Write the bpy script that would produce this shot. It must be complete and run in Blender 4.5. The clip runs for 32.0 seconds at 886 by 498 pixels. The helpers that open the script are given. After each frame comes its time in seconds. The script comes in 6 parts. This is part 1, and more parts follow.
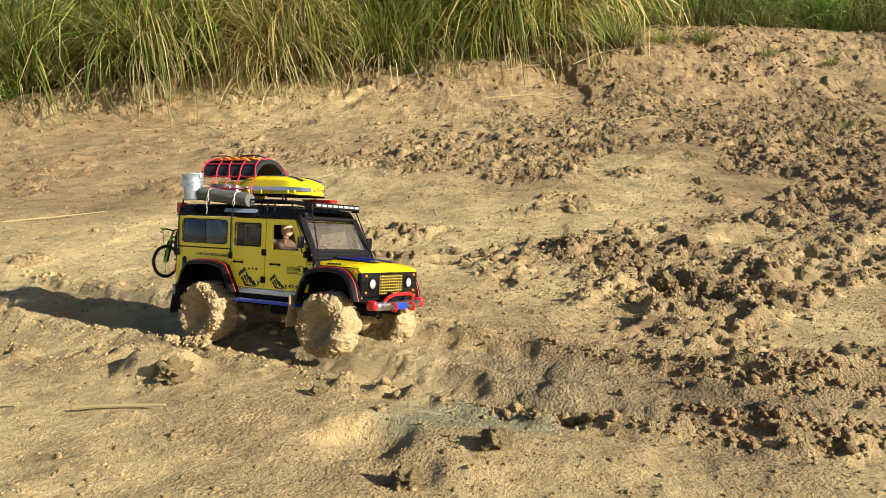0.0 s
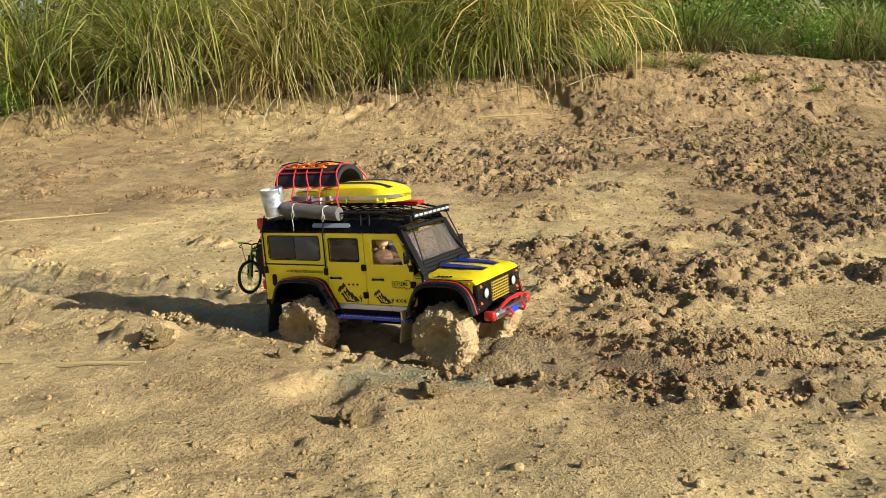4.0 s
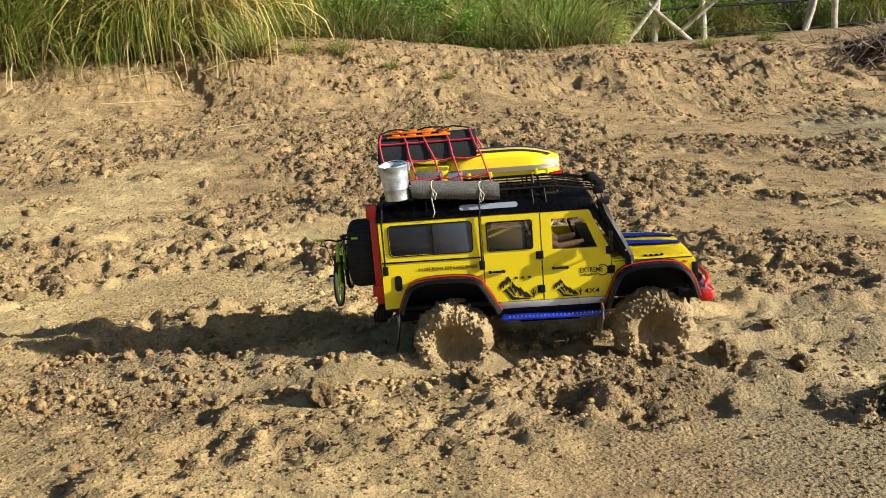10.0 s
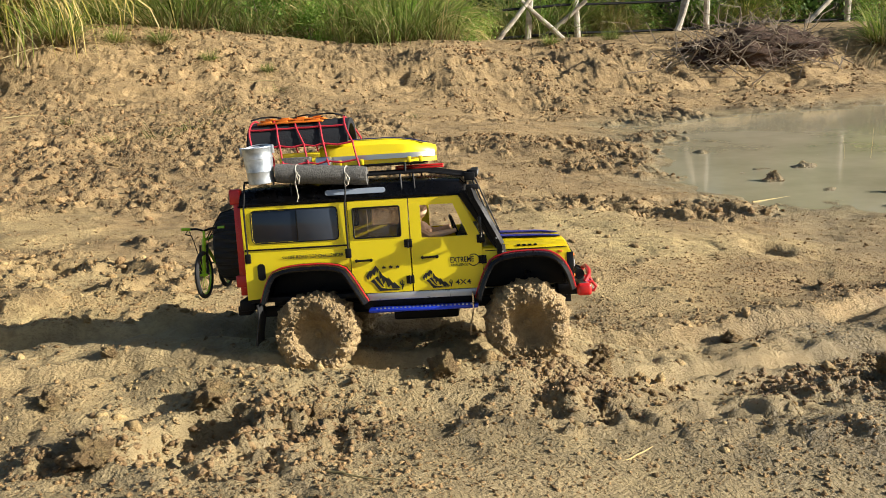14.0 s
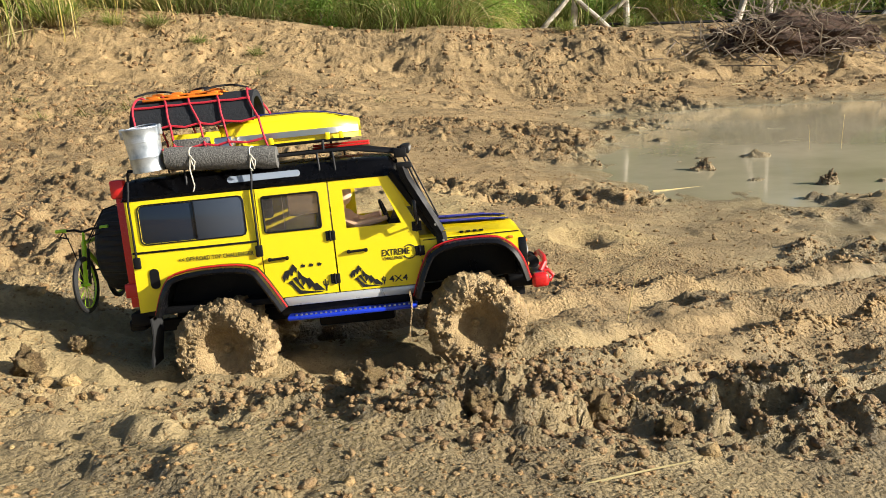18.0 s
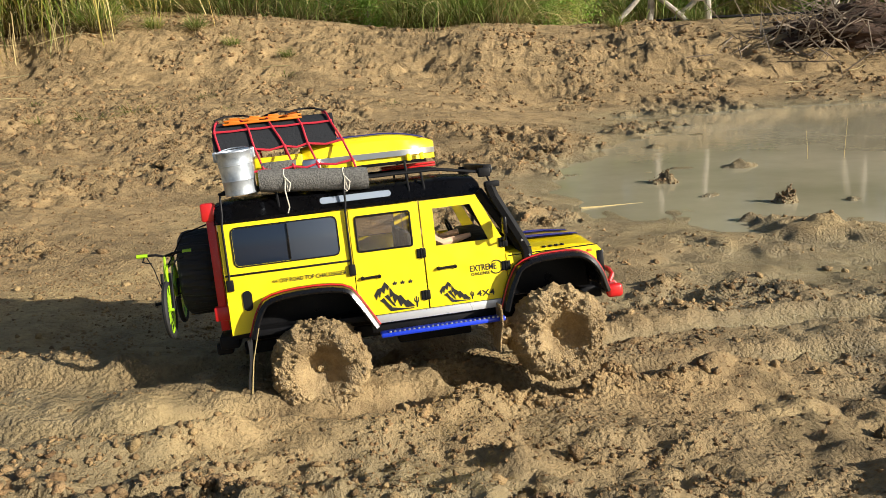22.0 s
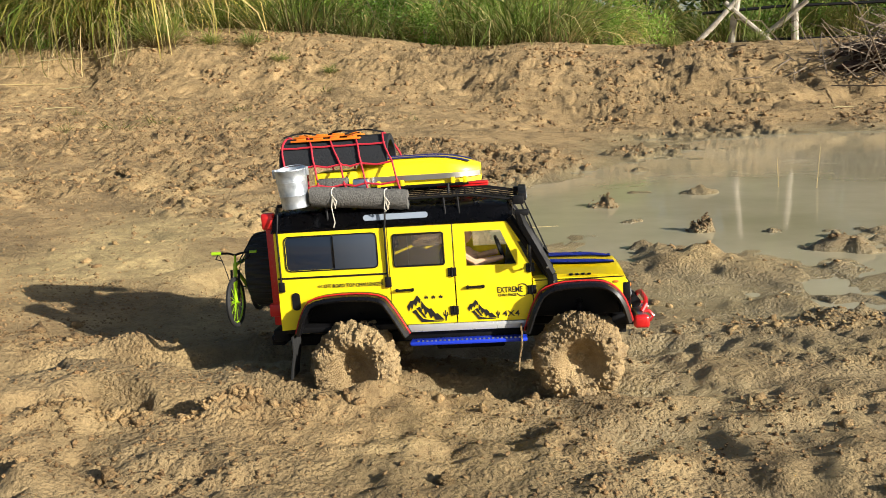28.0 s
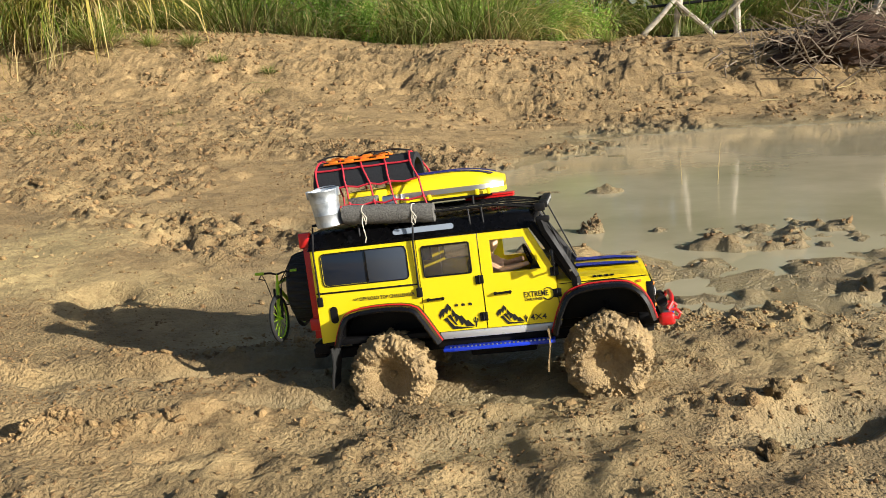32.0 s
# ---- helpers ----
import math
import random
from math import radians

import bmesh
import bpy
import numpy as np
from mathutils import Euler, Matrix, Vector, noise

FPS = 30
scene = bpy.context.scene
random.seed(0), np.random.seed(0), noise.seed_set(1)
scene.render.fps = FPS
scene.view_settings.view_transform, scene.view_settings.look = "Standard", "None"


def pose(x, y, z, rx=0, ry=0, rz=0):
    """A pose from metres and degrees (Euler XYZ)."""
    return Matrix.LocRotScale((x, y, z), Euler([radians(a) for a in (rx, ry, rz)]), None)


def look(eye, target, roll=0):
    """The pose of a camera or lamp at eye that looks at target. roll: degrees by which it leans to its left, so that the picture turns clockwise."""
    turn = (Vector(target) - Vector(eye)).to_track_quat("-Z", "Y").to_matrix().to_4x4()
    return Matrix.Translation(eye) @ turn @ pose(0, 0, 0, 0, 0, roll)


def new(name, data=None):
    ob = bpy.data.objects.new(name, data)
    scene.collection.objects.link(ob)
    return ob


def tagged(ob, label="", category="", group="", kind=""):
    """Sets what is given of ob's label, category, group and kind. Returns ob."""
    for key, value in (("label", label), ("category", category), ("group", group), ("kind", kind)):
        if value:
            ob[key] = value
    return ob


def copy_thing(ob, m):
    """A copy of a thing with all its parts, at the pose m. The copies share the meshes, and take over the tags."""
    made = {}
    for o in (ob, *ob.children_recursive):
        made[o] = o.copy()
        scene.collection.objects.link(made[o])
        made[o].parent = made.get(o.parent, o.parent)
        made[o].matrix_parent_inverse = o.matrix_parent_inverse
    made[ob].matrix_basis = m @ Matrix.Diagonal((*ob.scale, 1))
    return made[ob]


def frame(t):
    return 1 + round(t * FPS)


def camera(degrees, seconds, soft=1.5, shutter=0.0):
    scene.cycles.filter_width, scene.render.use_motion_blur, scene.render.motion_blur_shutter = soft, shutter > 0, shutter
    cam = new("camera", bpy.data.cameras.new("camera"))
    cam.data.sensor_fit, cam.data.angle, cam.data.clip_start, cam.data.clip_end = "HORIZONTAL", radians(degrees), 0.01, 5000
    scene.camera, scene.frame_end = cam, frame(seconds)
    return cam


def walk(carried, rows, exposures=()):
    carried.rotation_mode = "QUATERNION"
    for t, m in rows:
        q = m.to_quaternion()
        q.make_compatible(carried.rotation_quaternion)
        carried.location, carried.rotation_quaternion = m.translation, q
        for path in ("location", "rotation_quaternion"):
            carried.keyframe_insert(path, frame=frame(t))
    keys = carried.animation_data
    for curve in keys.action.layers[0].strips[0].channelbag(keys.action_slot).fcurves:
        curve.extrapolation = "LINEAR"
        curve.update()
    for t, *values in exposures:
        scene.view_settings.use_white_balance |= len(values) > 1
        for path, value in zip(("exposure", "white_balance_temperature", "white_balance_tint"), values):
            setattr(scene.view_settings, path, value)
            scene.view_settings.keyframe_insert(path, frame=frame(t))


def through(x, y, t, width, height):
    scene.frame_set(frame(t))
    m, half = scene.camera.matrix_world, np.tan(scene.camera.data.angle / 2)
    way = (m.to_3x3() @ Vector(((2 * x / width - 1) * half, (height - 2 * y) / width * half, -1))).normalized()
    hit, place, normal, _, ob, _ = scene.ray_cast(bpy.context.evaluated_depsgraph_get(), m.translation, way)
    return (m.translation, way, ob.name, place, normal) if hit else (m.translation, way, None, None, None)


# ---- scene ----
# ---- camera ----
cam = camera(54.7, 32.0, soft=0.8, shutter=0.15)
PATH = [
    (0, (0.556, -0.122, 0.945), (0.343, 1.813, 0.485), -6.3),
    (0.5, (0.478, -0.138, 0.952), (0.278, 1.8, 0.502), -5.9),
    (1, (0.438, -0.147, 0.96), (0.202, 1.79, 0.52), -5.6),
    (1.5, (0.406, -0.153, 0.976), (0.071, 1.773, 0.556), -5.3),
    (2, (0.408, -0.168, 0.973), (0.078, 1.761, 0.561), -5.0),
    (2.5, (0.456, -0.187, 0.964), (0.144, 1.746, 0.556), -4.9),
    (4.5, (0.757, -0.318, 0.884), (0.573, 1.632, 0.479), -5.3),
    (5, (0.872, -0.315, 0.882), (0.751, 1.638, 0.473), -5.0),
    (5.5, (1.004, -0.333, 0.898), (0.978, 1.624, 0.484), -4.3),
    (6, (1.07, -0.377, 0.89), (1.045, 1.58, 0.477), -4.6),
    (6.5, (1.185, -0.371, 0.901), (1.154, 1.586, 0.489), -4.6),
    (7, (1.255, -0.376, 0.893), (1.215, 1.581, 0.481), -4.9),
    (7.5, (1.297, -0.379, 0.878), (1.246, 1.578, 0.465), -5.4),
    (8, (1.395, -0.379, 0.858), (1.333, 1.577, 0.445), -5.3),
    (8.5, (1.51, -0.364, 0.837), (1.446, 1.59, 0.417), -5.2),
    (9, (1.631, -0.335, 0.821), (1.656, 1.617, 0.384), -4.8),
    (9.1, (1.629, -0.347, 0.819), (1.749, 1.601, 0.384), -4.6),
    (9.5, (1.756, -0.3, 0.819), (1.938, 1.635, 0.346), -3.9),
    (10, (1.892, -0.264, 0.796), (2.135, 1.664, 0.321), -4.6),
    (10.5, (2.031, -0.285, 0.806), (2.391, 1.622, 0.321), -4.3),
    (11, (2.19, -0.327, 0.819), (2.545, 1.58, 0.334), -4.3),
    (11.5, (2.331, -0.327, 0.774), (2.684, 1.581, 0.291), -4.3),
    (12, (2.474, -0.318, 0.755), (2.886, 1.576, 0.263), -3.0),
    (12.5, (2.588, -0.293, 0.748), (3.027, 1.591, 0.239), -2.8),
    (13, (2.676, -0.273, 0.748), (3.103, 1.615, 0.246), -3.4),
    (13.5, (2.762, -0.258, 0.752), (3.158, 1.639, 0.255), -3.8),
    (14, (2.896, -0.277, 0.73), (3.267, 1.624, 0.233), -3.3),
    (14.5, (3.007, -0.266, 0.712), (3.356, 1.64, 0.215), -3.2),
    (16.5, (3.411, -0.138, 0.587), (3.654, 1.789, 0.109), -3.2),
    (17, (3.552, -0.162, 0.568), (3.753, 1.769, 0.087), -3.3),
    (17.5, (3.683, -0.135, 0.561), (3.853, 1.798, 0.076), -3.5),
    (18, (3.827, -0.088, 0.552), (3.967, 1.848, 0.068), -3.1),
    (18.5, (3.933, -0.054, 0.538), (4.038, 1.883, 0.054), -2.8),
    (19, (4.044, -0.019, 0.532), (4.117, 1.92, 0.046), -2.8),
    (19.5, (4.134, 0.012, 0.517), (4.175, 1.95, 0.027), -3.0),
    (20, (4.21, 0.027, 0.519), (4.211, 1.967, 0.03), -3.3),
    (20.5, (4.316, 0.04, 0.525), (4.279, 1.979, 0.038), -3.4),
    (21, (4.421, 0.058, 0.514), (4.35, 1.997, 0.028), -3.5),
    (21.5, (4.485, 0.106, 0.515), (4.382, 2.044, 0.033), -3.8),
    (22, (4.527, 0.155, 0.523), (4.392, 2.093, 0.049), -4.0),
    (22.5, (4.61, 0.191, 0.511), (4.452, 2.131, 0.049), -3.7),
    (23, (4.693, 0.235, 0.519), (4.523, 2.173, 0.058), -3.8),
    (23.5, (4.726, 0.246, 0.52), (4.522, 2.183, 0.064), -4.2),
    (24, (4.784, 0.25, 0.529), (4.55, 2.188, 0.095), -4.3),
    (24.5, (4.829, 0.227, 0.522), (4.566, 2.165, 0.103), -4.3),
    (25, (4.868, 0.208, 0.531), (4.56, 2.14, 0.115), -4.3),
    (25.5, (4.906, 0.209, 0.523), (4.567, 2.137, 0.112), -4.4),
    (27.5, (5.096, 0.28, 0.475), (4.664, 2.189, 0.064), -3.3),
    (28, (5.156, 0.283, 0.47), (4.757, 2.198, 0.055), -3.2),
    (28.5, (5.198, 0.288, 0.476), (4.95, 2.226, 0.051), -2.8),
    (29, (5.248, 0.297, 0.492), (5.015, 2.238, 0.066), -3.6),
    (29.5, (5.279, 0.289, 0.496), (5.032, 2.227, 0.068), -3.8),
    (30, (5.302, 0.283, 0.495), (5.035, 2.218, 0.065), -3.9),
    (30.5, (5.317, 0.284, 0.495), (5.029, 2.216, 0.063), -3.9),
    (31, (5.328, 0.28, 0.492), (5.021, 2.208, 0.058), -3.8),
    (31.5, (5.344, 0.281, 0.491), (5.022, 2.206, 0.056), -4.0),
    (32, (5.373, 0.289, 0.497), (5.042, 2.214, 0.063), -4.1),
]
walk(cam, [(t, look(eye, target, roll)) for t, eye, target, roll in PATH],
     [(0, 0.88), (2, 0.70), (5, 0.82), (8, 0.92), (14, 0.91), (17, 0.97), (19, 0.96), (20, 0.82), (21, 0.78), (23, 0.58), (26, 0.66), (29, 0.80), (32, 0.80)])

# The truck's way: seconds, axle-height middle point, heading, nose-up and lean in degrees.
TRUCK = [
    (0, 0.044, 1.578, 0.425, -26.2, -1.0, -15.0),
    (0.5, -0.073, 1.639, 0.426, -27.7, 0.4, -13.0),
    (1, -0.187, 1.689, 0.426, -27.9, 0.1, -13.0),
    (1.5, -0.220, 1.723, 0.423, -27.6, 0.4, -12.4),
    (2, -0.165, 1.701, 0.421, -27.3, 0.9, -9.5),
    (2.5, -0.048, 1.642, 0.424, -26.5, 1.6, -6.6),
    (4.5, 0.556, 1.318, 0.385, -22.2, -0.2, -2.8),
    (5, 0.762, 1.237, 0.380, -21.6, -0.6, -6.1),
    (5.5, 0.911, 1.188, 0.375, -19.3, 3.8, -2.3),
    (6, 1.091, 1.164, 0.366, -16.3, 3.2, -0.9),
    (6.5, 1.172, 1.157, 0.362, -12.5, 2.3, -3.7),
    (7, 1.223, 1.156, 0.358, -11.0, 1.2, -4.3),
    (7.5, 1.363, 1.154, 0.348, -10.1, -2.4, -2.9),
    (8, 1.532, 1.147, 0.342, -12.5, 3.2, -1.8),
    (8.5, 1.730, 1.120, 0.338, -12.2, 6.4, -1.2),
    (9, 1.907, 1.115, 0.336, -12.9, 3.0, -2.0),
    (9.5, 2.091, 1.102, 0.328, -11.8, 0.7, -2.3),
    (10, 2.240, 1.119, 0.316, -10.9, 0.1, -1.4),
    (10.5, 2.385, 1.100, 0.311, -9.4, 2.0, -1.6),
    (11, 2.528, 1.076, 0.308, -8.2, 2.0, -2.7),
    (11.5, 2.653, 1.105, 0.302, -8.9, 2.0, -4.5),
    (12, 2.766, 1.091, 0.297, -9.0, 1.5, -6.8),
    (12.5, 2.864, 1.075, 0.291, -9.8, 0.7, -8.0),
    (13, 2.968, 1.064, 0.283, -11.7, -0.3, -6.8),
    (13.5, 3.052, 1.043, 0.276, -14.2, -1.4, -5.8),
    (14, 3.121, 1.050, 0.274, -14.4, 0.8, -7.5),
    (14.5, 3.207, 1.043, 0.271, -12.2, 2.0, -9.3),
    (16.5, 3.518, 1.033, 0.188, -12.5, 2.8, -4.3),
    (17, 3.618, 1.047, 0.180, -8.8, 3.5, -6.0),
    (17.5, 3.712, 1.063, 0.172, -5.7, 2.2, -5.7),
    (18, 3.785, 1.070, 0.171, -2.9, 2.6, -5.9),
    (18.5, 3.887, 1.097, 0.167, -0.8, 0.1, -6.2),
    (19, 3.982, 1.118, 0.158, 1.3, 0.2, -5.0),
    (19.5, 4.070, 1.153, 0.151, 2.5, -1.1, -4.3),
    (20, 4.172, 1.210, 0.143, 2.4, -1.7, -5.2),
    (20.5, 4.226, 1.220, 0.133, 6.5, -0.9, -5.2),
    (21, 4.278, 1.237, 0.125, 10.9, -0.6, -4.0),
    (21.5, 4.348, 1.278, 0.117, 12.5, -0.1, -4.8),
    (22, 4.420, 1.328, 0.110, 12.9, 1.3, -6.9),
    (22.5, 4.475, 1.349, 0.099, 15.0, 1.2, -7.0),
    (23, 4.520, 1.354, 0.088, 18.2, -0.1, -5.4),
    (23.5, 4.555, 1.376, 0.083, 18.7, -0.4, -3.3),
    (24, 4.583, 1.416, 0.080, 15.7, -0.6, -2.5),
    (24.5, 4.618, 1.418, 0.075, 14.1, -1.7, -4.9),
    (25, 4.661, 1.432, 0.070, 11.1, -1.8, -7.2),
    (25.5, 4.685, 1.435, 0.068, 9.0, -1.3, -7.6),
    (27.5, 4.866, 1.523, 0.057, 6.7, 1.4, -2.9),
    (28, 4.930, 1.537, 0.048, 6.4, 1.0, -3.0),
    (28.5, 4.972, 1.550, 0.043, 7.6, 0.8, -2.9),
    (29, 4.986, 1.552, 0.038, 9.4, 0.7, -3.6),
    (29.5, 5.005, 1.555, 0.037, 8.4, 1.3, -3.1),
    (30, 5.031, 1.564, 0.038, 6.9, 1.8, -2.4),
    (30.5, 5.053, 1.571, 0.039, 6.0, 2.0, -2.6),
    (31, 5.080, 1.575, 0.042, 4.6, 1.7, -2.4),
    (31.5, 5.144, 1.582, 0.042, 2.1, 1.6, -2.6),
    (32, 5.237, 1.594, 0.035, 0.4, 4.2, -5.2),
]

# ---- light ----
SUN_UP, SUN_ROUND = 22.0, -20.5   # elevation, and bearing from +x towards +y
world = bpy.data.worlds.new("sky")
scene.world = world
world.use_nodes = True
sky = world.node_tree.nodes.new("ShaderNodeTexSky")
sky.sky_type, sky.sun_disc = "NISHITA", False
sky.sun_elevation, sky.sun_rotation = radians(SUN_UP), radians(90 - SUN_ROUND)
sky.air_density, sky.dust_density = 1.0, 1.5
world.node_tree.links.new(sky.outputs[0], world.node_tree.nodes["Background"].inputs[0])
world.node_tree.nodes["Background"].inputs[1].default_value = 0.06
sun = new("sun", bpy.data.lights.new("sun", "SUN"))
sun.data.energy, sun.data.angle, sun.data.color = 5.0, radians(0.5), (1.0, 0.945, 0.85)
sun_way = Vector((math.cos(radians(SUN_UP)) * math.cos(radians(SUN_ROUND)), math.cos(radians(SUN_UP)) * math.sin(radians(SUN_ROUND)), math.sin(radians(SUN_UP))))
sun.matrix_world = look(sun_way * 30, (0, 0, 0))
scene.view_settings.exposure = 0.88

# ---- materials ----
def material(name, color, rough=0.6, metal=0.0, spec=0.5):
    m = bpy.data.materials.new(name)
    m.use_nodes = True
    b = m.node_tree.nodes["Principled BSDF"]
    b.inputs["Base Color"].default_value = (*color, 1)
    b.inputs["Roughness"].default_value, b.inputs["Metallic"].default_value = rough, metal
    b.inputs["Specular IOR Level"].default_value = spec
    return m


def node(m, kind, **inputs):
    n = m.node_tree.nodes.new(kind)
    for key, value in inputs.items():
        n.inputs[key.replace("_", " ")].default_value = value
    return n


def wire(m, a, out, b, into):
    m.node_tree.links.new(a.outputs[out], b.inputs[into])


def noise_tex(m, scale, detail=6, rough=0.6, coord="Object"):
    c = m.node_tree.nodes.new("ShaderNodeTexCoord")
    n = node(m, "ShaderNodeTexNoise", Scale=scale, Detail=detail, Roughness=rough)
    wire(m, c, coord, n, "Vector")
    return n


def ramp(m, source, out, stops):
    r = m.node_tree.nodes.new("ShaderNodeValToRGB")
    e = r.color_ramp.elements
    while len(e) < len(stops):
        e.new(0.5)
    for el, (p, c) in zip(e, stops):
        el.position, el.color = p, (*c, 1)
    wire(m, source, out, r, "Fac")
    return r


def bumped(m, sources, distance=0.01, strength=0.6):
    """Adds up (source, output, weight) heights into one bump."""
    last = None
    for src, out, weight in sources:
        k = node(m, "ShaderNodeMath")
        k.operation = "MULTIPLY"
        k.inputs[1].default_value = weight
        wire(m, src, out, k, 0)
        if last:
            a = node(m, "ShaderNodeMath")
            wire(m, last, 0, a, 0)
            wire(m, k, 0, a, 1)
            last = a
        else:
            last = k
    b = node(m, "ShaderNodeBump", Strength=strength, Distance=distance)
    wire(m, last, 0, b, "Height")
    wire(m, b, 0, m.node_tree.nodes["Principled BSDF"], "Normal")
    return b


def mixed(m, fac, fac_out, a, a_out, b, b_out, blend="MIX"):
    x = m.node_tree.nodes.new("ShaderNodeMix")
    x.data_type, x.blend_type = "RGBA", blend
    if fac is None:
        x.inputs[0].default_value = fac_out
    else:
        wire(m, fac, fac_out, x, 0)
    m.node_tree.links.new(a.outputs[a_out], x.inputs[6])
    m.node_tree.links.new(b.outputs[b_out], x.inputs[7])
    return x


def mud_material(name, dry, red, grain=1.0, wet_level=None, islands=False):
    m = material(name, dry, 0.8, 0.0, 0.35)
    bsdf = m.node_tree.nodes["Principled BSDF"]
    big, mid, fine = noise_tex(m, 0.7, 5), noise_tex(m, 7 * grain, 8, 0.65), noise_tex(m, 130 * grain, 5, 0.65)
    speck = noise_tex(m, 420 * grain, 3, 0.6)
    gritty = noise_tex(m, 36 * grain, 6, 0.7)
    a = ramp(m, mid, 0, [(0.36, [c * 0.74 for c in dry]), (0.5, dry), (0.64, [min(1, c * 1.16) for c in dry])])
    b = ramp(m, mid, 0, [(0.36, [c * 0.66 for c in red]), (0.52, red), (0.66, [min(1, c * 1.22) for c in red])])
    # paler, drier clay to the west, redder towards the pond
    place = m.node_tree.nodes.new("ShaderNodeNewGeometry")
    axes = m.node_tree.nodes.new("ShaderNodeSeparateXYZ")
    wire(m, place, "Position", axes, 0)
    east = node(m, "ShaderNodeMapRange")
    east.inputs[1].default_value, east.inputs[2].default_value, east.inputs[3].default_value, east.inputs[4].default_value = -0.3, 3.2, -0.10, 0.09
    wire(m, axes, 0, east, 0)
    north = node(m, "ShaderNodeMapRange")
    north.inputs[1].default_value, north.inputs[2].default_value, north.inputs[3].default_value, north.inputs[4].default_value = 2.0, 6.0, 0.0, 0.2
    wire(m, axes, 1, north, 0)
    total = node(m, "ShaderNodeMath")
    wire(m, east, 0, total, 0)
    wire(m, north, 0, total, 1)
    total2 = node(m, "ShaderNodeMath")
    wire(m, total, 0, total2, 0)
    wire(m, big, 0, total2, 1)
    where = ramp(m, total2, 0, [(0.42, (0, 0, 0)), (0.62, (1, 1, 1))])
    c1 = mixed(m, where, 0, a, 0, b, 0)
    if wet_level is not None:
        # trodden-up soil is moister and redder than the smooth crust
        trodden = m.node_tree.nodes.new("ShaderNodeAttribute")
        trodden.attribute_name = "broken"
        moist = ramp(m, mid, 0, [(0.36, [c * 0.56 for c in red]), (0.5, [c * 0.8 for c in red]), (0.66, [c * 1.12 for c in red])])
        c1 = mixed(m, trodden, "Fac", c1, 2, moist, 0)
    f = ramp(m, fine, 0, [(0.36, (0.82, 0.79, 0.77)), (0.5, (1, 1, 1)), (0.66, (1.06, 1.06, 1.06))])
    c15 = mixed(m, None, 0.9, c1, 2, f, 0, "MULTIPLY")
    g = ramp(m, gritty, 0, [(0.36, (0.72, 0.68, 0.66)), (0.5, (1, 1, 1)), (0.64, (1.08, 1.08, 1.08))])
    c2 = mixed(m, None, 0.8, c15, 2, g, 0, "MULTIPLY")
    if islands:
        # some clods are moister than others
        own = ramp(m, place, "Random Per Island", [(0.0, (0.62, 0.56, 0.52)), (0.45, (0.9, 0.87, 0.85)), (1.0, (1.12, 1.12, 1.12))])
        c2 = mixed(m, None, 1.0, c2, 2, own, 0, "MULTIPLY")
    if wet_level is None:
        m.node_tree.links.new(c2.outputs[2], bsdf.inputs["Base Color"])
    else:
        # damp soil close above the water table is darker and glossier
        geo = m.node_tree.nodes.new("ShaderNodeNewGeometry")
        sep = m.node_tree.nodes.new("ShaderNodeSeparateXYZ")
        wire(m, geo, "Position", sep, 0)
        add = node(m, "ShaderNodeMath")
        wire(m, sep, 2, add, 0)
        k = node(m, "ShaderNodeMath")
        k.operation = "MULTIPLY"
        k.inputs[1].default_value = -0.024
        wire(m, mid, 0, k, 0)
        wire(m, k, 0, add, 1)
        raised = node(m, "ShaderNodeMath")
        raised.inputs[1].default_value = 0.03
        wire(m, add, 0, raised, 0)
        low = ramp(m, raised, 0, [(0.0, (1, 1, 1)), (wet_level, (0, 0, 0))])
        soaked = m.node_tree.nodes.new("ShaderNodeAttribute")
        soaked.attribute_name = "wet"
        w = node(m, "ShaderNodeMath")
        w.operation = "MAXIMUM"
        wire(m, low, 0, w, 0)
        wire(m, soaked, "Fac", w, 1)
        green = m.node_tree.nodes.new("ShaderNodeAttribute")
        green.attribute_name = "algae"
        slime = ramp(m, gritty, 0, [(0.35, (0.17, 0.18, 0.10)), (0.65, (0.36, 0.35, 0.21))])
        c2 = mixed(m, green, "Fac", c2, 2, slime, 0)
        damp = ramp(m, mid, 0, [(0.36, [c * k for c, k in zip(dry, (0.40, 0.41, 0.48))]), (0.64, [c * k for c, k in zip(dry, (0.64, 0.66, 0.76))])])
        c3 = mixed(m, w, 0, c2, 2, damp, 0)
        m.node_tree.links.new(c3.outputs[2], bsdf.inputs["Base Color"])
        r = ramp(m, w, 0, [(0.0, (0.8, 0.8, 0.8)), (1.0, (0.3, 0.3, 0.3))])
        wire(m, r, 0, bsdf, "Roughness")
    # grit lies in drifts: smooth skin between them
    drift = ramp(m, noise_tex(m, 2.6 * grain, 4, 0.6), 0, [(0.44, (0.22, 0.22, 0.22)), (0.6, (1, 1, 1))])
    sandy = node(m, "ShaderNodeMath")
    sandy.operation = "MULTIPLY"
    wire(m, fine, 0, sandy, 0)
    wire(m, drift, 0, sandy, 1)
    # pebbly crumbs in the same drifts
    where_c = m.node_tree.nodes.new("ShaderNodeTexCoord")
    pebble = node(m, "ShaderNodeTexVoronoi", Scale=150 * grain, Randomness=1.0)
    wire(m, where_c, "Object", pebble, "Vector")
    dome = ramp(m, pebble, "Distance", [(0.0, (1, 1, 1)), (0.35, (0.75, 0.75, 0.75)), (0.6, (0, 0, 0))])
    crumbed = node(m, "ShaderNodeMath")
    crumbed.operation = "MULTIPLY"
    wire(m, dome, 0, crumbed, 0)
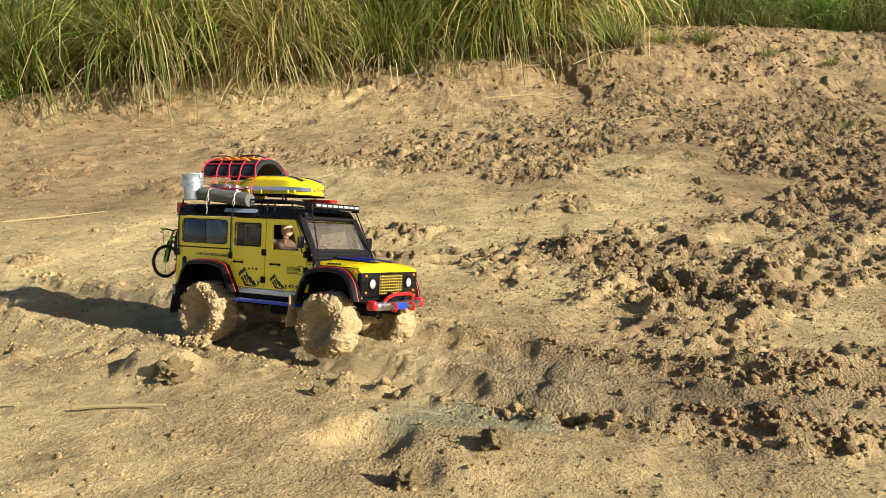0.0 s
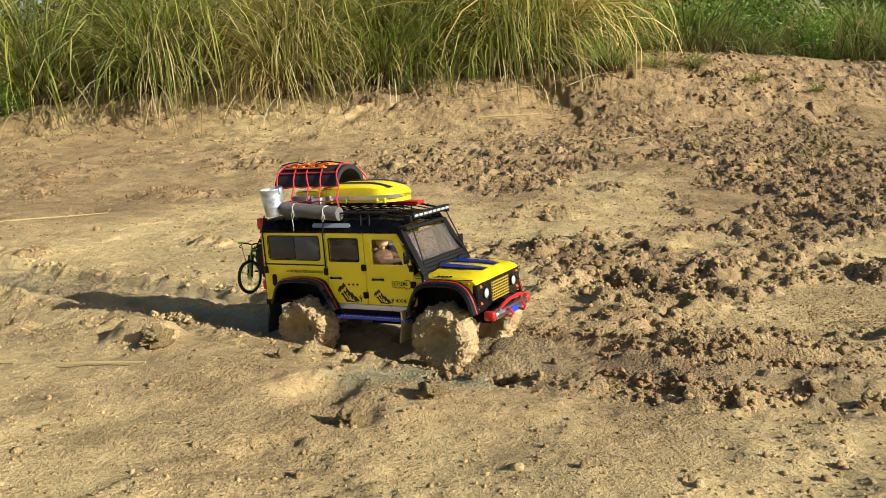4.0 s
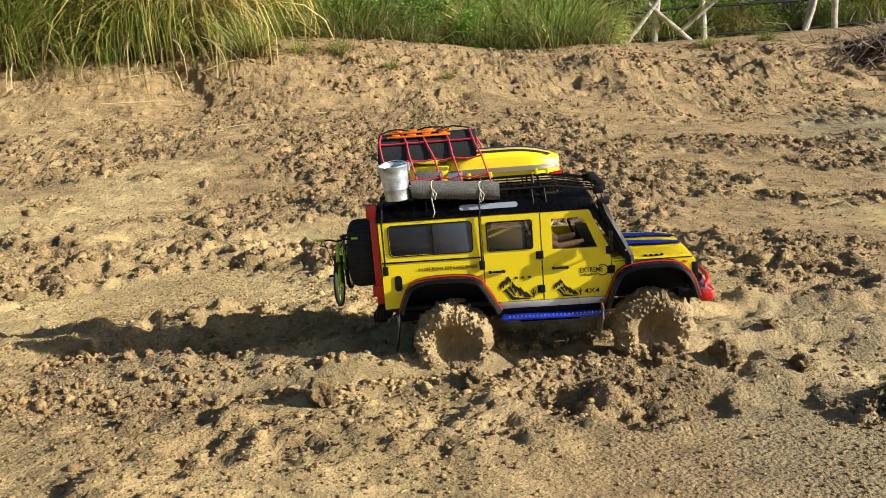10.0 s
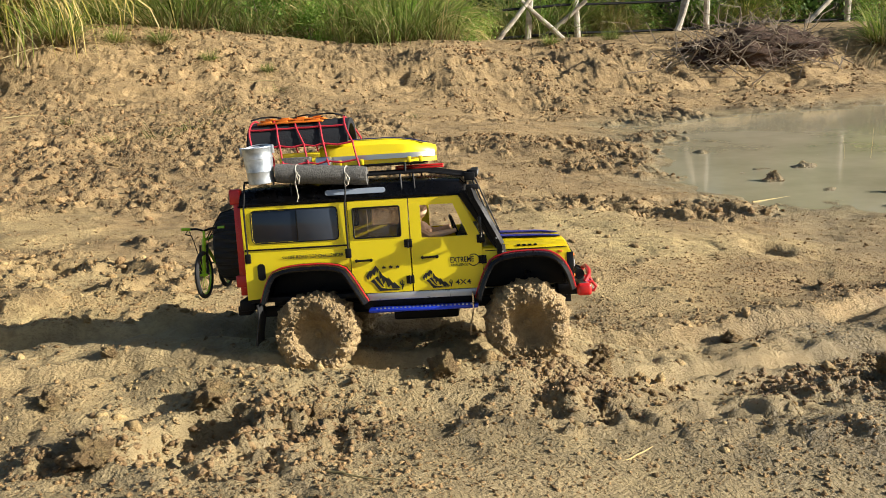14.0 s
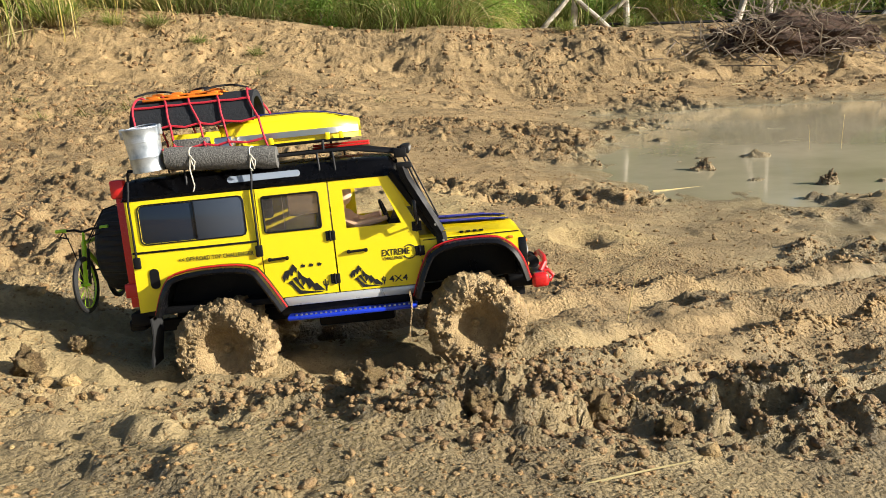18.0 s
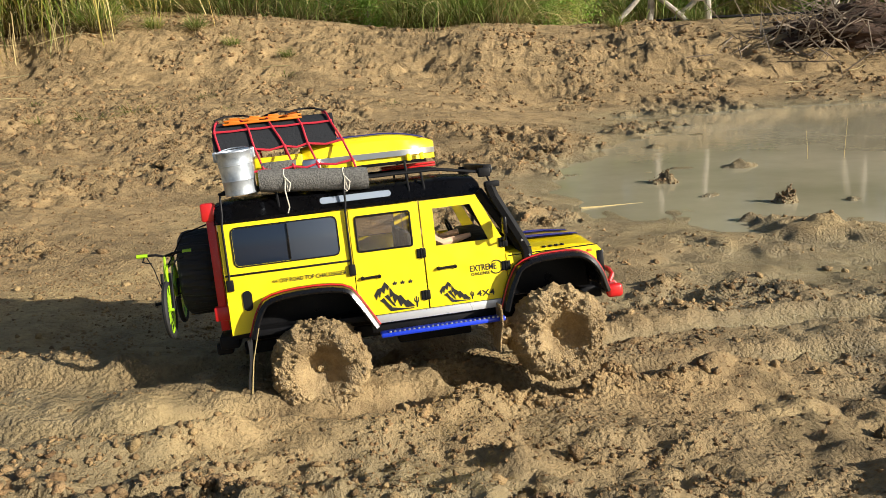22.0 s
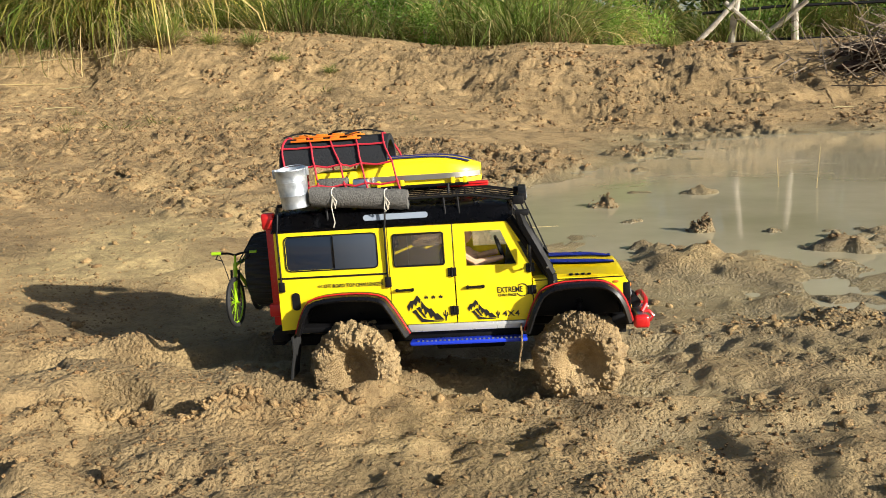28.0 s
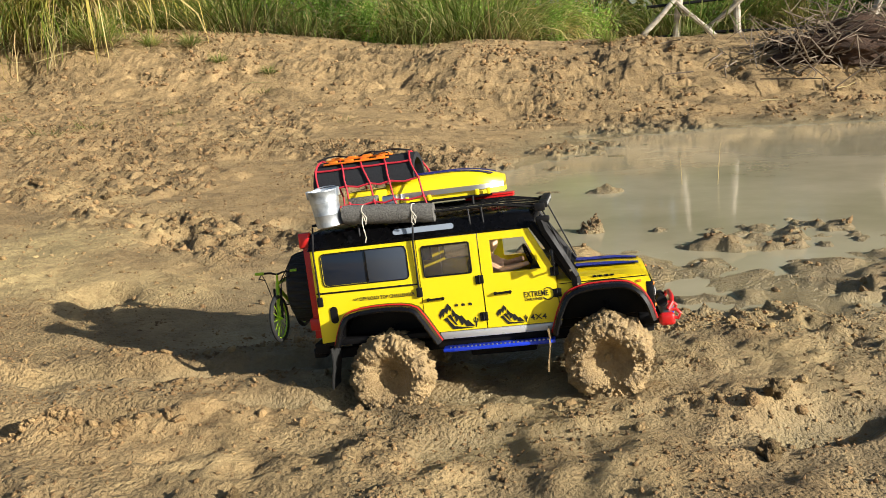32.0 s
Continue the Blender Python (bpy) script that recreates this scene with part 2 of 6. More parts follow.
    wire(m, mixed(m, None, 1.0, drift, 0, where, 0, "MULTIPLY"), 2, crumbed, 1)
    bumped(m, [(crumbed, 0, 0.28), (mid, 0, 0.6), (gritty, 0, 0.62), (sandy, 0, 0.8), (speck, 0, 0.2)], 0.016 / grain, 1.0)
    return m


MUD = mud_material("clay", (0.545, 0.416, 0.192), (0.355, 0.246, 0.115), 1.0, 0.04)
LUMPY = mud_material("lump_clay", (0.46, 0.34, 0.155), (0.37, 0.25, 0.115), 1.6)
MOIST_CLODS = mud_material("moist_crumbled_clay", (0.42, 0.295, 0.135), (0.34, 0.22, 0.10), 1.6, None, True)
CLODS = mud_material("crumbled_clay", (0.54, 0.405, 0.185), (0.38, 0.26, 0.12), 1.6, None, True)
WET_CLODS = mud_material("wet_crumbled_clay", (0.37, 0.26, 0.125), (0.30, 0.198, 0.095), 1.6, None, True)
WET_CLODS.node_tree.nodes["Principled BSDF"].inputs["Roughness"].default_value = 0.55
CAKED = mud_material("caked_clay", (0.50, 0.372, 0.19), (0.41, 0.292, 0.145), 2.6)
CAKED.node_tree.nodes["Principled BSDF"].inputs["Roughness"].default_value = 0.42

# ---- ground ----
def smooth(a, b, v):
    u = np.clip((v - a) / (b - a), 0, 1)
    return u * u * (3 - 2 * u)


LATTICE = np.random.RandomState(7).rand(256, 256)


def value_noise(x, y):
    xi, yi = np.floor(x).astype(int), np.floor(y).astype(int)
    u, v = x - xi, y - yi
    u, v = u * u * u * (u * (u * 6 - 15) + 10), v * v * v * (v * (v * 6 - 15) + 10)
    a, b = LATTICE[xi % 256, yi % 256], LATTICE[(xi + 1) % 256, yi % 256]
    c, d = LATTICE[xi % 256, (yi + 1) % 256], LATTICE[(xi + 1) % 256, (yi + 1) % 256]
    return (a + (b - a) * u) * (1 - v) + (c + (d - c) * u) * v


def fbm(x, y, size, octaves=4, gain=0.5, seed=0.0):
    """Uneven heights between about -1 and 1 whose largest waves are size metres."""
    total, amp, f, top = 0, 1.0, 1 / size, 0.0
    for k in range(octaves):
        cs, sn = math.cos(0.6 + k), math.sin(0.6 + k)
        total = total + amp * (2 * value_noise((x * cs - y * sn) * f + seed + 17.3 * k, (x * sn + y * cs) * f + 2 * seed + 9.1 * k) - 1)
        top, amp, f = top + amp, amp * gain, f * 2.03
    return total / top * 1.6


def lie(x, y):
    """The lie of the land: a mud flat that falls from the west and from the bank to the pond."""
    cx, cy = np.clip(x, -4.5, 8.5), np.clip(y, -1.5, 8.0)
    flat = 0.51 - 0.0808 * cx - 0.1213 * cy + 0.00056 * cx**2 + 0.00874 * cx * cy + 0.01777 * cy**2 - 0.00049 * cx**2 * cy - 0.00075 * cx * cy**2
    # the pond's bed and its shores
    edge = 0.09 * fbm(x, y, 0.8, 3, 0.5, 81.0)
    south_shore = 2.42 - 0.18 * smooth(5.55, 5.7, cx)
    shore = np.minimum(np.minimum(cx - 4.97 - 0.34 * smooth(3.2, 5.2, cy) + 0.8 * edge, 5.52 - cy + edge), cy - south_shore + 0.6 * edge)
    # a small bay behind a spit, joined to the pond by a gap
    bay = 0.15 - np.hypot((x - 5.58) / 1.1, y - 2.04) + 0.3 * edge
    gap = 0.035 - np.hypot(x - 5.58, np.maximum(np.abs(y - 2.28) - 0.18, 0))
    shore = np.maximum(shore, 0.5 * np.maximum(bay, gap))
    w = smooth(3.9, 4.8, cx) * smooth(6.7, 6.2, cy)
    flat = flat * (1 - w) + (-0.02 - 0.06 * np.clip(shore, 0, 1.3) - 0.095 * np.clip(shore, -1.1, 0)) * w
    crest = 0.5 + 0.5 / (1 + np.exp((cx - 2.9) / 0.9)) + 0.03 * fbm(x, y * 0, 1.3, 3, 0.5, 5.0)
    toe = 6.15 + 0.2 * fbm(x, y * 0, 1.6, 3, 0.5, 3.0)
    up = smooth(toe, toe + 2.0, y)
    return flat * (1 - up) + crest * up, up


# hollows and mounds of the flat: x, y, radius, depth (negative: a mound)
PITS = [(0.93, 1.96, 0.13, 0.05), (0.28, 1.02, 0.1, 0.022), (1.22, 2.65, 0.1, 0.04), (0.77, 2.58, 0.1, 0.035), (1.55, 1.4, 0.12, 0.04), (1.62, 1.02, 0.09, 0.04),
        (0.34, 0.93, 0.07, 0.012), (2.17, 0.9, 0.1, 0.04), (2.71, 3.05, 0.1, 0.03), (2.76, 0.75, 0.1, 0.055), (4.32, 1.97, 0.1, 0.03), (4.33, 1.31, 0.05, 0.03), (4.48, 1.27, 0.056, 0.032),
        (4.41, 0.87, 0.09, 0.022), (5.15, 1.62, 0.09, 0.04), (5.66, 1.39, 0.1, 0.03), (4.15, 2.65, 0.1, 0.03), (4.49, 2.82, 0.12, 0.03),
        (-0.17, 1.37, 0.12, -0.035), (5.3, 2.3, 0.12, -0.03), (5.03, 1.66, 0.08, -0.03), (5.12, 3.19, 0.07, -0.035), (5.39, 2.74, 0.05, -0.034), (5.58, 2.72, 0.045, -0.034), (5.43, 3.45, 0.09, -0.042),
        (5.37, 1.62, 0.1, -0.03), (5.34, 1.42, 0.11, -0.03), (5.32, 2.42, 0.12, -0.03), (5.9, 2.27, 0.12, -0.022), (5.11, 1.2, 0.16, -0.014), (5.47, 1.17, 0.2, -0.012), (5.75, 2.62, 0.05, -0.035), (5.25, 4.1, 0.1, -0.035),
        (5.47, 3.43, 0.07, -0.045), (5.24, 3.47, 0.08, -0.034), (5.68, 2.5, 0.08, -0.05), (5.82, 2.53, 0.1, -0.055), (5.23, 2.5, 0.07, -0.036), (5.9, 2.63, 0.04, -0.06), (5.2, 2.9, 0.04, -0.04), (4.62, 1.36, 0.1, -0.02), (5.3, 1.78, 0.07, -0.025)]
# heaps of broken mud beside the way: x, y, reach, count
heaps = [(1.66, 1.0, 0.12, 160), (2.2, 0.93, 0.16, 260), (2.85, 0.75, 0.14, 300), (2.62, 0.74, 0.06, 90), (3.3, 0.84, 0.1, 200), (3.75, 1.17, 0.05, 60), (3.95, 0.8, 0.17, 420), (4.55, 0.82, 0.1, 200), (4.27, 0.82, 0.14, 260), (3.68, 0.85, 0.1, 160), (0.98, 1.98, 0.13, 150), (5.39, 2.74, 0.04, 40), (5.11, 3.19, 0.05, 50), (0.1, 2.85, 0.2, 120), (0.75, 2.55, 0.2, 120), (1.97, 2.05, 0.2, 120)]
TRACK = np.array([row[1:4] for row in TRUCK])
LEANS = np.array([math.tan(radians(row[6])) for row in TRUCK])


def along_track(x, y):
    """As beside_way, for places of which only those close enough are worked out."""
    side, axle, r = np.zeros(x.shape), np.zeros(x.shape), np.full(x.shape, 9.0)
    close = (y > 0.6) & (y < 2.6)
    if close.any():
        side[close], axle[close], r[close] = beside_way(x[close], y[close])
    return side, axle, r


def beside_way(x, y):
    """For places near the truck's way: the side distance from it (left is positive) and the height of the axle there."""
    best, side, axle = np.full(x.shape, 9.0), np.zeros(x.shape), np.zeros(x.shape)
    keep = list(range(3, len(TRACK)))
    pts = np.vstack([[TRACK[3] + (TRACK[3] - TRACK[8]) * 1.2], TRACK[keep], [TRACK[-1] + np.array((0.3, 0.0, 0.02))]])
    lean = np.concatenate([[0], LEANS[keep], [0]])
    for n in range(len(pts) - 1):
        a, d = pts[n], pts[n + 1] - pts[n]
        length = d[0] ** 2 + d[1] ** 2
        if length < 1e-5:
            continue
        u = np.clip(((x - a[0]) * d[0] + (y - a[1]) * d[1]) / length, 0, 1)
        px, py = a[0] + u * d[0], a[1] + u * d[1]
        r = np.hypot(x - px, y - py)
        s = np.where((x - px) * -d[1] + (y - py) * d[0] > 0, r, -r)
        near = r < best
        best = np.where(near, r, best)
        side = np.where(near, s, side)
        axle = np.where(near, a[2] + u * d[2] + np.clip(s, -0.15, 0.15) * (lean[n] * (1 - u) + lean[n + 1] * u) * 0.6, axle)
    return side, axle, best


def churned(x, y):
    """How broken up the mud is, from 0 to 1."""
    want = 0.14 * smooth(1.2, 1.9, y) + 0.14 * smooth(0.1, 0.9, x) * smooth(4.2, 3.0, x) - 0.16 * smooth(3.0, 3.6, x) * smooth(3.8, 3.0, y) - 0.13 * smooth(1.5, 1.9, x) * smooth(3.2, 2.8, x) * smooth(3.0, 2.5, y) - 0.22 * smooth(0.9, 0.2, x) * smooth(2.9, 3.5, y)
    c = smooth(0.0, 0.32, fbm(x, y * 1.15, 0.62, 4, 0.62, 11.0) + want - 0.12) * (0.3 + 0.7 * smooth(1.15, 1.6, y)) * (1 - 0.35 * smooth(5.0, 6.2, y))
    row = smooth(0.26, 0.1, np.abs(y - 0.88 - 0.1 * np.sin(x * 3))) * smooth(1.3, 1.6, x) * smooth(4.9, 4.5, x) * smooth(-0.5, 0.2, fbm(x, y, 0.4, 2, 0.5, 13.0))
    return np.clip(c + 0.7 * row, 0, 1)


def ground_height(x, y):
    base, up = lie(x, y)
    near = smooth(12, 8, np.hypot(x - 2.5, y - 2.5)) * (0.15 + 0.85 * smooth(-1.4, 0.3, y))
    churn = churned(x, y)
    # swells, flat-topped clods with steep sides, hoof-like hollows, crumbs
    z = base + near * 0.02 * fbm(x, y, 0.7, 3, 0.5, 1.0)
    z = z + 0.015 * smooth(4.6, 5.1, x) * smooth(7.0, 6.2, x) * smooth(2.5, 2.2, y) * smooth(-0.1, 0.55, fbm(x, y, 0.17, 3, 0.5, 131.0))
    f = fbm(x, y, 0.11, 4, 0.6, 21.0)
    z = z + near * churn * (0.012 * smooth(0.0, 0.3, f) - 0.018 * smooth(0.1, 0.42, -fbm(x, y, 0.2, 4, 0.55, 23.0)) + 0.015 * smooth(0.02, 0.22, fbm(x, y, 0.06, 3, 0.6, 25.0)))
    z = z + near * (0.35 + churn) * (0.0055 * fbm(x, y, 0.06, 3, 0.6, 31.0) + 0.003 * smooth(0.05, 0.3, fbm(x, y, 0.03, 2, 0.6, 33.0)))
    z = z - near * 0.006 * (1 - churn) * smooth(0.2, 0.7, fbm(x, y, 0.16, 2, 0.5, 35.0))
    # the eroded bank: gullies and crumbled hollows
    face = np.clip(up * (1 - up) * 4, 0, 1)
    z = z + near * face * (0.05 * fbm(x, y * 1.2, 0.6, 3, 0.5, 41.0) - 0.05 * smooth(0.2, 0.55, fbm(x, y * 1.4, 0.34, 3, 0.5, 43.0)) + 0.016 * smooth(-0.05, 0.25, fbm(x, y * 1.3, 0.15, 3, 0.55, 45.0)) + 0.012 * smooth(0.0, 0.25, fbm(x, y * 1.2, 0.08, 3, 0.6, 47.0)))
    for px, py, r, depth in PITS:
        d = np.hypot(x - px, (y - py) * 1.15)
        hit = d < r * 2.2
        if hit.any() and (depth < 0 or r > 0.06):
            d = d[hit] * (1 + 0.3 * fbm(x[hit], y[hit], 0.09, 3, 0.5, px * 7))
            z[hit] = z[hit] - depth * smooth(r, r * 0.35, d) + (0.16 * depth * np.exp(-((d - r * 1.15) / (r * 0.3)) ** 2) if depth > 0 else 0)
    # what stands in the pond barely breaks its surface
    z = np.where(base < -0.022, np.minimum(z, -0.012 + 0.022 * fbm(x, y, 0.07, 3, 0.6, 37.0)), z)
    crumble = smooth(-0.3, 0.5, fbm(x, y, 0.038, 4, 0.7, 121.0))
    for px, py, reach, count in heaps:
        d = np.hypot(x - px, (y - py) * 1.3)
        hit = d < reach * 2
        z[hit] = z[hit] + 0.04 * np.exp(-((d[hit] / (reach * 0.9)) ** 2)) * (0.1 + 1.1 * crumble[hit])
    # the way of the truck: pressed ruts with squeezed-up rims
    side, axle, r = along_track(x, y)
    on = smooth(0.29, 0.17, r)
    deep = 1 - 0.7 * smooth(2.0, 2.5, x) * smooth(4.5, 4.0, x)
    wob = 0.02 * fbm(x, y, 0.25, 2, 0.5, 51.0)
    rut = np.exp(-((np.abs(side + wob) - 0.098) / 0.036) ** 4)
    rim = np.exp(-((np.abs(side + wob) - 0.166) / 0.024) ** 2)
    lumpy = smooth(-0.4, 0.5, fbm(x, y, 0.08, 3, 0.5, 61.0))
    driven = smooth(5.3, 5.15, x)
    z_way = axle - 0.041 - (0.006 + 0.017 * driven) * rut + deep * driven * rim * (1 + 0.2 * smooth(0.2, 0.6, x) * smooth(2.3, 2.0, x)) * (0.004 + 0.019 * lumpy * smooth(-0.55, 0.1, fbm(x, y, 0.35, 2, 0.5, 63.0))) + 0.007 * fbm(x, y, 0.08, 4, 0.6, 71.0) + (1 - deep) * 0.012 * rim * lumpy
    # before it drove there, an older pair of ruts ran the same way
    old = smooth(0.2, 0.5, x) * smooth(2.3, 1.9, x)
    z_way = z_way + old * 0.014 * lumpy * np.exp(-((np.abs(side + 1.5 * wob) - 0.04) / 0.02) ** 2)
    z = z * (1 - on) + (z_way + 0.005 * smooth(0.0, 0.25, fbm(x, y, 0.035, 2, 0.6, 73.0))) * on
    # footprints that cross the way
    for px, py, r, depth in PITS:
        if 0 < depth and r <= 0.06:
            d = np.hypot(x - px, (y - py) * 1.3)
            z = z - depth * smooth(r, r * 0.6, d) + 0.2 * depth * np.exp(-((d - r * 1.15) / (r * 0.25)) ** 2)
    return z


def sheet(name, xs, ys, height):
    gx, gy = np.meshgrid(xs, ys)
    gz = height(gx, gy)
    nx, ny = len(xs), len(ys)
    mesh = bpy.data.meshes.new(name)
    mesh.vertices.add(nx * ny)
    mesh.vertices.foreach_set("co", np.stack([gx, gy, gz], -1).ravel().astype(np.float32))
    i = np.arange((nx - 1) * (ny - 1))
    c = (i // (nx - 1)) * nx + i % (nx - 1)
    quads = np.stack([c, c + 1, c + nx + 1, c + nx], -1)
    mesh.loops.add(quads.size)
    mesh.polygons.add(len(quads))
    mesh.loops.foreach_set("vertex_index", quads.ravel().astype(np.int32))
    mesh.polygons.foreach_set("loop_start", (np.arange(len(quads)) * 4).astype(np.int32))
    mesh.update(calc_edges=True)
    mesh.shade_smooth()
    return new(name, mesh)


def lines(parts, reach):
    """Grid lines from runs of (end, step), widening beyond both ends."""
    v = [parts[0][0]]
    for end, step in parts[1:]:
        v += list(np.arange(v[-1] + step, end, step))
    first, last, grow = parts[1][1], parts[-1][1], 1.35 ** np.arange(1, 40)
    out, back = v[-1] + np.cumsum(last * grow), v[0] - np.cumsum(first * grow)
    return np.concatenate([back[back > -reach][::-1], v, out[out < reach]])


xs = lines([(-5.0,), (-1.3, 0.034), (6.2, 0.0082), (10.5, 0.032)], 400)
ys = lines([(-1.6,), (0.46, 0.03), (1.9, 0.0076), (3.0, 0.012), (8.1, 0.025)], 400)
ground = sheet("ground", xs, ys, ground_height)
ground.data.materials.append(MUD)
# soaked ruts, and a patch of green slime
gx, gy = np.meshgrid(xs, ys)
side, axle, r = along_track(gx, gy)
soaked = smooth(0.17, 0.09, r + 0.05 * fbm(gx, gy, 0.16, 3, 0.5, 101.0)) * smooth(5.25, 5.1, gx) * (0.12 + 0.3 * smooth(-0.4, 0.3, fbm(gx, gy, 0.3, 3, 0.5, 103.0)) + 0.35 * smooth(1.0, 0.2, gx))
for px, py, reach, damp in ((3.0, 1.0, 0.3, 0.55), (3.1, 0.72, 0.5, 0.4), (3.9, 0.75, 0.5, 0.45), (2.75, 0.75, 0.2, 0.5), (4.4, 0.85, 0.5, 0.75), (4.0, 0.95, 0.45, 0.7), (2.1, 0.85, 0.3, 0.25), (2.9, 0.6, 0.9, 0.65), (3.7, 0.65, 0.9, 0.7), (4.5, 0.7, 0.8, 0.6), (5.3, 0.85, 0.7, 0.35), (3.3, 1.35, 0.5, 0.35)):
    soaked = np.maximum(soaked, damp * smooth(reach, reach * 0.3, np.hypot(gx - px, (gy - py) * 1.4) + 0.16 * fbm(gx, gy, 0.2, 4, 0.6, px)))
ground.data.attributes.new("wet", "FLOAT", "POINT").data.foreach_set("value", soaked.ravel().astype(np.float32))
slime = 0.75 * smooth(0.17, 0.04, np.hypot((gx - 0.45) * 0.8, (gy - 1.13) * 1.5) + 0.06 * fbm(gx, gy, 0.12, 3, 0.55, 107.0))
ground.data.attributes.new("algae", "FLOAT", "POINT").data.foreach_set("value", slime.ravel().astype(np.float32))
driven_over = 0.4 * smooth(0.22, 0.16, r) * smooth(0.2, 0.6, gx) * smooth(2.3, 1.9, gx) * smooth(-0.3, 0.2, fbm(gx, gy, 0.12, 3, 0.6, 115.0))
for px, py, reach, count in heaps:
    driven_over = driven_over + 0.6 * np.exp(-(((gx - px) ** 2 + 1.7 * (gy - py) ** 2) / (1.1 * reach) ** 2))
trod = np.clip(driven_over + churned(gx, gy) * (0.5 + 0.5 * smooth(-0.3, 0.3, fbm(gx, gy, 0.09, 3, 0.6, 109.0))) * 0.85 + 0.85 * lie(gx, gy)[1] * smooth(1.0, 3.5, gx) * smooth(-0.3, 0.3, fbm(gx, gy, 0.3, 3, 0.6, 113.0)), 0, 1) * smooth(12, 8, np.hypot(gx - 2.5, gy - 2.5))
ground.data.attributes.new("broken", "FLOAT", "POINT").data.foreach_set("value", trod.ravel().astype(np.float32))
tagged(ground, "churned tan clay mud flat with ruts and an eroded bank", "ground", kind="structure")

WATER = material("pond_water", (0.36, 0.315, 0.19), 0.07, 0.0, 0.5)
swirl = noise_tex(WATER, 1.6, 5)
wire(WATER, ramp(WATER, swirl, 0, [(0.35, (0.31, 0.275, 0.17)), (0.65, (0.44, 0.39, 0.26))]), 0, WATER.node_tree.nodes["Principled BSDF"], "Base Color")
bumped(WATER, [(noise_tex(WATER, 9, 4), 0, 1.0)], 0.004, 0.10)
water = sheet("water", np.linspace(4.3, 60, 120), np.linspace(1.8, 6.4, 12), lambda x, y: x * 0 - 0.02)
water.data.materials.append(WATER)
tagged(water, "shallow murky pond water on the mud flat", "water", kind="structure")


# ---- loose clods ----
def ground_at(x, y):
    return ground_height(np.atleast_1d(np.asarray(x, float)), np.atleast_1d(np.asarray(y, float)))


def ico(level):
    bm = bmesh.new()
    bmesh.ops.create_icosphere(bm, subdivisions=max(1, level), radius=1)
    bm.verts.ensure_lookup_table()
    if level == 0:
        bm.free()
        return np.array(((1, 0, 0), (0, 1, 0), (-1, 0, 0), (0, -1, 0), (0, 0, 1), (0, 0, -1)), float), np.array(((0, 1, 4), (1, 2, 4), (2, 3, 4), (3, 0, 4), (1, 0, 5), (2, 1, 5), (3, 2, 5), (0, 3, 5)))
    v, f = np.array([x.co[:] for x in bm.verts]), np.array([[q.index for q in p.verts] for p in bm.faces])
    bm.free()
    return v, f


def triangles(name, verts, faces, mat):
    mesh = bpy.data.meshes.new(name)
    mesh.vertices.add(len(verts))
    mesh.vertices.foreach_set("co", verts.ravel().astype(np.float32))
    mesh.loops.add(faces.size)
    mesh.polygons.add(len(faces))
    mesh.loops.foreach_set("vertex_index", faces.ravel().astype(np.int32))
    mesh.polygons.foreach_set("loop_start", (np.arange(len(faces)) * faces.shape[1]).astype(np.int32))
    mesh.update(calc_edges=True)
    mesh.materials.append(mat)
    return mesh


def clod_field(name, x, y, size, level, seed, label, mat=CLODS):
    rs = np.random.RandomState(seed)
    base, faces = ico(level)
    n = len(x)
    stretch3 = rs.uniform(0.5, 1.45, (n, 1, 3)) * np.array((1, 1, 0.75))
    rough = rs.uniform(-0.42, 0.42, (n, len(base), 1))
    if level > 1:
        rough = 0.75 * rough + 0.3 * np.sin((base @ rs.normal(0, 2.6, (n, 3, 2))).sum(-1) + rs.uniform(0, 6, (n, 1)))[..., None]
    pts = base[None] * (1 + rough) * stretch3 * size[:, None, None]
    a = rs.uniform(0, 2 * np.pi, n)
    c, s = np.cos(a)[:, None], np.sin(a)[:, None]
    tip = rs.uniform(-0.8, 0.8, n)
    ct, st = np.cos(tip)[:, None], np.sin(tip)[:, None]
    px, py, pz = pts[..., 0], pts[..., 1] * ct - pts[..., 2] * st, pts[..., 1] * st + pts[..., 2] * ct
    world = np.stack([px * c - py * s + x[:, None], px * s + py * c + y[:, None], pz + (ground_at(x, y) + size * 0.08)[:, None]], -1)
    all_faces = (faces[None] + (np.arange(n) * len(base))[:, None, None]).reshape(-1, 3)
    ob = new(name, triangles(name, world.reshape(-1, 3), all_faces, mat))
    return tagged(ob, label, "mud clods", kind="stuff")


def spread(n, x0, x1, y0, y1, seed, weight):
    rs = np.random.RandomState(seed)
    x, y = rs.uniform(x0, x1, n * 4), rs.uniform(y0, y1, n * 4)
    keep = np.nonzero(rs.uniform(0, 1, n * 4) < weight(x, y))[0][:n]
    return x[keep], y[keep]


def off_track(x, y):
    side, axle, r = along_track(x, y)
    return (r > 0.15) | (np.abs(side) < 0.04)


def crumbly(x, y):
    side, axle, r = along_track(x, y)
    rim = np.exp(-((np.abs(side) - 0.17) / 0.03) ** 2)
    return np.clip(0.2 + 0.5 * churned(x, y) ** 2 + 0.7 * rim + 0.3 * smooth(0.0, 0.5, fbm(x, y, 0.5, 3, 0.5, 91.0)), 0, 1) * off_track(x, y)


rs = np.random.RandomState(5)
x, y = spread(22000, -1.1, 2.6, 0.4, 2.2, 21, lambda x, y: (0.12 + 0.88 * smooth(-0.15, 0.45, fbm(x, y, 0.45, 4, 0.6, 93.0))) * off_track(x, y))
clod_field("mud_grit", x, y, 0.0009 + 0.0018 * rs.rand(len(x)) ** 2, 0, 22, "gritty grains of dried clay strewn over the mud")
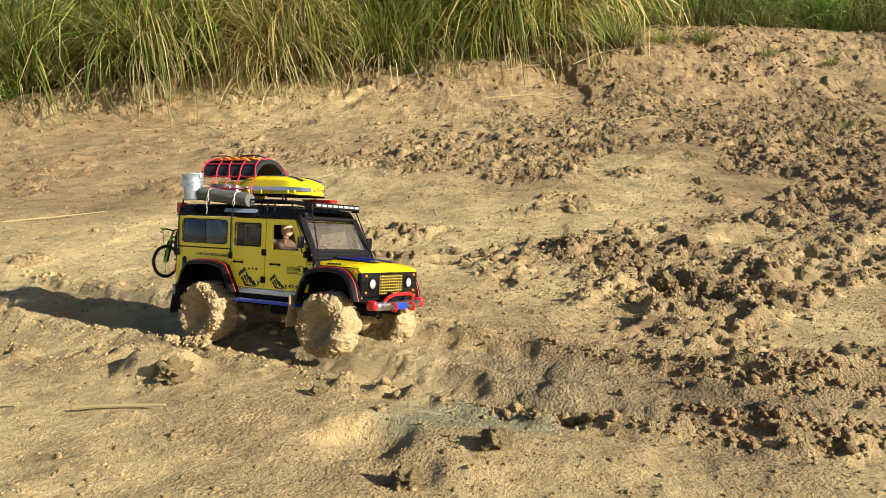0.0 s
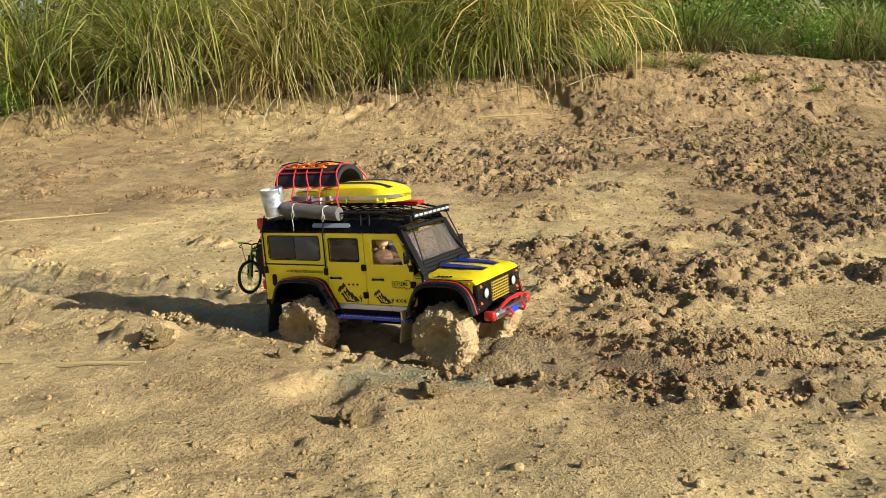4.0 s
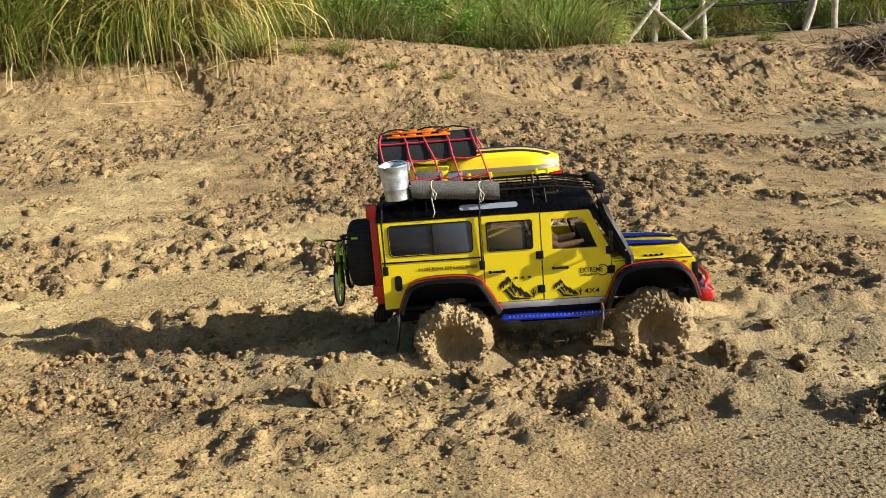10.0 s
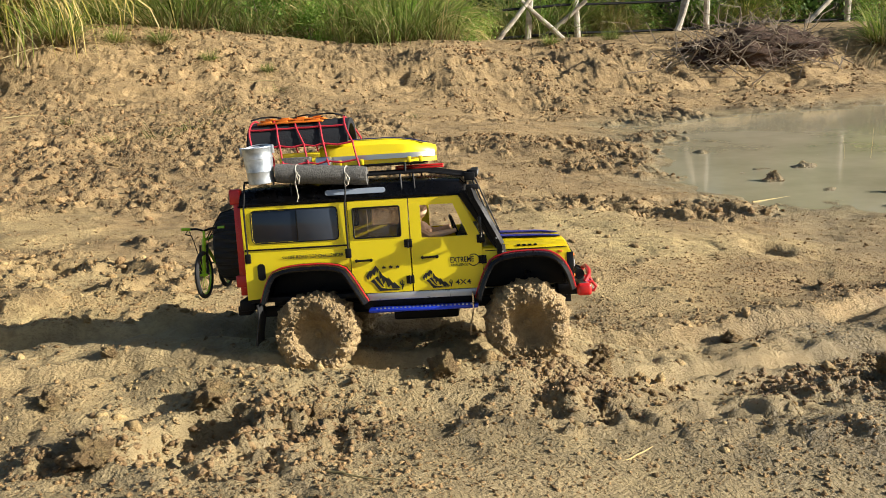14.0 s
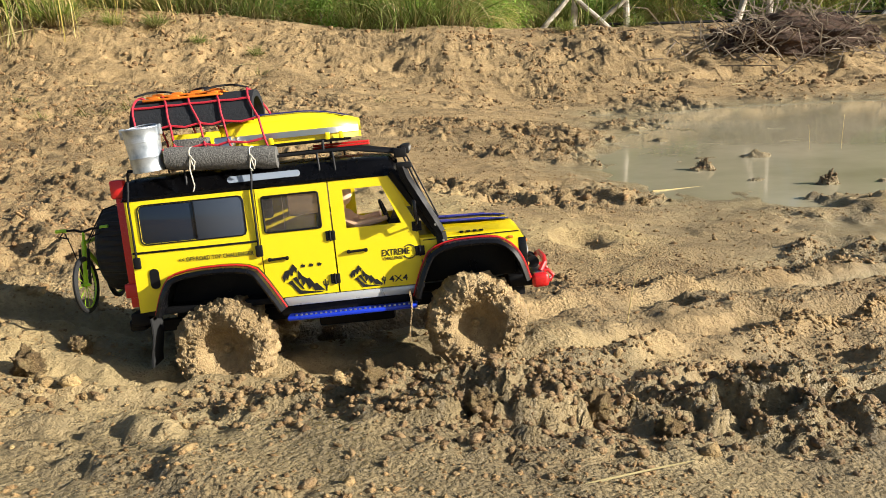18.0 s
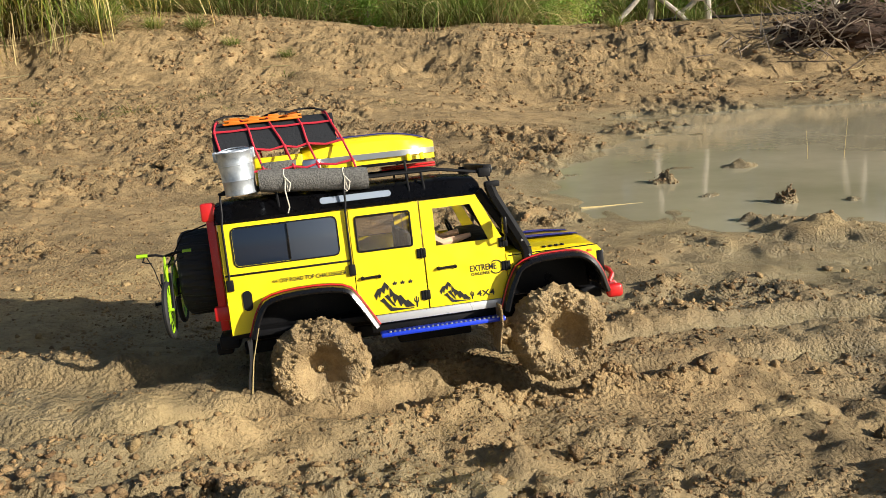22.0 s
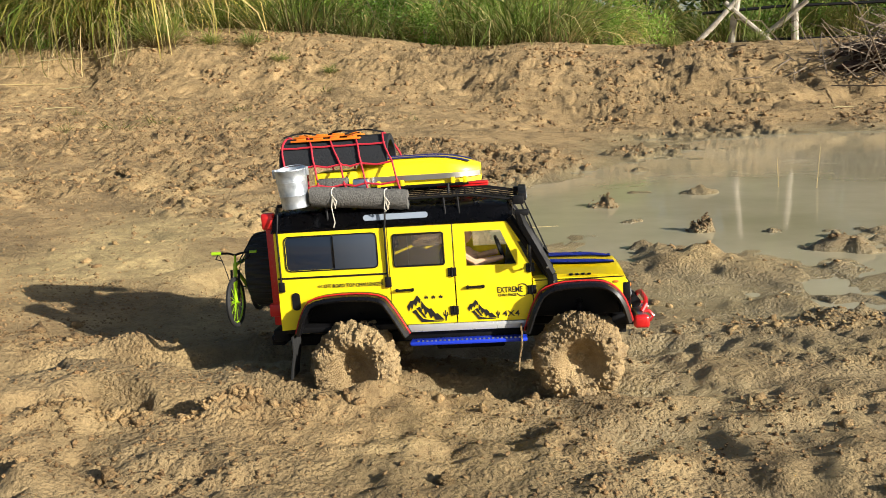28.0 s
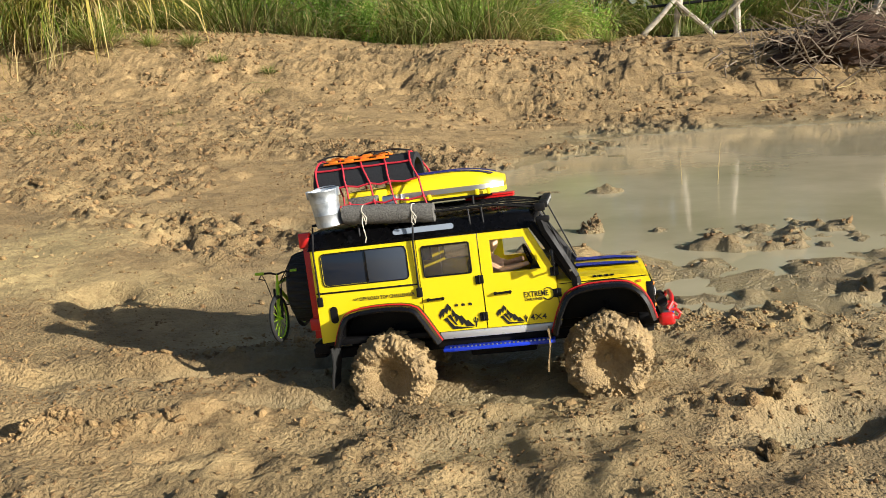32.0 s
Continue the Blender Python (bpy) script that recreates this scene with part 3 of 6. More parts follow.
# rims of sticky lumps squeezed up beside the ruts
u = rs.uniform(4, len(TRUCK) - 1.3, 5200)
k = u.astype(int)
way = TRACK[k] + (TRACK[k + 1] - TRACK[k]) * (u - k)[:, None]
going = (TRACK[np.minimum(k + 2, len(TRACK) - 1)] - TRACK[k - 1])[:, :2]
going /= np.linalg.norm(going, axis=1)[:, None]
out = np.where(rs.rand(len(u)) < 0.62, -1, 1) * (0.158 + np.abs(rs.normal(0, 0.014, len(u))))
x, y = way[:, 0] - going[:, 1] * out, way[:, 1] + going[:, 0] * out
keep = (rs.rand(len(u)) < smooth(-0.5, 0.3, fbm(x, y, 0.3, 2, 0.5, 111.0)) * (1 - 0.93 * smooth(1.8, 2.1, x) * smooth(4.6, 4.3, x)) * np.where(out > 0, smooth(3.6, 3.2, x), smooth(5.1, 4.9, x))) & (np.abs(along_track(x, y)[0]) > 0.148)
x, y = x[keep], y[keep]
clod_field("squeezed_mud", x, y, (0.0025 + 0.0075 * rs.rand(len(x)) ** 2.2) * (1 - 0.4 * smooth(3.8, 4.3, x)), 2, 24, "rows of sticky clay lumps squeezed up beside the ruts")
# broken edges of the older ruts
u = rs.uniform(7, 17, 2600)
k = u.astype(int)
way = TRACK[k] + (TRACK[k + 1] - TRACK[k]) * (u - k)[:, None]
going = (TRACK[k + 2] - TRACK[k - 1])[:, :2]
going /= np.linalg.norm(going, axis=1)[:, None]
out = rs.choice((-0.14, -0.05, 0.05, 0.14), len(u)) + rs.normal(0, 0.009, len(u))
x, y = way[:, 0] - going[:, 1] * out, way[:, 1] + going[:, 0] * out
keep = rs.rand(len(u)) < smooth(-0.3, 0.3, fbm(x, y, 0.22, 3, 0.5, 117.0))
clod_field("rut_clods", x[keep], y[keep], 0.0025 + 0.007 * rs.rand(keep.sum()) ** 2.4, 1, 26, "crumbly reddish edges of older ruts in the mud", MOIST_CLODS)
x, y = spread(10000, -1.1, 2.0, 0.4, 2.1, 1, crumbly)
clod_field("mud_crumbs", x, y, 0.0013 + 0.0036 * rs.rand(len(x)) ** 2.2, 1, 2, "fine crumbs of tan clay strewn over the mud")
x, y = spread(46000, 1.3, 6.2, 0.36, 1.9, 31, lambda x, y: np.clip(0.3 + crumbly(x, y), 0, 1) * (0.25 + 0.75 * smooth(-0.3, 0.2, fbm(x, y, 0.3, 3, 0.6, 97.0))) * off_track(x, y))
clod_field("damp_crumbs", x, y, 0.0012 + 0.0036 * rs.rand(len(x)) ** 2.4, 0, 32, "gravel-like crumbs of damp clay strewn over the mud", MOIST_CLODS)
x, y = spread(4200, -1.1, 6.2, 0.4, 2.3, 3, lambda x, y: crumbly(x, y) ** 2)
clod_field("mud_clods", x, y, 0.003 + 0.008 * rs.rand(len(x)) ** 3, 1, 4, "small clods of tan clay on the mud")
def trampled(x, y):
    return np.clip(churned(x, y) ** 1.4 * 0.95 + 0.03, 0, 1) * (ground_at(x, y) > -0.005) * off_track(x, y)


x, y = spread(13000, -3.5, 8.0, 1.9, 6.6, 5, trampled)
clod_field("far_clods", x, y, 0.0028 + 0.012 * rs.rand(len(x)) ** 3.2, 1, 6, "moist reddish clay clods trodden up in patches on the flat", MOIST_CLODS)
x, y = spread(30000, -2.4, 6.4, 1.8, 5.0, 7, lambda x, y: np.clip(trampled(x, y) + 0.24 * (ground_at(x, y) > -0.005), 0, 1))
clod_field("far_crumbs", x, y, 0.0022 + 0.005 * rs.rand(len(x)) ** 2, 0, 9, "crumbs of reddish clay strewn over the flat", MOIST_CLODS)
x, y = spread(4200, -3.5, 8.5, 6.0, 7.9, 15, lambda x, y: 0.15 + 0.85 * smooth(0.0, 0.3, fbm(x, y, 0.4, 3, 0.6, 95.0)) * smooth(0.5, 2.0, x))
clod_field("bank_clods", x, y, 0.004 + 0.02 * rs.rand(len(x)) ** 3, 1, 16, "crumbled reddish clay on the face of the bank", MOIST_CLODS)
hx = np.concatenate([h[0] + rs.normal(0, 0.6, h[3] * 4) * h[2] for h in heaps])
hy = np.concatenate([h[1] + rs.normal(0, 0.45, h[3] * 4) * h[2] for h in heaps])
keep = off_track(hx, hy)
hx, hy = hx[keep], hy[keep]
clod_field("broken_mud", hx, hy, 0.0012 + 0.0056 * rs.rand(len(hx)) ** 2.4, 1, 8, "heaps of broken wet clay beside the ruts", WET_CLODS)


def lump(seed):
    bm = bmesh.new()
    bmesh.ops.create_icosphere(bm, subdivisions=4, radius=1)
    for v in bm.verts:
        q = v.co + Vector((seed * 5.3, 0, 0))
        v.co *= 0.9 + 0.5 * noise.noise(q * 1.4) + 0.34 * noise.noise(q * 3.1) - 0.4 * abs(noise.noise(q * 4.5)) + 0.3 * abs(noise.noise(q * 8.5)) + 0.16 * noise.noise(q * 17)
    mesh = bpy.data.meshes.new("mud_clod")
    bm.to_mesh(mesh)
    bm.free()
    mesh.shade_smooth()
    mesh.materials.append(LUMPY)
    return mesh


LUMPS = [lump(k) for k in range(5)]
spots = [(1.85, 0.9, 0.028, 1.4), (2.07, 0.92, 0.022, 1.0), (2.47, 0.92, 0.03, 1.0), (2.57, 0.88, 0.022, 0.8), (2.65, 0.72, 0.034, 0.8), (2.62, 1.06, 0.015, 0.9), (3.27, 0.93, 0.026, 1.0), (3.42, 1.02, 0.02, 1.0), (3.38, 0.95, 0.03, 0.9), (3.74, 1.16, 0.026, 0.8),
         (3.11, 0.86, 0.024, 1.3), (3.8, 0.8, 0.024, 0.9), (3.92, 0.76, 0.028, 0.9), (4.05, 0.78, 0.024, 0.9), (4.12, 0.74, 0.02, 0.9), (4.55, 0.92, 0.022, 0.8), (-0.12, 1.3, 0.045, 0.7), (0.48, 0.99, 0.03, 0.9), (0.36, 0.9, 0.03, 0.9), (1.66, 1.24, 0.026, 0.8), (1.75, 1.2, 0.02, 0.9),
         (2.3, 0.98, 0.03, 0.9), (2.37, 0.93, 0.024, 0.9), (1.02, 1.9, 0.03, 0.8), (0.88, 2.06, 0.035, 0.8), (5.62, 1.44, 0.018, 1.1), (4.97, 1.12, 0.012, 1.0), (5.58, 1.28, 0.02, 1.0), (0.17, 1.2, 0.02, 0.7), (0.9, 1.12, 0.018, 0.8), (2.78, 0.86, 0.03, 0.8), (2.92, 0.8, 0.026, 0.8)]
for k, (x, y, r, tall) in enumerate(spots):
    r *= 0.95
    ob = new("mud_clod", LUMPS[k % 5])
    ob.matrix_basis = pose(x, y, float(ground_at(x, y)[0]) + r * tall * 0.3, 0, 0, 77 * k) @ Matrix.Diagonal((r * 0.85, r * 0.8, r * tall * 0.85, 1))
    tagged(ob, "crumbly lump of tan clay lying on the mud", "mud clod", "clods thrown up beside the ruts")

# larger clods of the trodden patches
rs = np.random.RandomState(77)
x, y = spread(90, -0.9, 5.2, 1.75, 5.2, 78, lambda x, y: trampled(x, y) ** 2)
for k in range(len(x)):
    r, tall = 0.01 + 0.015 * rs.rand() ** 1.6, rs.uniform(0.6, 1.0)
    ob = new("mud_clod", LUMPS[k % 5])
    ob.matrix_basis = pose(x[k], y[k], float(ground_at(x[k], y[k])[0]) + r * tall * 0.25, 0, 0, 131 * k) @ Matrix.Diagonal((r * rs.uniform(0.8, 1.4), r, r * tall, 1))
    tagged(ob, "rough moist clod trodden up from the clay flat", "mud clod", "clods of the trodden flat")

# ---- building helpers ----
def finish(name, bm, mat, parent=None, label="", flat=False, m=None, kind=""):
    mesh = bpy.data.meshes.new(name)
    bmesh.ops.recalc_face_normals(bm, faces=bm.faces)
    bm.to_mesh(mesh)
    bm.free()
    if not flat:
        mesh.shade_smooth()
        mesh.set_sharp_from_angle(angle=radians(38))
    for x in mat if isinstance(mat, (list, tuple)) else [mat]:
        mesh.materials.append(x)
    ob = new(name, mesh)
    ob.parent = parent
    if m is not None:
        ob.matrix_basis = m
    return tagged(ob, label, kind=kind)


def box(bm, x0, x1, y0, y1, z0, z1, bevel=0.0, seg=2, m=None):
    put = Matrix.Translation(((x0 + x1) / 2, (y0 + y1) / 2, (z0 + z1) / 2)) @ Matrix.Diagonal((x1 - x0, y1 - y0, z1 - z0, 1))
    g = bmesh.ops.create_cube(bm, size=1, matrix=(m or Matrix()) @ put)
    if bevel:
        bmesh.ops.bevel(bm, geom=list({e for v in g["verts"] for e in v.link_edges}), offset=bevel, segments=seg, affect="EDGES", profile=0.5)


def boxed(name, dims, mat, parent, label="", bevel=0.001, m=None):
    bm = bmesh.new()
    box(bm, *dims, bevel=bevel)
    return finish(name, bm, mat, parent, label, m=m)


def tube(bm, pts, r, n=8, closed=False):
    """A round bar along a polyline."""
    pts = [Vector(p) for p in pts]
    rings, last = [], None
    count = len(pts)
    for i, p in enumerate(pts):
        a = pts[i - 1] if i or closed else p
        b = pts[(i + 1) % count] if i < count - 1 or closed else p
        d = (b - a).normalized()
        if last is None:
            last = d.orthogonal().normalized()
        last = (last - d * last.dot(d)).normalized()
        w = d.cross(last)
        rr = r[i] if isinstance(r, (list, tuple)) else r
        rings.append([bm.verts.new(p + (last * math.cos(2 * math.pi * k / n) + w * math.sin(2 * math.pi * k / n)) * rr) for k in range(n)])
    pairs = list(zip(rings, rings[1:])) + ([(rings[-1], rings[0])] if closed else [])
    for a, b in pairs:
        for k in range(n):
            bm.faces.new((a[k], a[(k + 1) % n], b[(k + 1) % n], b[k]))
    if not closed:
        bm.faces.new(rings[0][::-1])
        bm.faces.new(rings[-1])


def tubed(name, pts, r, mat, parent, label="", n=8, closed=False):
    bm = bmesh.new()
    tube(bm, pts, r, n, closed)
    return finish(name, bm, mat, parent, label)


def lathe(bm, profile, n=32, m=None):
    """Turns (radius, height) pairs round the z axis."""
    rings = []
    for r, z in profile:
        rings.append([bm.verts.new((m or Matrix()) @ Vector((r * math.cos(2 * math.pi * k / n), r * math.sin(2 * math.pi * k / n), z))) for k in range(n)])
    for a, b in zip(rings, rings[1:]):
        for k in range(n):
            bm.faces.new((a[k], a[(k + 1) % n], b[(k + 1) % n], b[k]))
    bm.faces.new(rings[0][::-1])
    bm.faces.new(rings[-1])


def plate(bm, outline, holes, y0, y1):
    """A sheet in the xz plane with openings, from y0 to y1 thick."""
    edges = []
    for loop in [outline, *holes]:
        vs = [bm.verts.new((x, y0, z)) for x, z in loop]
        edges += [bm.edges.new((vs[i], vs[(i + 1) % len(vs)])) for i in range(len(vs))]
    g = bmesh.ops.triangle_fill(bm, use_beauty=True, use_dissolve=False, edges=edges)
    faces = [f for f in g["geom"] if isinstance(f, bmesh.types.BMFace)]
    e = bmesh.ops.extrude_face_region(bm, geom=faces)
    bmesh.ops.translate(bm, vec=(0, y1 - y0, 0), verts=[v for v in e["geom"] if isinstance(v, bmesh.types.BMVert)])


def rounded(x0, x1, z0, z1, r, n=4):
    out = []
    for cx, cz, a in ((x1 - r, z1 - r, 0), (x0 + r, z1 - r, 90), (x0 + r, z0 + r, 180), (x1 - r, z0 + r, 270)):
        out += [(cx + r * math.cos(radians(a + 90 * k / n)), cz + r * math.sin(radians(a + 90 * k / n))) for k in range(n + 1)]
    return out


def lettering(name, text, size, mat, parent, m, wide=1.0, label=""):
    """Flat raised letters in Blender's own font, as a mesh."""
    cu = bpy.data.curves.new(name, "FONT")
    cu.body, cu.size, cu.extrude, cu.resolution_u = text, size, 0.00012, 2
    cu.offset = size * 0.011
    src = bpy.data.objects.new(name, cu)
    scene.collection.objects.link(src)
    bpy.context.view_layer.update()
    mesh = bpy.data.meshes.new_from_object(src.evaluated_get(bpy.context.evaluated_depsgraph_get()))
    bpy.data.objects.remove(src)
    bpy.data.curves.remove(cu)
    mesh.materials.clear()
    mesh.materials.append(mat)
    ob = new(name, mesh)
    ob.parent = parent
    ob.matrix_basis = m @ Matrix.Diagonal((wide, 1, 1, 1))
    return tagged(ob, label)


# ---- paint and plastics of the truck ----
def painted(name, color, rough, coat=0.0, dust=0.12):
    """Paint with faint dust specks and uneven gloss."""
    m = material(name, color, rough)
    b = m.node_tree.nodes["Principled BSDF"]
    b.inputs["Coat Weight"].default_value = coat
    b.inputs["Specular IOR Level"].default_value = 0.5 if max(color) > 0.05 else 0.18
    b.inputs["Coat Roughness"].default_value = 0.12
    n, f = noise_tex(m, 45, 5), noise_tex(m, 600, 3)
    spots = ramp(m, f, 0, [(0.60, (0, 0, 0)), (0.72, (dust, dust, dust))])
    base = node(m, "ShaderNodeRGB")
    base.outputs[0].default_value = (*color, 1)
    soil = node(m, "ShaderNodeRGB")
    soil.outputs[0].default_value = (0.33, 0.23, 0.12, 1)
    c = mixed(m, spots, 0, base, 0, soil, 0)
    m.node_tree.links.new(c.outputs[2], b.inputs["Base Color"])
    r = ramp(m, n, 0, [(0.3, (rough * 0.8,) * 3), (0.7, (min(1, rough * 1.4),) * 3)])
    wire(m, r, 0, b, "Roughness")
    return m


YELLOW = painted("yellow_paint", (0.92, 0.73, 0.008), 0.38, 0.35, 0.1)
BLACK = painted("black_plastic", (0.008, 0.008, 0.009), 0.5, 0.0, 0.06)
GLOSSY = painted("gloss_black", (0.005, 0.005, 0.006), 0.25, 0.3, 0.04)
RED = painted("red_paint", (0.55, 0.012, 0.012), 0.35, 0.3)
BLUE = painted("blue_paint", (0.01, 0.045, 0.62), 0.3, 0.3)
NAVY = painted("navy_stripe", (0.008, 0.012, 0.16), 0.35, 0.2)
ORANGE = painted("orange_plastic", (0.75, 0.19, 0.01), 0.5)
LIME = painted("lime_paint", (0.33, 0.58, 0.01), 0.35, 0.2)
CHROME = material("bright_metal", (0.62, 0.63, 0.64), 0.28, 1.0)
bumped(CHROME, [(noise_tex(CHROME, 200, 3), 0, 1.0)], 0.0006, 0.3)
SILVER = painted("silver_paint", (0.62, 0.63, 0.64), 0.3, 0.3, 0.1)
SILVER.node_tree.nodes["Principled BSDF"].inputs["Metallic"].default_value = 0.35
ZINC = material("galvanised_zinc", (0.60, 0.64, 0.68), 0.42, 0.75)
zn = noise_tex(ZINC, 55, 5)
wire(ZINC, ramp(ZINC, zn, 0, [(0.35, (0.30, 0.34, 0.39)), (0.5, (0.48, 0.53, 0.58)), (0.65, (0.62, 0.67, 0.72))]), 0, ZINC.node_tree.nodes["Principled BSDF"], "Base Color")
RUBBER = material("rubber", (0.014, 0.014, 0.014), 0.75)
bumped(RUBBER, [(noise_tex(RUBBER, 150, 4), 0, 1.0)], 0.002, 0.5)
FELT = material("grey_felt", (0.09, 0.088, 0.085), 0.95, 0, 0.1)
fn = noise_tex(FELT, 420, 4)
wire(FELT, ramp(FELT, fn, 0, [(0.3, (0.08, 0.078, 0.074)), (0.7, (0.19, 0.185, 0.17))]), 0, FELT.node_tree.nodes["Principled BSDF"], "Base Color")
bumped(FELT, [(fn, 0, 1.0)], 0.003, 0.8)
FOAM = material("black_foam", (0.022, 0.024, 0.028), 0.85, 0, 0.2)
bumped(FOAM, [(noise_tex(FOAM, 260, 4), 0, 1.0)], 0.002, 0.5)
CORD = material("white_cord", (0.62, 0.58, 0.48), 0.9)
RED_CORD = material("red_cord", (0.52, 0.02, 0.04), 0.7)
SKIN = material("pale_plastic", (0.72, 0.46, 0.30), 0.5)
DARK_DECAL = material("black_decal", (0.012, 0.012, 0.012), 0.5)
LAMP_GLASS = material("lamp_glass", (0.34, 0.35, 0.36), 0.12)
TINT = material("tinted_glass", (0.016, 0.024, 0.042), 0.05)
# the same tint with reflected sky painted into its colour
SKY_TINT = material("sky_tinted_glass", (0.05, 0.062, 0.085), 0.06)
SMOKE = material("smoked_glass", (0.62, 0.57, 0.52), 0.02)
SMOKE.node_tree.nodes["Principled BSDF"].inputs["Transmission Weight"].default_value = 0.93
SMOKE.node_tree.nodes["Principled BSDF"].inputs["IOR"].default_value = 1.1

SKYLIGHT = material("blue_grey_glass", (0.28, 0.33, 0.40), 0.12)
GOLD = painted("dull_gold", (0.38, 0.27, 0.03), 0.4)

# ---- the truck ----
truck = new("toy_truck")
tagged(truck, "yellow toy off-road truck with loaded roof rack and mud-caked wheels", "toy truck")
SIDE = 0.0945     # half the width over the doors
REAR_ARCH = [(-0.240, 0.052), (-0.229, 0.083), (-0.214, 0.1025), (-0.119, 0.1035), (-0.104, 0.082), (-0.083, 0.044)]
def softened(pts, rounds=2):
    """Cuts the corners of a polyline into a smooth curve."""
    for _ in range(rounds):
        out = [pts[0]]
        for (ax, az), (bx, bz) in zip(pts, pts[1:]):
            out += [(ax * 0.75 + bx * 0.25, az * 0.75 + bz * 0.25), (ax * 0.25 + bx * 0.75, az * 0.25 + bz * 0.75)]
        pts = out + [pts[-1]]
    return pts


FRONT_ARCH = [(0.0905, 0.042), (0.103, 0.078), (0.120, 0.1045), (0.19, 0.107), (0.2105, 0.098), (0.224, 0.080), (0.232, 0.050)]

for s in (-1, 1):
    y0, y1 = s * SIDE, s * (SIDE - 0.004)
    # rear quarter with its long window
    bm = bmesh.new()
    plate(bm, [(-0.268, 0.2), (-0.1035, 0.2), (-0.1035, 0.080), (-0.119, 0.1035), (-0.214, 0.1025), (-0.229, 0.083), (-0.238, 0.058), (-0.268, 0.056)], [rounded(-0.252, -0.1195, 0.1445, 0.193, 0.006)], y0, y1)
    quarter = finish("rear_quarter", bm, YELLOW, truck)
    boxed("window_pane", (-0.253, -0.119, s * (SIDE - 0.0015) - 0.001, s * (SIDE - 0.0015) + 0.001, 0.1435, 0.194), TINT, quarter, "dark tinted side window")
    # thin pane added over the front half, its paler colour painting the sky's reflection
    boxed("reflection_pane", (-0.182, -0.1195, s * (SIDE - 0.0002) - 0.0007, s * (SIDE - 0.0002) + 0.0007, 0.144, 0.1935), SKY_TINT, quarter, "front half of the tinted side window, sky reflection put into its paler colour", 0.0004)
    boxed("window_divider", (-0.183, -0.181, s * (SIDE + 0.0004) - 0.0006, s * (SIDE + 0.0004) + 0.0006, 0.146, 0.192), GLOSSY, quarter)
    bm = bmesh.new()
    tube(bm, [(x, s * (SIDE + 0.0004), z) for x, z in rounded(-0.253, -0.1185, 0.1435, 0.194, 0.007)], 0.0009, 6, True)
    finish("window_seal", bm, BLACK, quarter)
    boxed("waist_strip", (-0.267, -0.105, s * (SIDE + 0.0006) - 0.001, s * (SIDE + 0.0006) + 0.001, 0.1325, 0.1352), BLACK, quarter)
    if s < 0:
        bm = bmesh.new()
        plate(bm, rounded(-0.249, -0.237, 0.086, 0.112, 0.0055), [], s * (SIDE + 0.0012), y0)
        finish("fuel_flap", bm, BLACK, quarter, "black fuel filler recess")
    # rear door
    bm = bmesh.new()
    plate(bm, [(-0.1022, 0.2), (-0.0105, 0.2), (-0.0105, 0.0575), (-0.0895, 0.0575), (-0.1022, 0.079)], [rounded(-0.0945, -0.0235, 0.1435, 0.189, 0.003)], s * (SIDE + 0.0005), s * (SIDE - 0.0035))
    rear_door = finish("rear_door", bm, YELLOW, truck)
    boxed("window_pane", (-0.0952, -0.0228, s * (SIDE - 0.0015) - 0.0008, s * (SIDE - 0.0015) + 0.0008, 0.1428, 0.1897), SMOKE, rear_door, "smoked see-through door window")
    bm = bmesh.new()
    tube(bm, [(x, s * (SIDE + 0.0008), z) for x, z in rounded(-0.0948, -0.0232, 0.1432, 0.1893, 0.003)], 0.0013, 6, True)
    finish("window_seal", bm, BLACK, rear_door)
    # front door, its window wound down
    bm = bmesh.new()
    plate(bm, [(-0.0085, 0.2), (0.067, 0.2), (0.0995, 0.134), (0.0995, 0.0575), (-0.0085, 0.0575)], [[(0.008, 0.1385), (0.079, 0.1385), (0.0585, 0.1885), (0.008, 0.1885)]], s * (SIDE + 0.0005), s * (SIDE - 0.0035))
    front_door = finish("front_door", bm, YELLOW, truck)
    # front wing
    bm = bmesh.new()
    plate(bm, [(0.101, 0.1165), (0.225, 0.113), (0.2335, 0.106), (0.2345, 0.056), (0.230, 0.056), (0.224, 0.080), (0.2105, 0.098), (0.19, 0.107), (0.120, 0.1045), (0.103, 0.078), (0.101, 0.0575)], [], y0, s * (SIDE - 0.006))
    wing = finish("front_wing", bm, YELLOW, truck)
    boxed("side_lamp", (0.2135, 0.2205, s * SIDE - 0.0015, s * SIDE + 0.0015, 0.1045, 0.108), ORANGE, wing, "small amber side lamp")
    # flares: black lips with a red edge
    for arch in (softened(REAR_ARCH), softened(FRONT_ARCH)):
        bm = bmesh.new()
        pts = [Vector((x, 0, z)) for x, z in arch]
        rows = []
        for i, p in enumerate(pts):
            a, b = pts[max(0, i - 1)], pts[min(len(pts) - 1, i + 1)]
            d = (b - a).normalized()
            up = Vector((-d.z, 0, d.x))
            rows.append([bm.verts.new(p + up * o + Vector((0, s * w, 0))) for o, w in ((0.0065, SIDE), (0.0065, SIDE + 0.006), (0.0035, SIDE + 0.02), (-0.001, SIDE + 0.0225), (-0.0035, SIDE + 0.021), (-0.0015, SIDE))])
        for a, b in zip(rows, rows[1:]):
            for k in range(6):
                bm.faces.new((a[k], a[(k + 1) % 6], b[(k + 1) % 6], b[k]))
        bm.faces.new(rows[0][::-1])
        bm.faces.new(rows[-1])
        flare = finish("wheel_arch_flare", bm, GLOSSY, truck, "glossy black flared wheel arch")
        bm = bmesh.new()
        edge = []
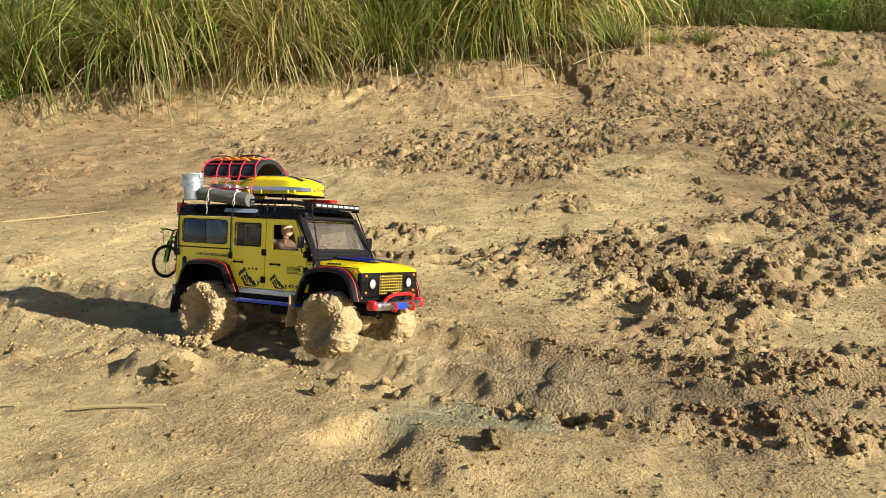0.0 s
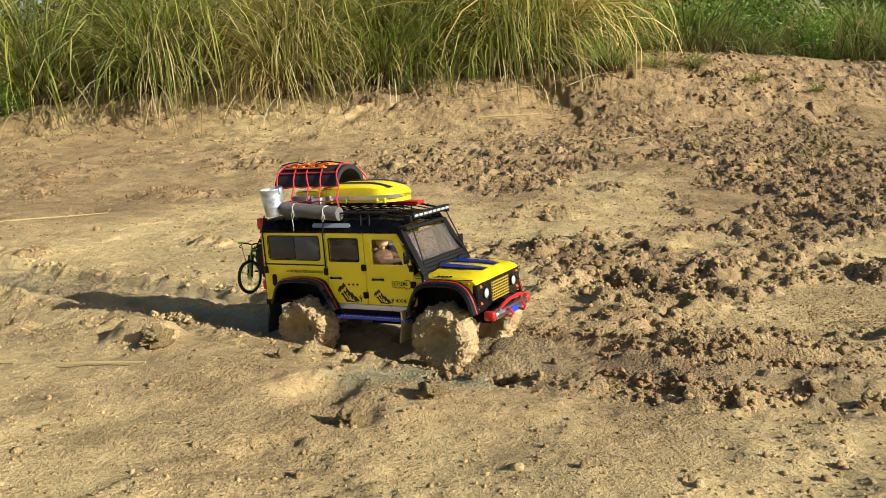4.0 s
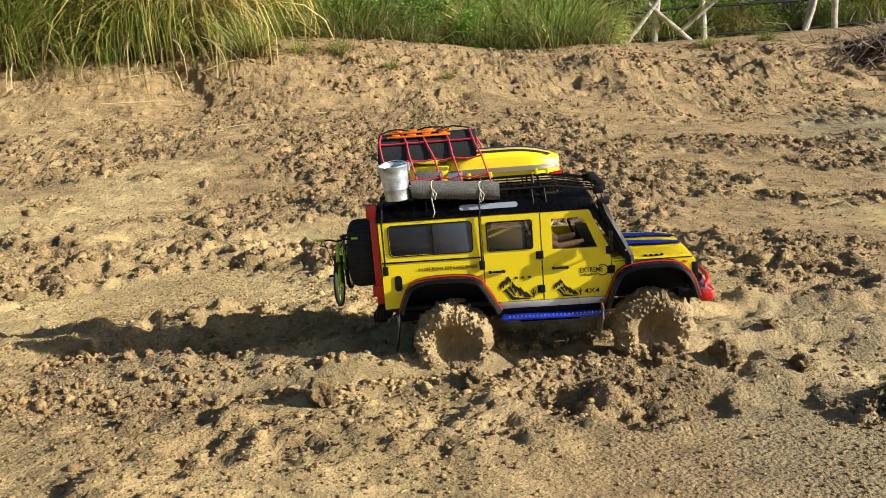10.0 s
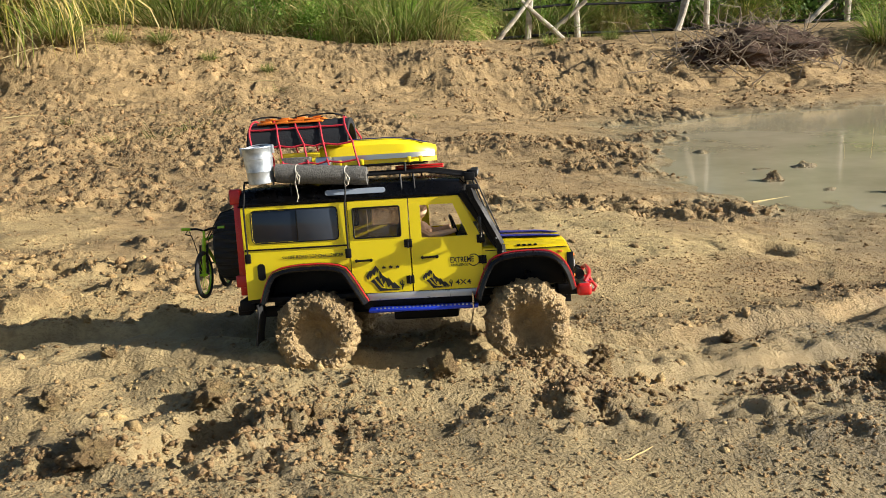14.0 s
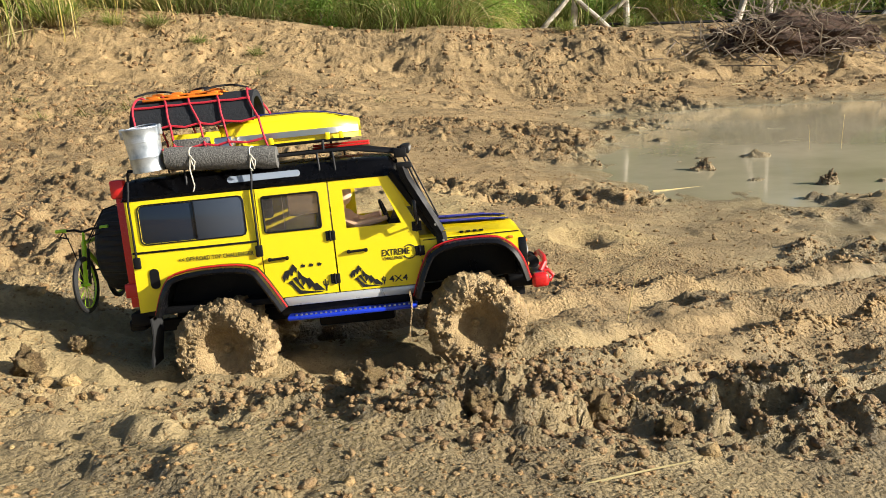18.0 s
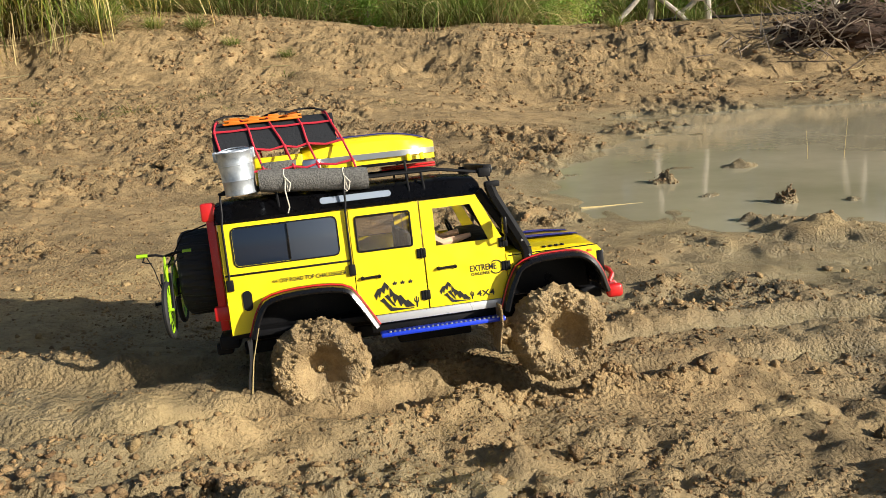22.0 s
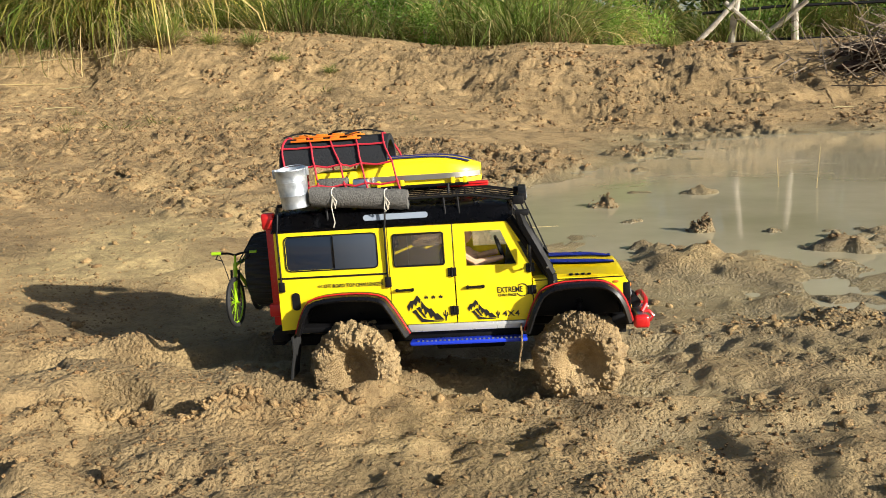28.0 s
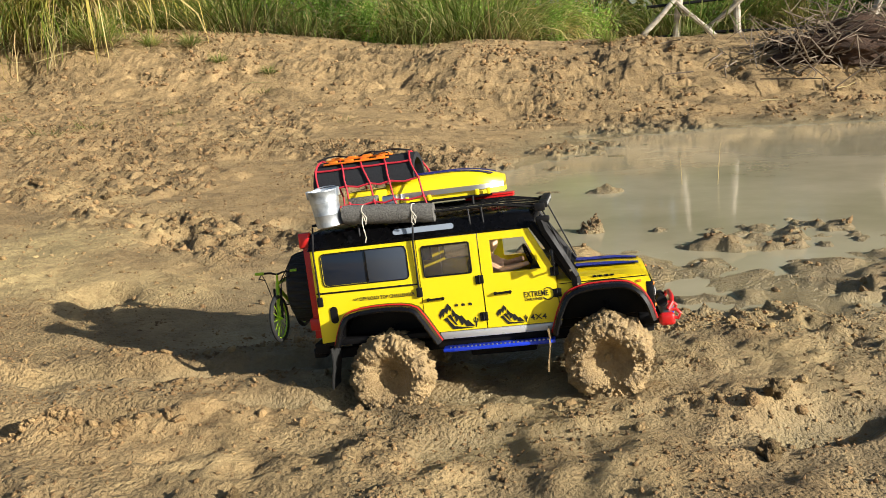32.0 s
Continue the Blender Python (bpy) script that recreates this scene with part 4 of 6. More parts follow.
        for i, p in enumerate(pts):
            a, b = pts[max(0, i - 1)], pts[min(len(pts) - 1, i + 1)]
            d = (b - a).normalized()
            edge.append(p + Vector((-d.z, 0, d.x)) * 0.0058 + Vector((0, s * (SIDE + 0.0105), 0)))
        tube(bm, edge, 0.0012, 6)
        finish("edge_trim", bm, RED, flare, "thin red edge strip")
        # inner arch
        bm = bmesh.new()
        rows = [[bm.verts.new((x, s * w, z - 0.001)) for w in (0.05, SIDE - 0.001)] for x, z in arch]
        for a, b in zip(rows, rows[1:]):
            bm.faces.new((a[0], a[1], b[1], b[0]))
        bmesh.ops.solidify(bm, geom=bm.faces[:], thickness=0.002)
        finish("inner_arch", bm, BLACK, truck)
    # hinges, handles
    for x, z, door in ((-0.0135, 0.1315, rear_door), (-0.0135, 0.0755, rear_door), (0.0975, 0.1325, front_door), (0.0985, 0.1005, front_door)):
        bm = bmesh.new()
        for dx in (-0.0055, 0.0012):
            box(bm, x + dx, x + dx + 0.0055, s * SIDE - 0.001, s * (SIDE + 0.0022), z - 0.0062, z + 0.0062, 0.0006) if s > 0 else box(bm, x + dx, x + dx + 0.0055, -SIDE - 0.0022, -SIDE + 0.001, z - 0.0062, z + 0.0062, 0.0006)
        tube(bm, [(x + 0.0003, s * (SIDE + 0.0022), z - 0.007), (x + 0.0003, s * (SIDE + 0.0022), z + 0.007)], 0.0012, 6)
        for dx, dz in ((-0.003, 0.004), (-0.003, -0.004), (0.004, 0.004), (0.004, -0.004)):
            tube(bm, [(x + dx, s * (SIDE + 0.002), z + dz), (x + dx, s * (SIDE + 0.0032), z + dz)], 0.0009, 6)
        finish("hinge", bm, BLACK, door, "black bolted door hinge")
    for x, door in ((-0.082, rear_door), (0.0195, front_door)):
        bm = bmesh.new()
        for dx in (-0.0115, 0.0105):
            tube(bm, [(x + dx, s * SIDE, 0.1085), (x + dx, s * (SIDE + 0.0035), 0.1085)], 0.0026, 8)
        tube(bm, [(x - 0.013, s * (SIDE + 0.0036), 0.1083), (x + 0.012, s * (SIDE + 0.0036), 0.1092)], 0.0017, 8)
        finish("door_handle", bm, BLACK, door, "black door handle")
    # mirror
    bm = bmesh.new()
    tube(bm, [(0.097, s * SIDE, 0.134), (0.099, s * (SIDE + 0.014), 0.137), (0.099, s * (SIDE + 0.016), 0.146)], 0.0014, 6)
    box(bm, 0.0955, 0.1005, s * (SIDE + 0.018) - 0.008, s * (SIDE + 0.018) + 0.008, 0.145, 0.168, 0.0018)
    mirror = finish("door_mirror", bm, GLOSSY, front_door, "black door mirror on a bent arm")
    # sill, step
    boxed("sill", (-0.082, 0.0935, s * (SIDE - 0.002) - 0.003, s * (SIDE - 0.002) + 0.003, 0.0455, 0.0565), SILVER, truck, "bright metal sill plate", 0.0015)
    boxed("sill_liner", (-0.088, 0.0935, s * 0.078 - 0.008, s * 0.078 + 0.008, 0.032, 0.046), BLACK, truck)
    step = boxed("side_step", (-0.079, 0.089, s * (SIDE + 0.004) - 0.011, s * (SIDE + 0.004) + 0.011, 0.0285, 0.0345), BLUE, truck, "blue side step with a studded edge", 0.0022)
    for k in range(24):
        boxed("stud", (-0.068 + k * 0.0063, -0.0652 + k * 0.0063, s * (SIDE + 0.0125) - 0.0012, s * (SIDE + 0.0125) + 0.0012, 0.0333, 0.0362), CHROME, step, "", 0.0004)
    # mud flaps
    for x in (-0.2475, 0.081):
        bm = bmesh.new()
        vs = [[bm.verts.new((x + 0.002 * math.sin(k) - 0.004 * k / 5 + e, s * (0.1 + w), 0.052 - 0.0125 * k)) for e, w in ((-0.001, -0.021), (-0.001, 0.021), (0.001, 0.021), (0.001, -0.021))] for k in range(6)]
        for a, b in zip(vs, vs[1:]):
            for q in range(4):
                bm.faces.new((a[q], a[(q + 1) % 4], b[(q + 1) % 4], b[q]))
        bm.faces.new(vs[0])
        bm.faces.new(vs[-1])
        finish("mud_flap", bm, CAKED if s < 0 and x > 0 else RUBBER, truck, "muddy rubber flap behind the wheel")
    # roof side: long skylight
    bm = bmesh.new()
    plate(bm, rounded(-0.136, -0.043, -0.0042, 0.0048, 0.0042), [], s * 0.0008, s * -0.0008)
    finish("roof_side_window", bm, SKYLIGHT, truck, "pale narrow skylight in the roof edge", m=pose(0, s * 0.0874, 0.2145, s * 27))
    # rack legs that reach down the side
    for x in (-0.262, -0.1055):
        bm = bmesh.new()
        tube(bm, [(x + 0.002, s * 0.088, 0.236), (x + 0.002, s * 0.0965, 0.212), (x, s * 0.0975, 0.198), (x, s * 0.0965, 0.128), (x, s * 0.0965, 0.12)], 0.0015, 7)
        box(bm, x - 0.0045, x + 0.0045, s * 0.0965 - 0.002, s * 0.0965 + 0.002, 0.114, 0.1285, 0.001)
        finish("rack_leg", bm, BLACK, truck, "thin black rack leg with a foot")

# decals on the doors
def on_side(s, x, z):
    return pose(x, s * (SIDE + 0.0009), z, 90, 0, 0) if s < 0 else pose(x, s * (SIDE + 0.0009), z, 90, 0, 180)


def decal(name, polys, s):
    bm = bmesh.new()
    for poly in polys:
        vs = [bm.verts.new((x, s * (SIDE + 0.0009), z)) for x, z in poly]
        bm.faces.new(vs)
    bmesh.ops.triangulate(bm, faces=bm.faces[:])
    bmesh.ops.solidify(bm, geom=bm.faces[:], thickness=0.0003)
    return finish(name, bm, DARK_DECAL, truck, flat=True)


def star(x, z, r):
    return [(x + (r if k % 2 == 0 else r * 0.42) * math.sin(math.pi * k / 5), z + (r if k % 2 == 0 else r * 0.42) * math.cos(math.pi * k / 5)) for k in range(10)]


PEAKS = [[(0.0, 0.60), (0.10, 0.80), (0.19, 0.82), (0.28, 1.0), (0.37, 0.84), (0.34, 0.70), (0.29, 0.80), (0.24, 0.60), (0.18, 0.70), (0.13, 0.48), (0.09, 0.60), (0.05, 0.42)],
         [(0.38, 0.80), (0.47, 0.60), (0.58, 0.48), (0.63, 0.51), (0.74, 0.29), (0.79, 0.32), (0.96, 0.06), (0.73, 0.07), (0.67, 0.22), (0.61, 0.12), (0.53, 0.38), (0.47, 0.24), (0.43, 0.50), (0.37, 0.46)],
         [(0.12, 0.40), (0.22, 0.48), (0.30, 0.30), (0.41, 0.12), (0.56, 0.06), (0.94, 0.03), (0.90, 0.0), (0.36, 0.0), (0.27, 0.17), (0.21, 0.30)],
         [(0.24, 0.52), (0.33, 0.58), (0.40, 0.36), (0.50, 0.14), (0.44, 0.17), (0.35, 0.34)],
         [(0.985, 0.02), (1.015, 0.02), (1.015, 0.16), (1.06, 0.20), (1.06, 0.34), (1.04, 0.34), (1.04, 0.23), (1.015, 0.22), (1.015, 0.40), (0.985, 0.40), (0.985, 0.24), (0.96, 0.26), (0.96, 0.34), (0.94, 0.34), (0.94, 0.23), (0.985, 0.17)]]


def mountain_decal(x, z, w, h, s):
    """Jagged dark shards of rock with the paint showing between them, and a small cactus."""
    decal("mountain_decal", [[(x + w * px, z + h * pz) for px, pz in shard] for shard in PEAKS], s)


for s in (-1, 1):
    mountain_decal(-0.081, 0.060, 0.055, 0.040, s)
    mountain_decal(0.006, 0.0605, 0.043, 0.029, s)
    for k in range(3):
        decal("star_decal", [star(-0.0525 + 0.0105 * k, 0.0965, 0.0032)], s)
    bm = bmesh.new()
    ring = [(0.0855 + 0.0088 * math.cos(a), 0.1005 + 0.0088 * math.sin(a)) for a in np.linspace(radians(-150), radians(130), 20)]
    tube(bm, [(x, s * (SIDE + 0.0006), z) for x, z in ring], 0.0008, 5)
    finish("ring_decal", bm, DARK_DECAL, truck)
    lettering("lettering", "EXTREME", 0.0118, DARK_DECAL, truck, on_side(s, 0.0495 if s < 0 else 0.0865, 0.098), 0.74, "black bold lettering")
    lettering("lettering", "CHALLENGE", 0.0055, DARK_DECAL, truck, on_side(s, 0.0505 if s < 0 else 0.0745, 0.0925), 0.85, "small black lettering")
    lettering("lettering", "4X4", 0.0115, DARK_DECAL, truck, on_side(s, 0.0555 if s < 0 else 0.081, 0.0635), 1.25, "black bold lettering")
    lettering("lettering", "<< OFF ROAD TOP CHALLENGER", 0.0078, DARK_DECAL, truck, on_side(s, -0.2095 if s < 0 else -0.117, 0.1172), 0.82, "black stencil lettering along the rear quarter")

# body shell: floor, rear wall, bonnet, roof
bm = bmesh.new()
box(bm, -0.266, 0.1, -0.09, 0.09, 0.05, 0.058, 0.001)
box(bm, 0.1, 0.228, -0.05, 0.05, 0.05, 0.062, 0.001)
finish("floor_pan", bm, BLACK, truck)
bm = bmesh.new()
plate(bm, [(-0.0905, 0.056), (0.0905, 0.056), (0.0905, 0.2), (-0.0905, 0.2)], [rounded(-0.06, 0.06, 0.14, 0.188, 0.005)], -0.002, 0.002)
rear_wall = finish("rear_wall", bm, YELLOW, truck, m=pose(-0.2665, 0, 0, 0, 0, 90))
boxed("window_pane", (-0.2675, -0.2655, -0.061, 0.061, 0.139, 0.189), TINT, rear_wall).matrix_basis = pose(0, 0, 0, 0, 0, -90) @ pose(0.2665, 0, 0)

bm = bmesh.new()
prof = [(0.1, 0.1205), (0.128, 0.1215), (0.19, 0.1195), (0.222, 0.1165), (0.2315, 0.111), (0.2345, 0.102)]
rows = []
for x, z in prof:
    k = 0.004 if x < 0.225 else 0.002
    rows.append([bm.verts.new((x, y, z + dz)) for y, dz in ((-SIDE + 0.0003, -0.006), (-SIDE + 0.004, -0.0015), (-SIDE + 0.014, 0), (-0.052, 0.001), (-0.044, k), (0, k + 0.001), (0.044, k), (0.052, 0.001), (SIDE - 0.014, 0), (SIDE - 0.004, -0.0015), (SIDE - 0.0003, -0.006))])
for a, b in zip(rows, rows[1:]):
    for k in range(10):
        bm.faces.new((a[k], a[k + 1], b[k + 1], b[k]))
bmesh.ops.solidify(bm, geom=bm.faces[:], thickness=0.003)
bonnet = finish("bonnet", bm, YELLOW, truck)
for s in (-1, 1):
    for w0, w1, mat, dz in ((0.010, 0.047, DARK_DECAL, 0.0064), (0.0135, 0.0435, NAVY, 0.0072)):
        bm = bmesh.new()
        a = [[bm.verts.new((x, s * w, z + dz)) for w in (w0 + (0.005 if x > 0.17 else 0), w1 - (0.011 if x > 0.2 else 0))] for x, z in prof[1:4]]
        for p, q in zip(a, a[1:]):
            bm.faces.new((p[0], p[1], q[1], q[0]))
        bmesh.ops.solidify(bm, geom=bm.faces[:], thickness=-0.0004)
        finish("bonnet_stripe", bm, BLUE if mat is NAVY else mat, bonnet, "dark blue bonnet stripe")
    for k in range(4):
        boxed("bonnet_vent", (0.152 + 0.0085 * k, 0.1575 + 0.0085 * k, s * (SIDE - 0.003) - 0.0022, s * (SIDE - 0.003) + 0.0022, 0.1172, 0.1198), GLOSSY, bonnet)
    boxed("bonnet_seam", (0.104, 0.228, s * (SIDE + 0.0002) - 0.0006, s * (SIDE + 0.0002) + 0.0006, 0.1128, 0.1136), GLOSSY, bonnet)

boxed("engine_block", (0.102, 0.224, -0.052, 0.052, 0.05, 0.113), BLACK, truck, "", 0.003)
boxed("load_floor", (-0.262, -0.07, -0.056, 0.056, 0.056, 0.108), BLACK, truck, "", 0.003)
# nose
boxed("front_panel", (0.226, 0.2365, -0.0952, 0.0952, 0.058, 0.1045), GLOSSY, truck, "black front panel", 0.0015)
bm = bmesh.new()
for k in range(7):
    box(bm, 0.2365, 0.2395, -0.038, 0.038, 0.0625 + 0.0056 * k, 0.0645 + 0.0056 * k, 0.0006)
for k in range(10):
    box(bm, 0.2363, 0.2378, -0.0375 + 0.0081 * k, -0.0363 + 0.0081 * k, 0.0615, 0.1, 0.0005)
finish("grille", bm, GOLD, truck, "yellow-painted slatted grille")
for s in (-1, 1):
    bm = bmesh.new()
    lathe(bm, [(0.0, 0.005), (0.005, 0.0045), (0.0088, 0.0025), (0.0096, 0)], 20, pose(0.2365, s * 0.062, 0.083, 0, 90))
    lamp = finish("headlight", bm, LAMP_GLASS, truck, "round pale headlight")
    bm = bmesh.new()
    tube(bm, [(0.238, s * 0.062 + 0.0104 * math.cos(a), 0.083 + 0.0104 * math.sin(a)) for a in np.linspace(0, 2 * math.pi, 21)[:-1]], 0.0014, 6, True)
    finish("headlight_ring", bm, BLACK, lamp)
    for z in (0.0665, 0.0985):
        bm = bmesh.new()
        lathe(bm, [(0.0, 0.003), (0.002, 0.0026), (0.003, 0)], 14, pose(0.2365, s * 0.0815, z, 0, 90))
        finish("marker_lamp", bm, ORANGE, truck, "small amber lamp")
# bumper with winch
bm = bmesh.new()
box(bm, 0.245, 0.264, -0.074, 0.074, 0.033, 0.05, 0.006, 3)
bumper = finish("front_bumper", bm, CHROME, truck, "bright metal winch bumper with red ends")
for s in (-1, 1):
    bm = bmesh.new()
    box(bm, 0.241, 0.2635, s * 0.0805 - 0.0065, s * 0.0805 + 0.0065, 0.034, 0.053, 0.005, 3)
    finish("bumper_end", bm, RED, bumper)
    tubed("tow_hook", [(0.262, s * 0.03, 0.034), (0.272, s * 0.03, 0.032), (0.276, s * 0.03, 0.039), (0.27, s * 0.03, 0.046), (0.262, s * 0.03, 0.045)], 0.0027, RED, bumper, "red tow hook", 8)
    tubed("bumper_hoop", [(0.257, s * 0.048, 0.05), (0.264, s * 0.043, 0.059), (0.266, s * 0.025, 0.064), (0.266, 0, 0.064)], 0.0036, RED, bumper, "red tubular hoop", 8)
bm = bmesh.new()
lathe(bm, [(0.0, -0.024), (0.0085, -0.024), (0.0085, -0.017), (0.006, -0.017), (0.006, 0.017), (0.0085, 0.017), (0.0085, 0.024), (0.0, 0.024)], 18, pose(0.251, 0, 0.0585, 90))
finish("winch", bm, BLACK, bumper, "black winch drum")
boxed("fairlead", (0.264, 0.268, -0.016, 0.016, 0.034, 0.046), BLUE, bumper, "blue rope guide", 0.002)
boxed("bumper_bracket", (0.214, 0.246, -0.045, 0.045, 0.03, 0.046), BLACK, truck)
# rear bumper
bm = bmesh.new()
box(bm, -0.287, -0.262, -0.08, 0.08, 0.036, 0.054, 0.003)
box(bm, -0.293, -0.272, -0.072, -0.046, 0.028, 0.044, 0.003)
finish("rear_bumper", bm, BLACK, truck, "black rear bumper")
# chassis
bm = bmesh.new()
for s in (-1, 1):
    box(bm, -0.26, 0.235, s * 0.035 - 0.006, s * 0.035 + 0.006, 0.018, 0.034, 0.001)
box(bm, -0.05, 0.055, -0.03, 0.03, 0.0, 0.03, 0.004)
finish("chassis", bm, BLACK, truck, "black ladder chassis under the body")
for x in (-0.162, 0.162):
    bm = bmesh.new()
    tube(bm, [(x, -0.085, 0), (x, 0.085, 0)], 0.0085, 10)
    lathe(bm, [(0.0, -0.016), (0.012, -0.014), (0.018, 0), (0.012, 0.014), (0.0, 0.016)], 16, pose(x, 0.014, 0, 90))
    finish("axle", bm, CAKED, truck, "mud-covered axle")
    for s in (-1, 1):
        bm = bmesh.new()
        tube(bm, [(x + 0.012, s * 0.055, 0.004), (x + 0.004, s * 0.05, 0.075)], 0.0045, 8)
        tube(bm, [(x + 0.004 + 0.0062 * math.cos(a * 0.9) + 0.008 * (1 - a / 44), s * 0.052 + 0.0062 * math.sin(a * 0.9), 0.012 + a * 0.0014) for a in range(44)], 0.0011, 5)
        finish("shock_absorber", bm, BLACK, truck)

# roof
bm = bmesh.new()
rows = []
for x, dz in ((-0.272, -0.014), (-0.270, -0.002), (-0.255, 0.0), (-0.1, 0.0015), (0.03, 0.0), (0.07, -0.004), (0.0765, -0.012)):
    rows.append([bm.verts.new((x, y, max(0.2005, z + dz))) for y, z in ((-0.0955, 0.2), (-0.096, 0.204), (-0.09, 0.2075), (-0.083, 0.221), (-0.074, 0.2265), (-0.04, 0.2285), (0, 0.229), (0.04, 0.2285), (0.074, 0.2265), (0.083, 0.221), (0.09, 0.2075), (0.096, 0.204), (0.0955, 0.2))])
for a, b in zip(rows, rows[1:]):
    for k in range(12):
        bm.faces.new((a[k], a[k + 1], b[k + 1], b[k]))
bmesh.ops.solidify(bm, geom=bm.faces[:], thickness=0.003)
finish("roof", bm, GLOSSY, truck, "glossy black roof")
# windscreen and pillars
def slant(y, u):
    return (0.1245 - 0.0525 * u, y, 0.1185 + 0.086 * u)


screen = [[slant(y, u) for y in (-0.083, 0.083)] for u in (0.26, 0.9)]
bm = bmesh.new()
vs = [bm.verts.new(p) for p in (screen[0][0], screen[0][1], screen[1][1], screen[1][0])]
bm.faces.new(vs)
bmesh.ops.solidify(bm, geom=bm.faces[:], thickness=0.0015)
windscreen = finish("windscreen", bm, SMOKE, truck, "clear windscreen in a black frame", flat=True)
bm = bmesh.new()
for s in (-1, 1):
    tube(bm, [slant(s * 0.089, -0.05), slant(s * 0.0885, 1.0)], 0.0068, 6)
tube(bm, [slant(-0.09, 0.0), slant(0.09, 0.0)], 0.006, 6)
for u in (0.09, 0.17, 0.24):
    tube(bm, [slant(-0.087, u), slant(0.087, u)], 0.0052, 6)
tube(bm, [slant(-0.088, 1.0), slant(0.088, 1.0)], 0.005, 6)
finish("screen_frame", bm, BLACK, windscreen)
for y in (-0.05, 0.03):
    bm = bmesh.new()
    tube(bm, [(0.131, y, 0.125), (0.1225, y + 0.03, 0.1345)], 0.0011, 5)
    tube(bm, [(0.1265, y + 0.008, 0.1275), (0.1225, y + 0.044, 0.133)], 0.0014, 5)
    finish("wiper", bm, BLACK, windscreen)
# intake duct up the right-hand screen pillar
bm = bmesh.new()
for dy, pts in ((-0.099, [(0.129, 0.106), (0.1275, 0.122), (0.118, 0.142), (0.0905, 0.196), (0.0865, 0.2095)]),):
    for (xa, za), (xb, zb) in zip(pts, pts[1:]):
        tube(bm, [(xa, dy, za), (xb, dy, zb)], 0.0072, 6)
    box(bm, 0.080, 0.1, dy - 0.0055, dy + 0.0065, 0.2075, 0.2155, 0.002)
snorkel = finish("snorkel", bm, BLACK, truck, "black raised air intake beside the windscreen")
for x, z in ((0.122, 0.133), (0.1305, 0.112)):
    bm = bmesh.new()
    tube(bm, [(x, -0.1045, z), (x, -0.1062, z)], 0.0016, 8)
    finish("bolt", bm, CHROME, snorkel)
# cabin inside
bm = bmesh.new()
box(bm, 0.062, 0.1, -0.088, 0.088, 0.118, 0.143, 0.005)
finish("dashboard", bm, BLACK, truck)
bm = bmesh.new()
tube(bm, [(0.052 - 0.006 * math.sin(a), 0.045 + 0.018 * math.cos(a), 0.142 + 0.017 * math.sin(a)) for a in np.linspace(0, 2 * math.pi, 17)[:-1]], 0.0022, 6, True)
finish("steering_wheel", bm, BLACK, truck)
for y in (-0.045, 0.045):
    bm = bmesh.new()
    box(bm, -0.025, 0.025, y - 0.024, y + 0.024, 0.085, 0.1, 0.006)
    box(bm, -0.032, -0.02, y - 0.024, y + 0.024, 0.095, 0.16, 0.006)
    finish("seat", bm, FELT, truck, "dark padded seat")
boxed("bulkhead", (-0.262, -0.26, -0.088, 0.088, 0.058, 0.2), BLACK, truck)
# doll at the wheel: one plain mesh
bm = bmesh.new()
lathe(bm, [(0.0, -0.03), (0.017, -0.028), (0.02, 0.0), (0.021, 0.016), (0.012, 0.026), (0.006, 0.028), (0.006, 0.034), (0.0, 0.035)], 14, pose(0.0, -0.045, 0.132))
bmesh.ops.create_uvsphere(bm, u_segments=14, v_segments=10, radius=0.0135, matrix=pose(0.002, -0.045, 0.179) @ Matrix.Diagonal((1, 0.9, 1.15, 1)))
tube(bm, [(0.0, -0.066, 0.150), (0.02, -0.074, 0.139), (0.046, -0.07, 0.1425), (0.06, -0.066, 0.1445)], [0.0062, 0.0055, 0.0045, 0.003], 8)
tube(bm, [(0.0, -0.024, 0.150), (0.024, -0.022, 0.141), (0.05, -0.03, 0.1475)], [0.0062, 0.0052, 0.004], 8)
finish("doll", bm, SKIN, truck, "plain pale toy figure at the wheel")

# ---- roof rack and its load ----
rack = new("roof_rack")
rack.parent = truck
tagged(rack, "black wire roof rack")
for s in (-1, 1):
    tubed("side_rail", [(-0.262, s * 0.08, 0.238), (0.02, s * 0.08, 0.2385), (0.075, s * 0.074, 0.229), (0.09, s * 0.072, 0.226)], 0.0021, BLACK, rack, "", 7)
    for x in (-0.19, -0.02, 0.0):
        tubed("rack_foot", [(x, s * 0.08, 0.238), (x + 0.002, s * 0.086, 0.212)], 0.0016, BLACK, rack, "", 6)
    tubed("branch_wire", [(0.088, s * 0.072, 0.226), (0.128, s * 0.09, 0.125)], 0.0013, BLACK, rack, "", 6)
for k in range(12):
    x = -0.262 + 0.0258 * k
    tubed("cross_bar", [(x, -0.08, 0.238), (x, 0.08, 0.238)], 0.0014, BLACK, rack, "", 6)
tubed("front_bar", [(0.09, -0.072, 0.226), (0.09, 0.072, 0.226)], 0.0021, BLACK, rack, "", 7)
for y in (-0.045, -0.015, 0.015, 0.045):
    tubed("long_bar", [(-0.262, y, 0.2395), (0.02, y, 0.2395), (0.09, y, 0.227)], 0.0012, BLACK, rack, "", 6)
bm = bmesh.new()
box(bm, 0.086, 0.098, -0.073, 0.073, 0.225, 0.2365, 0.0015)
bar = finish("light_bar", bm, BLACK, truck, "long black light bar with clear lenses")
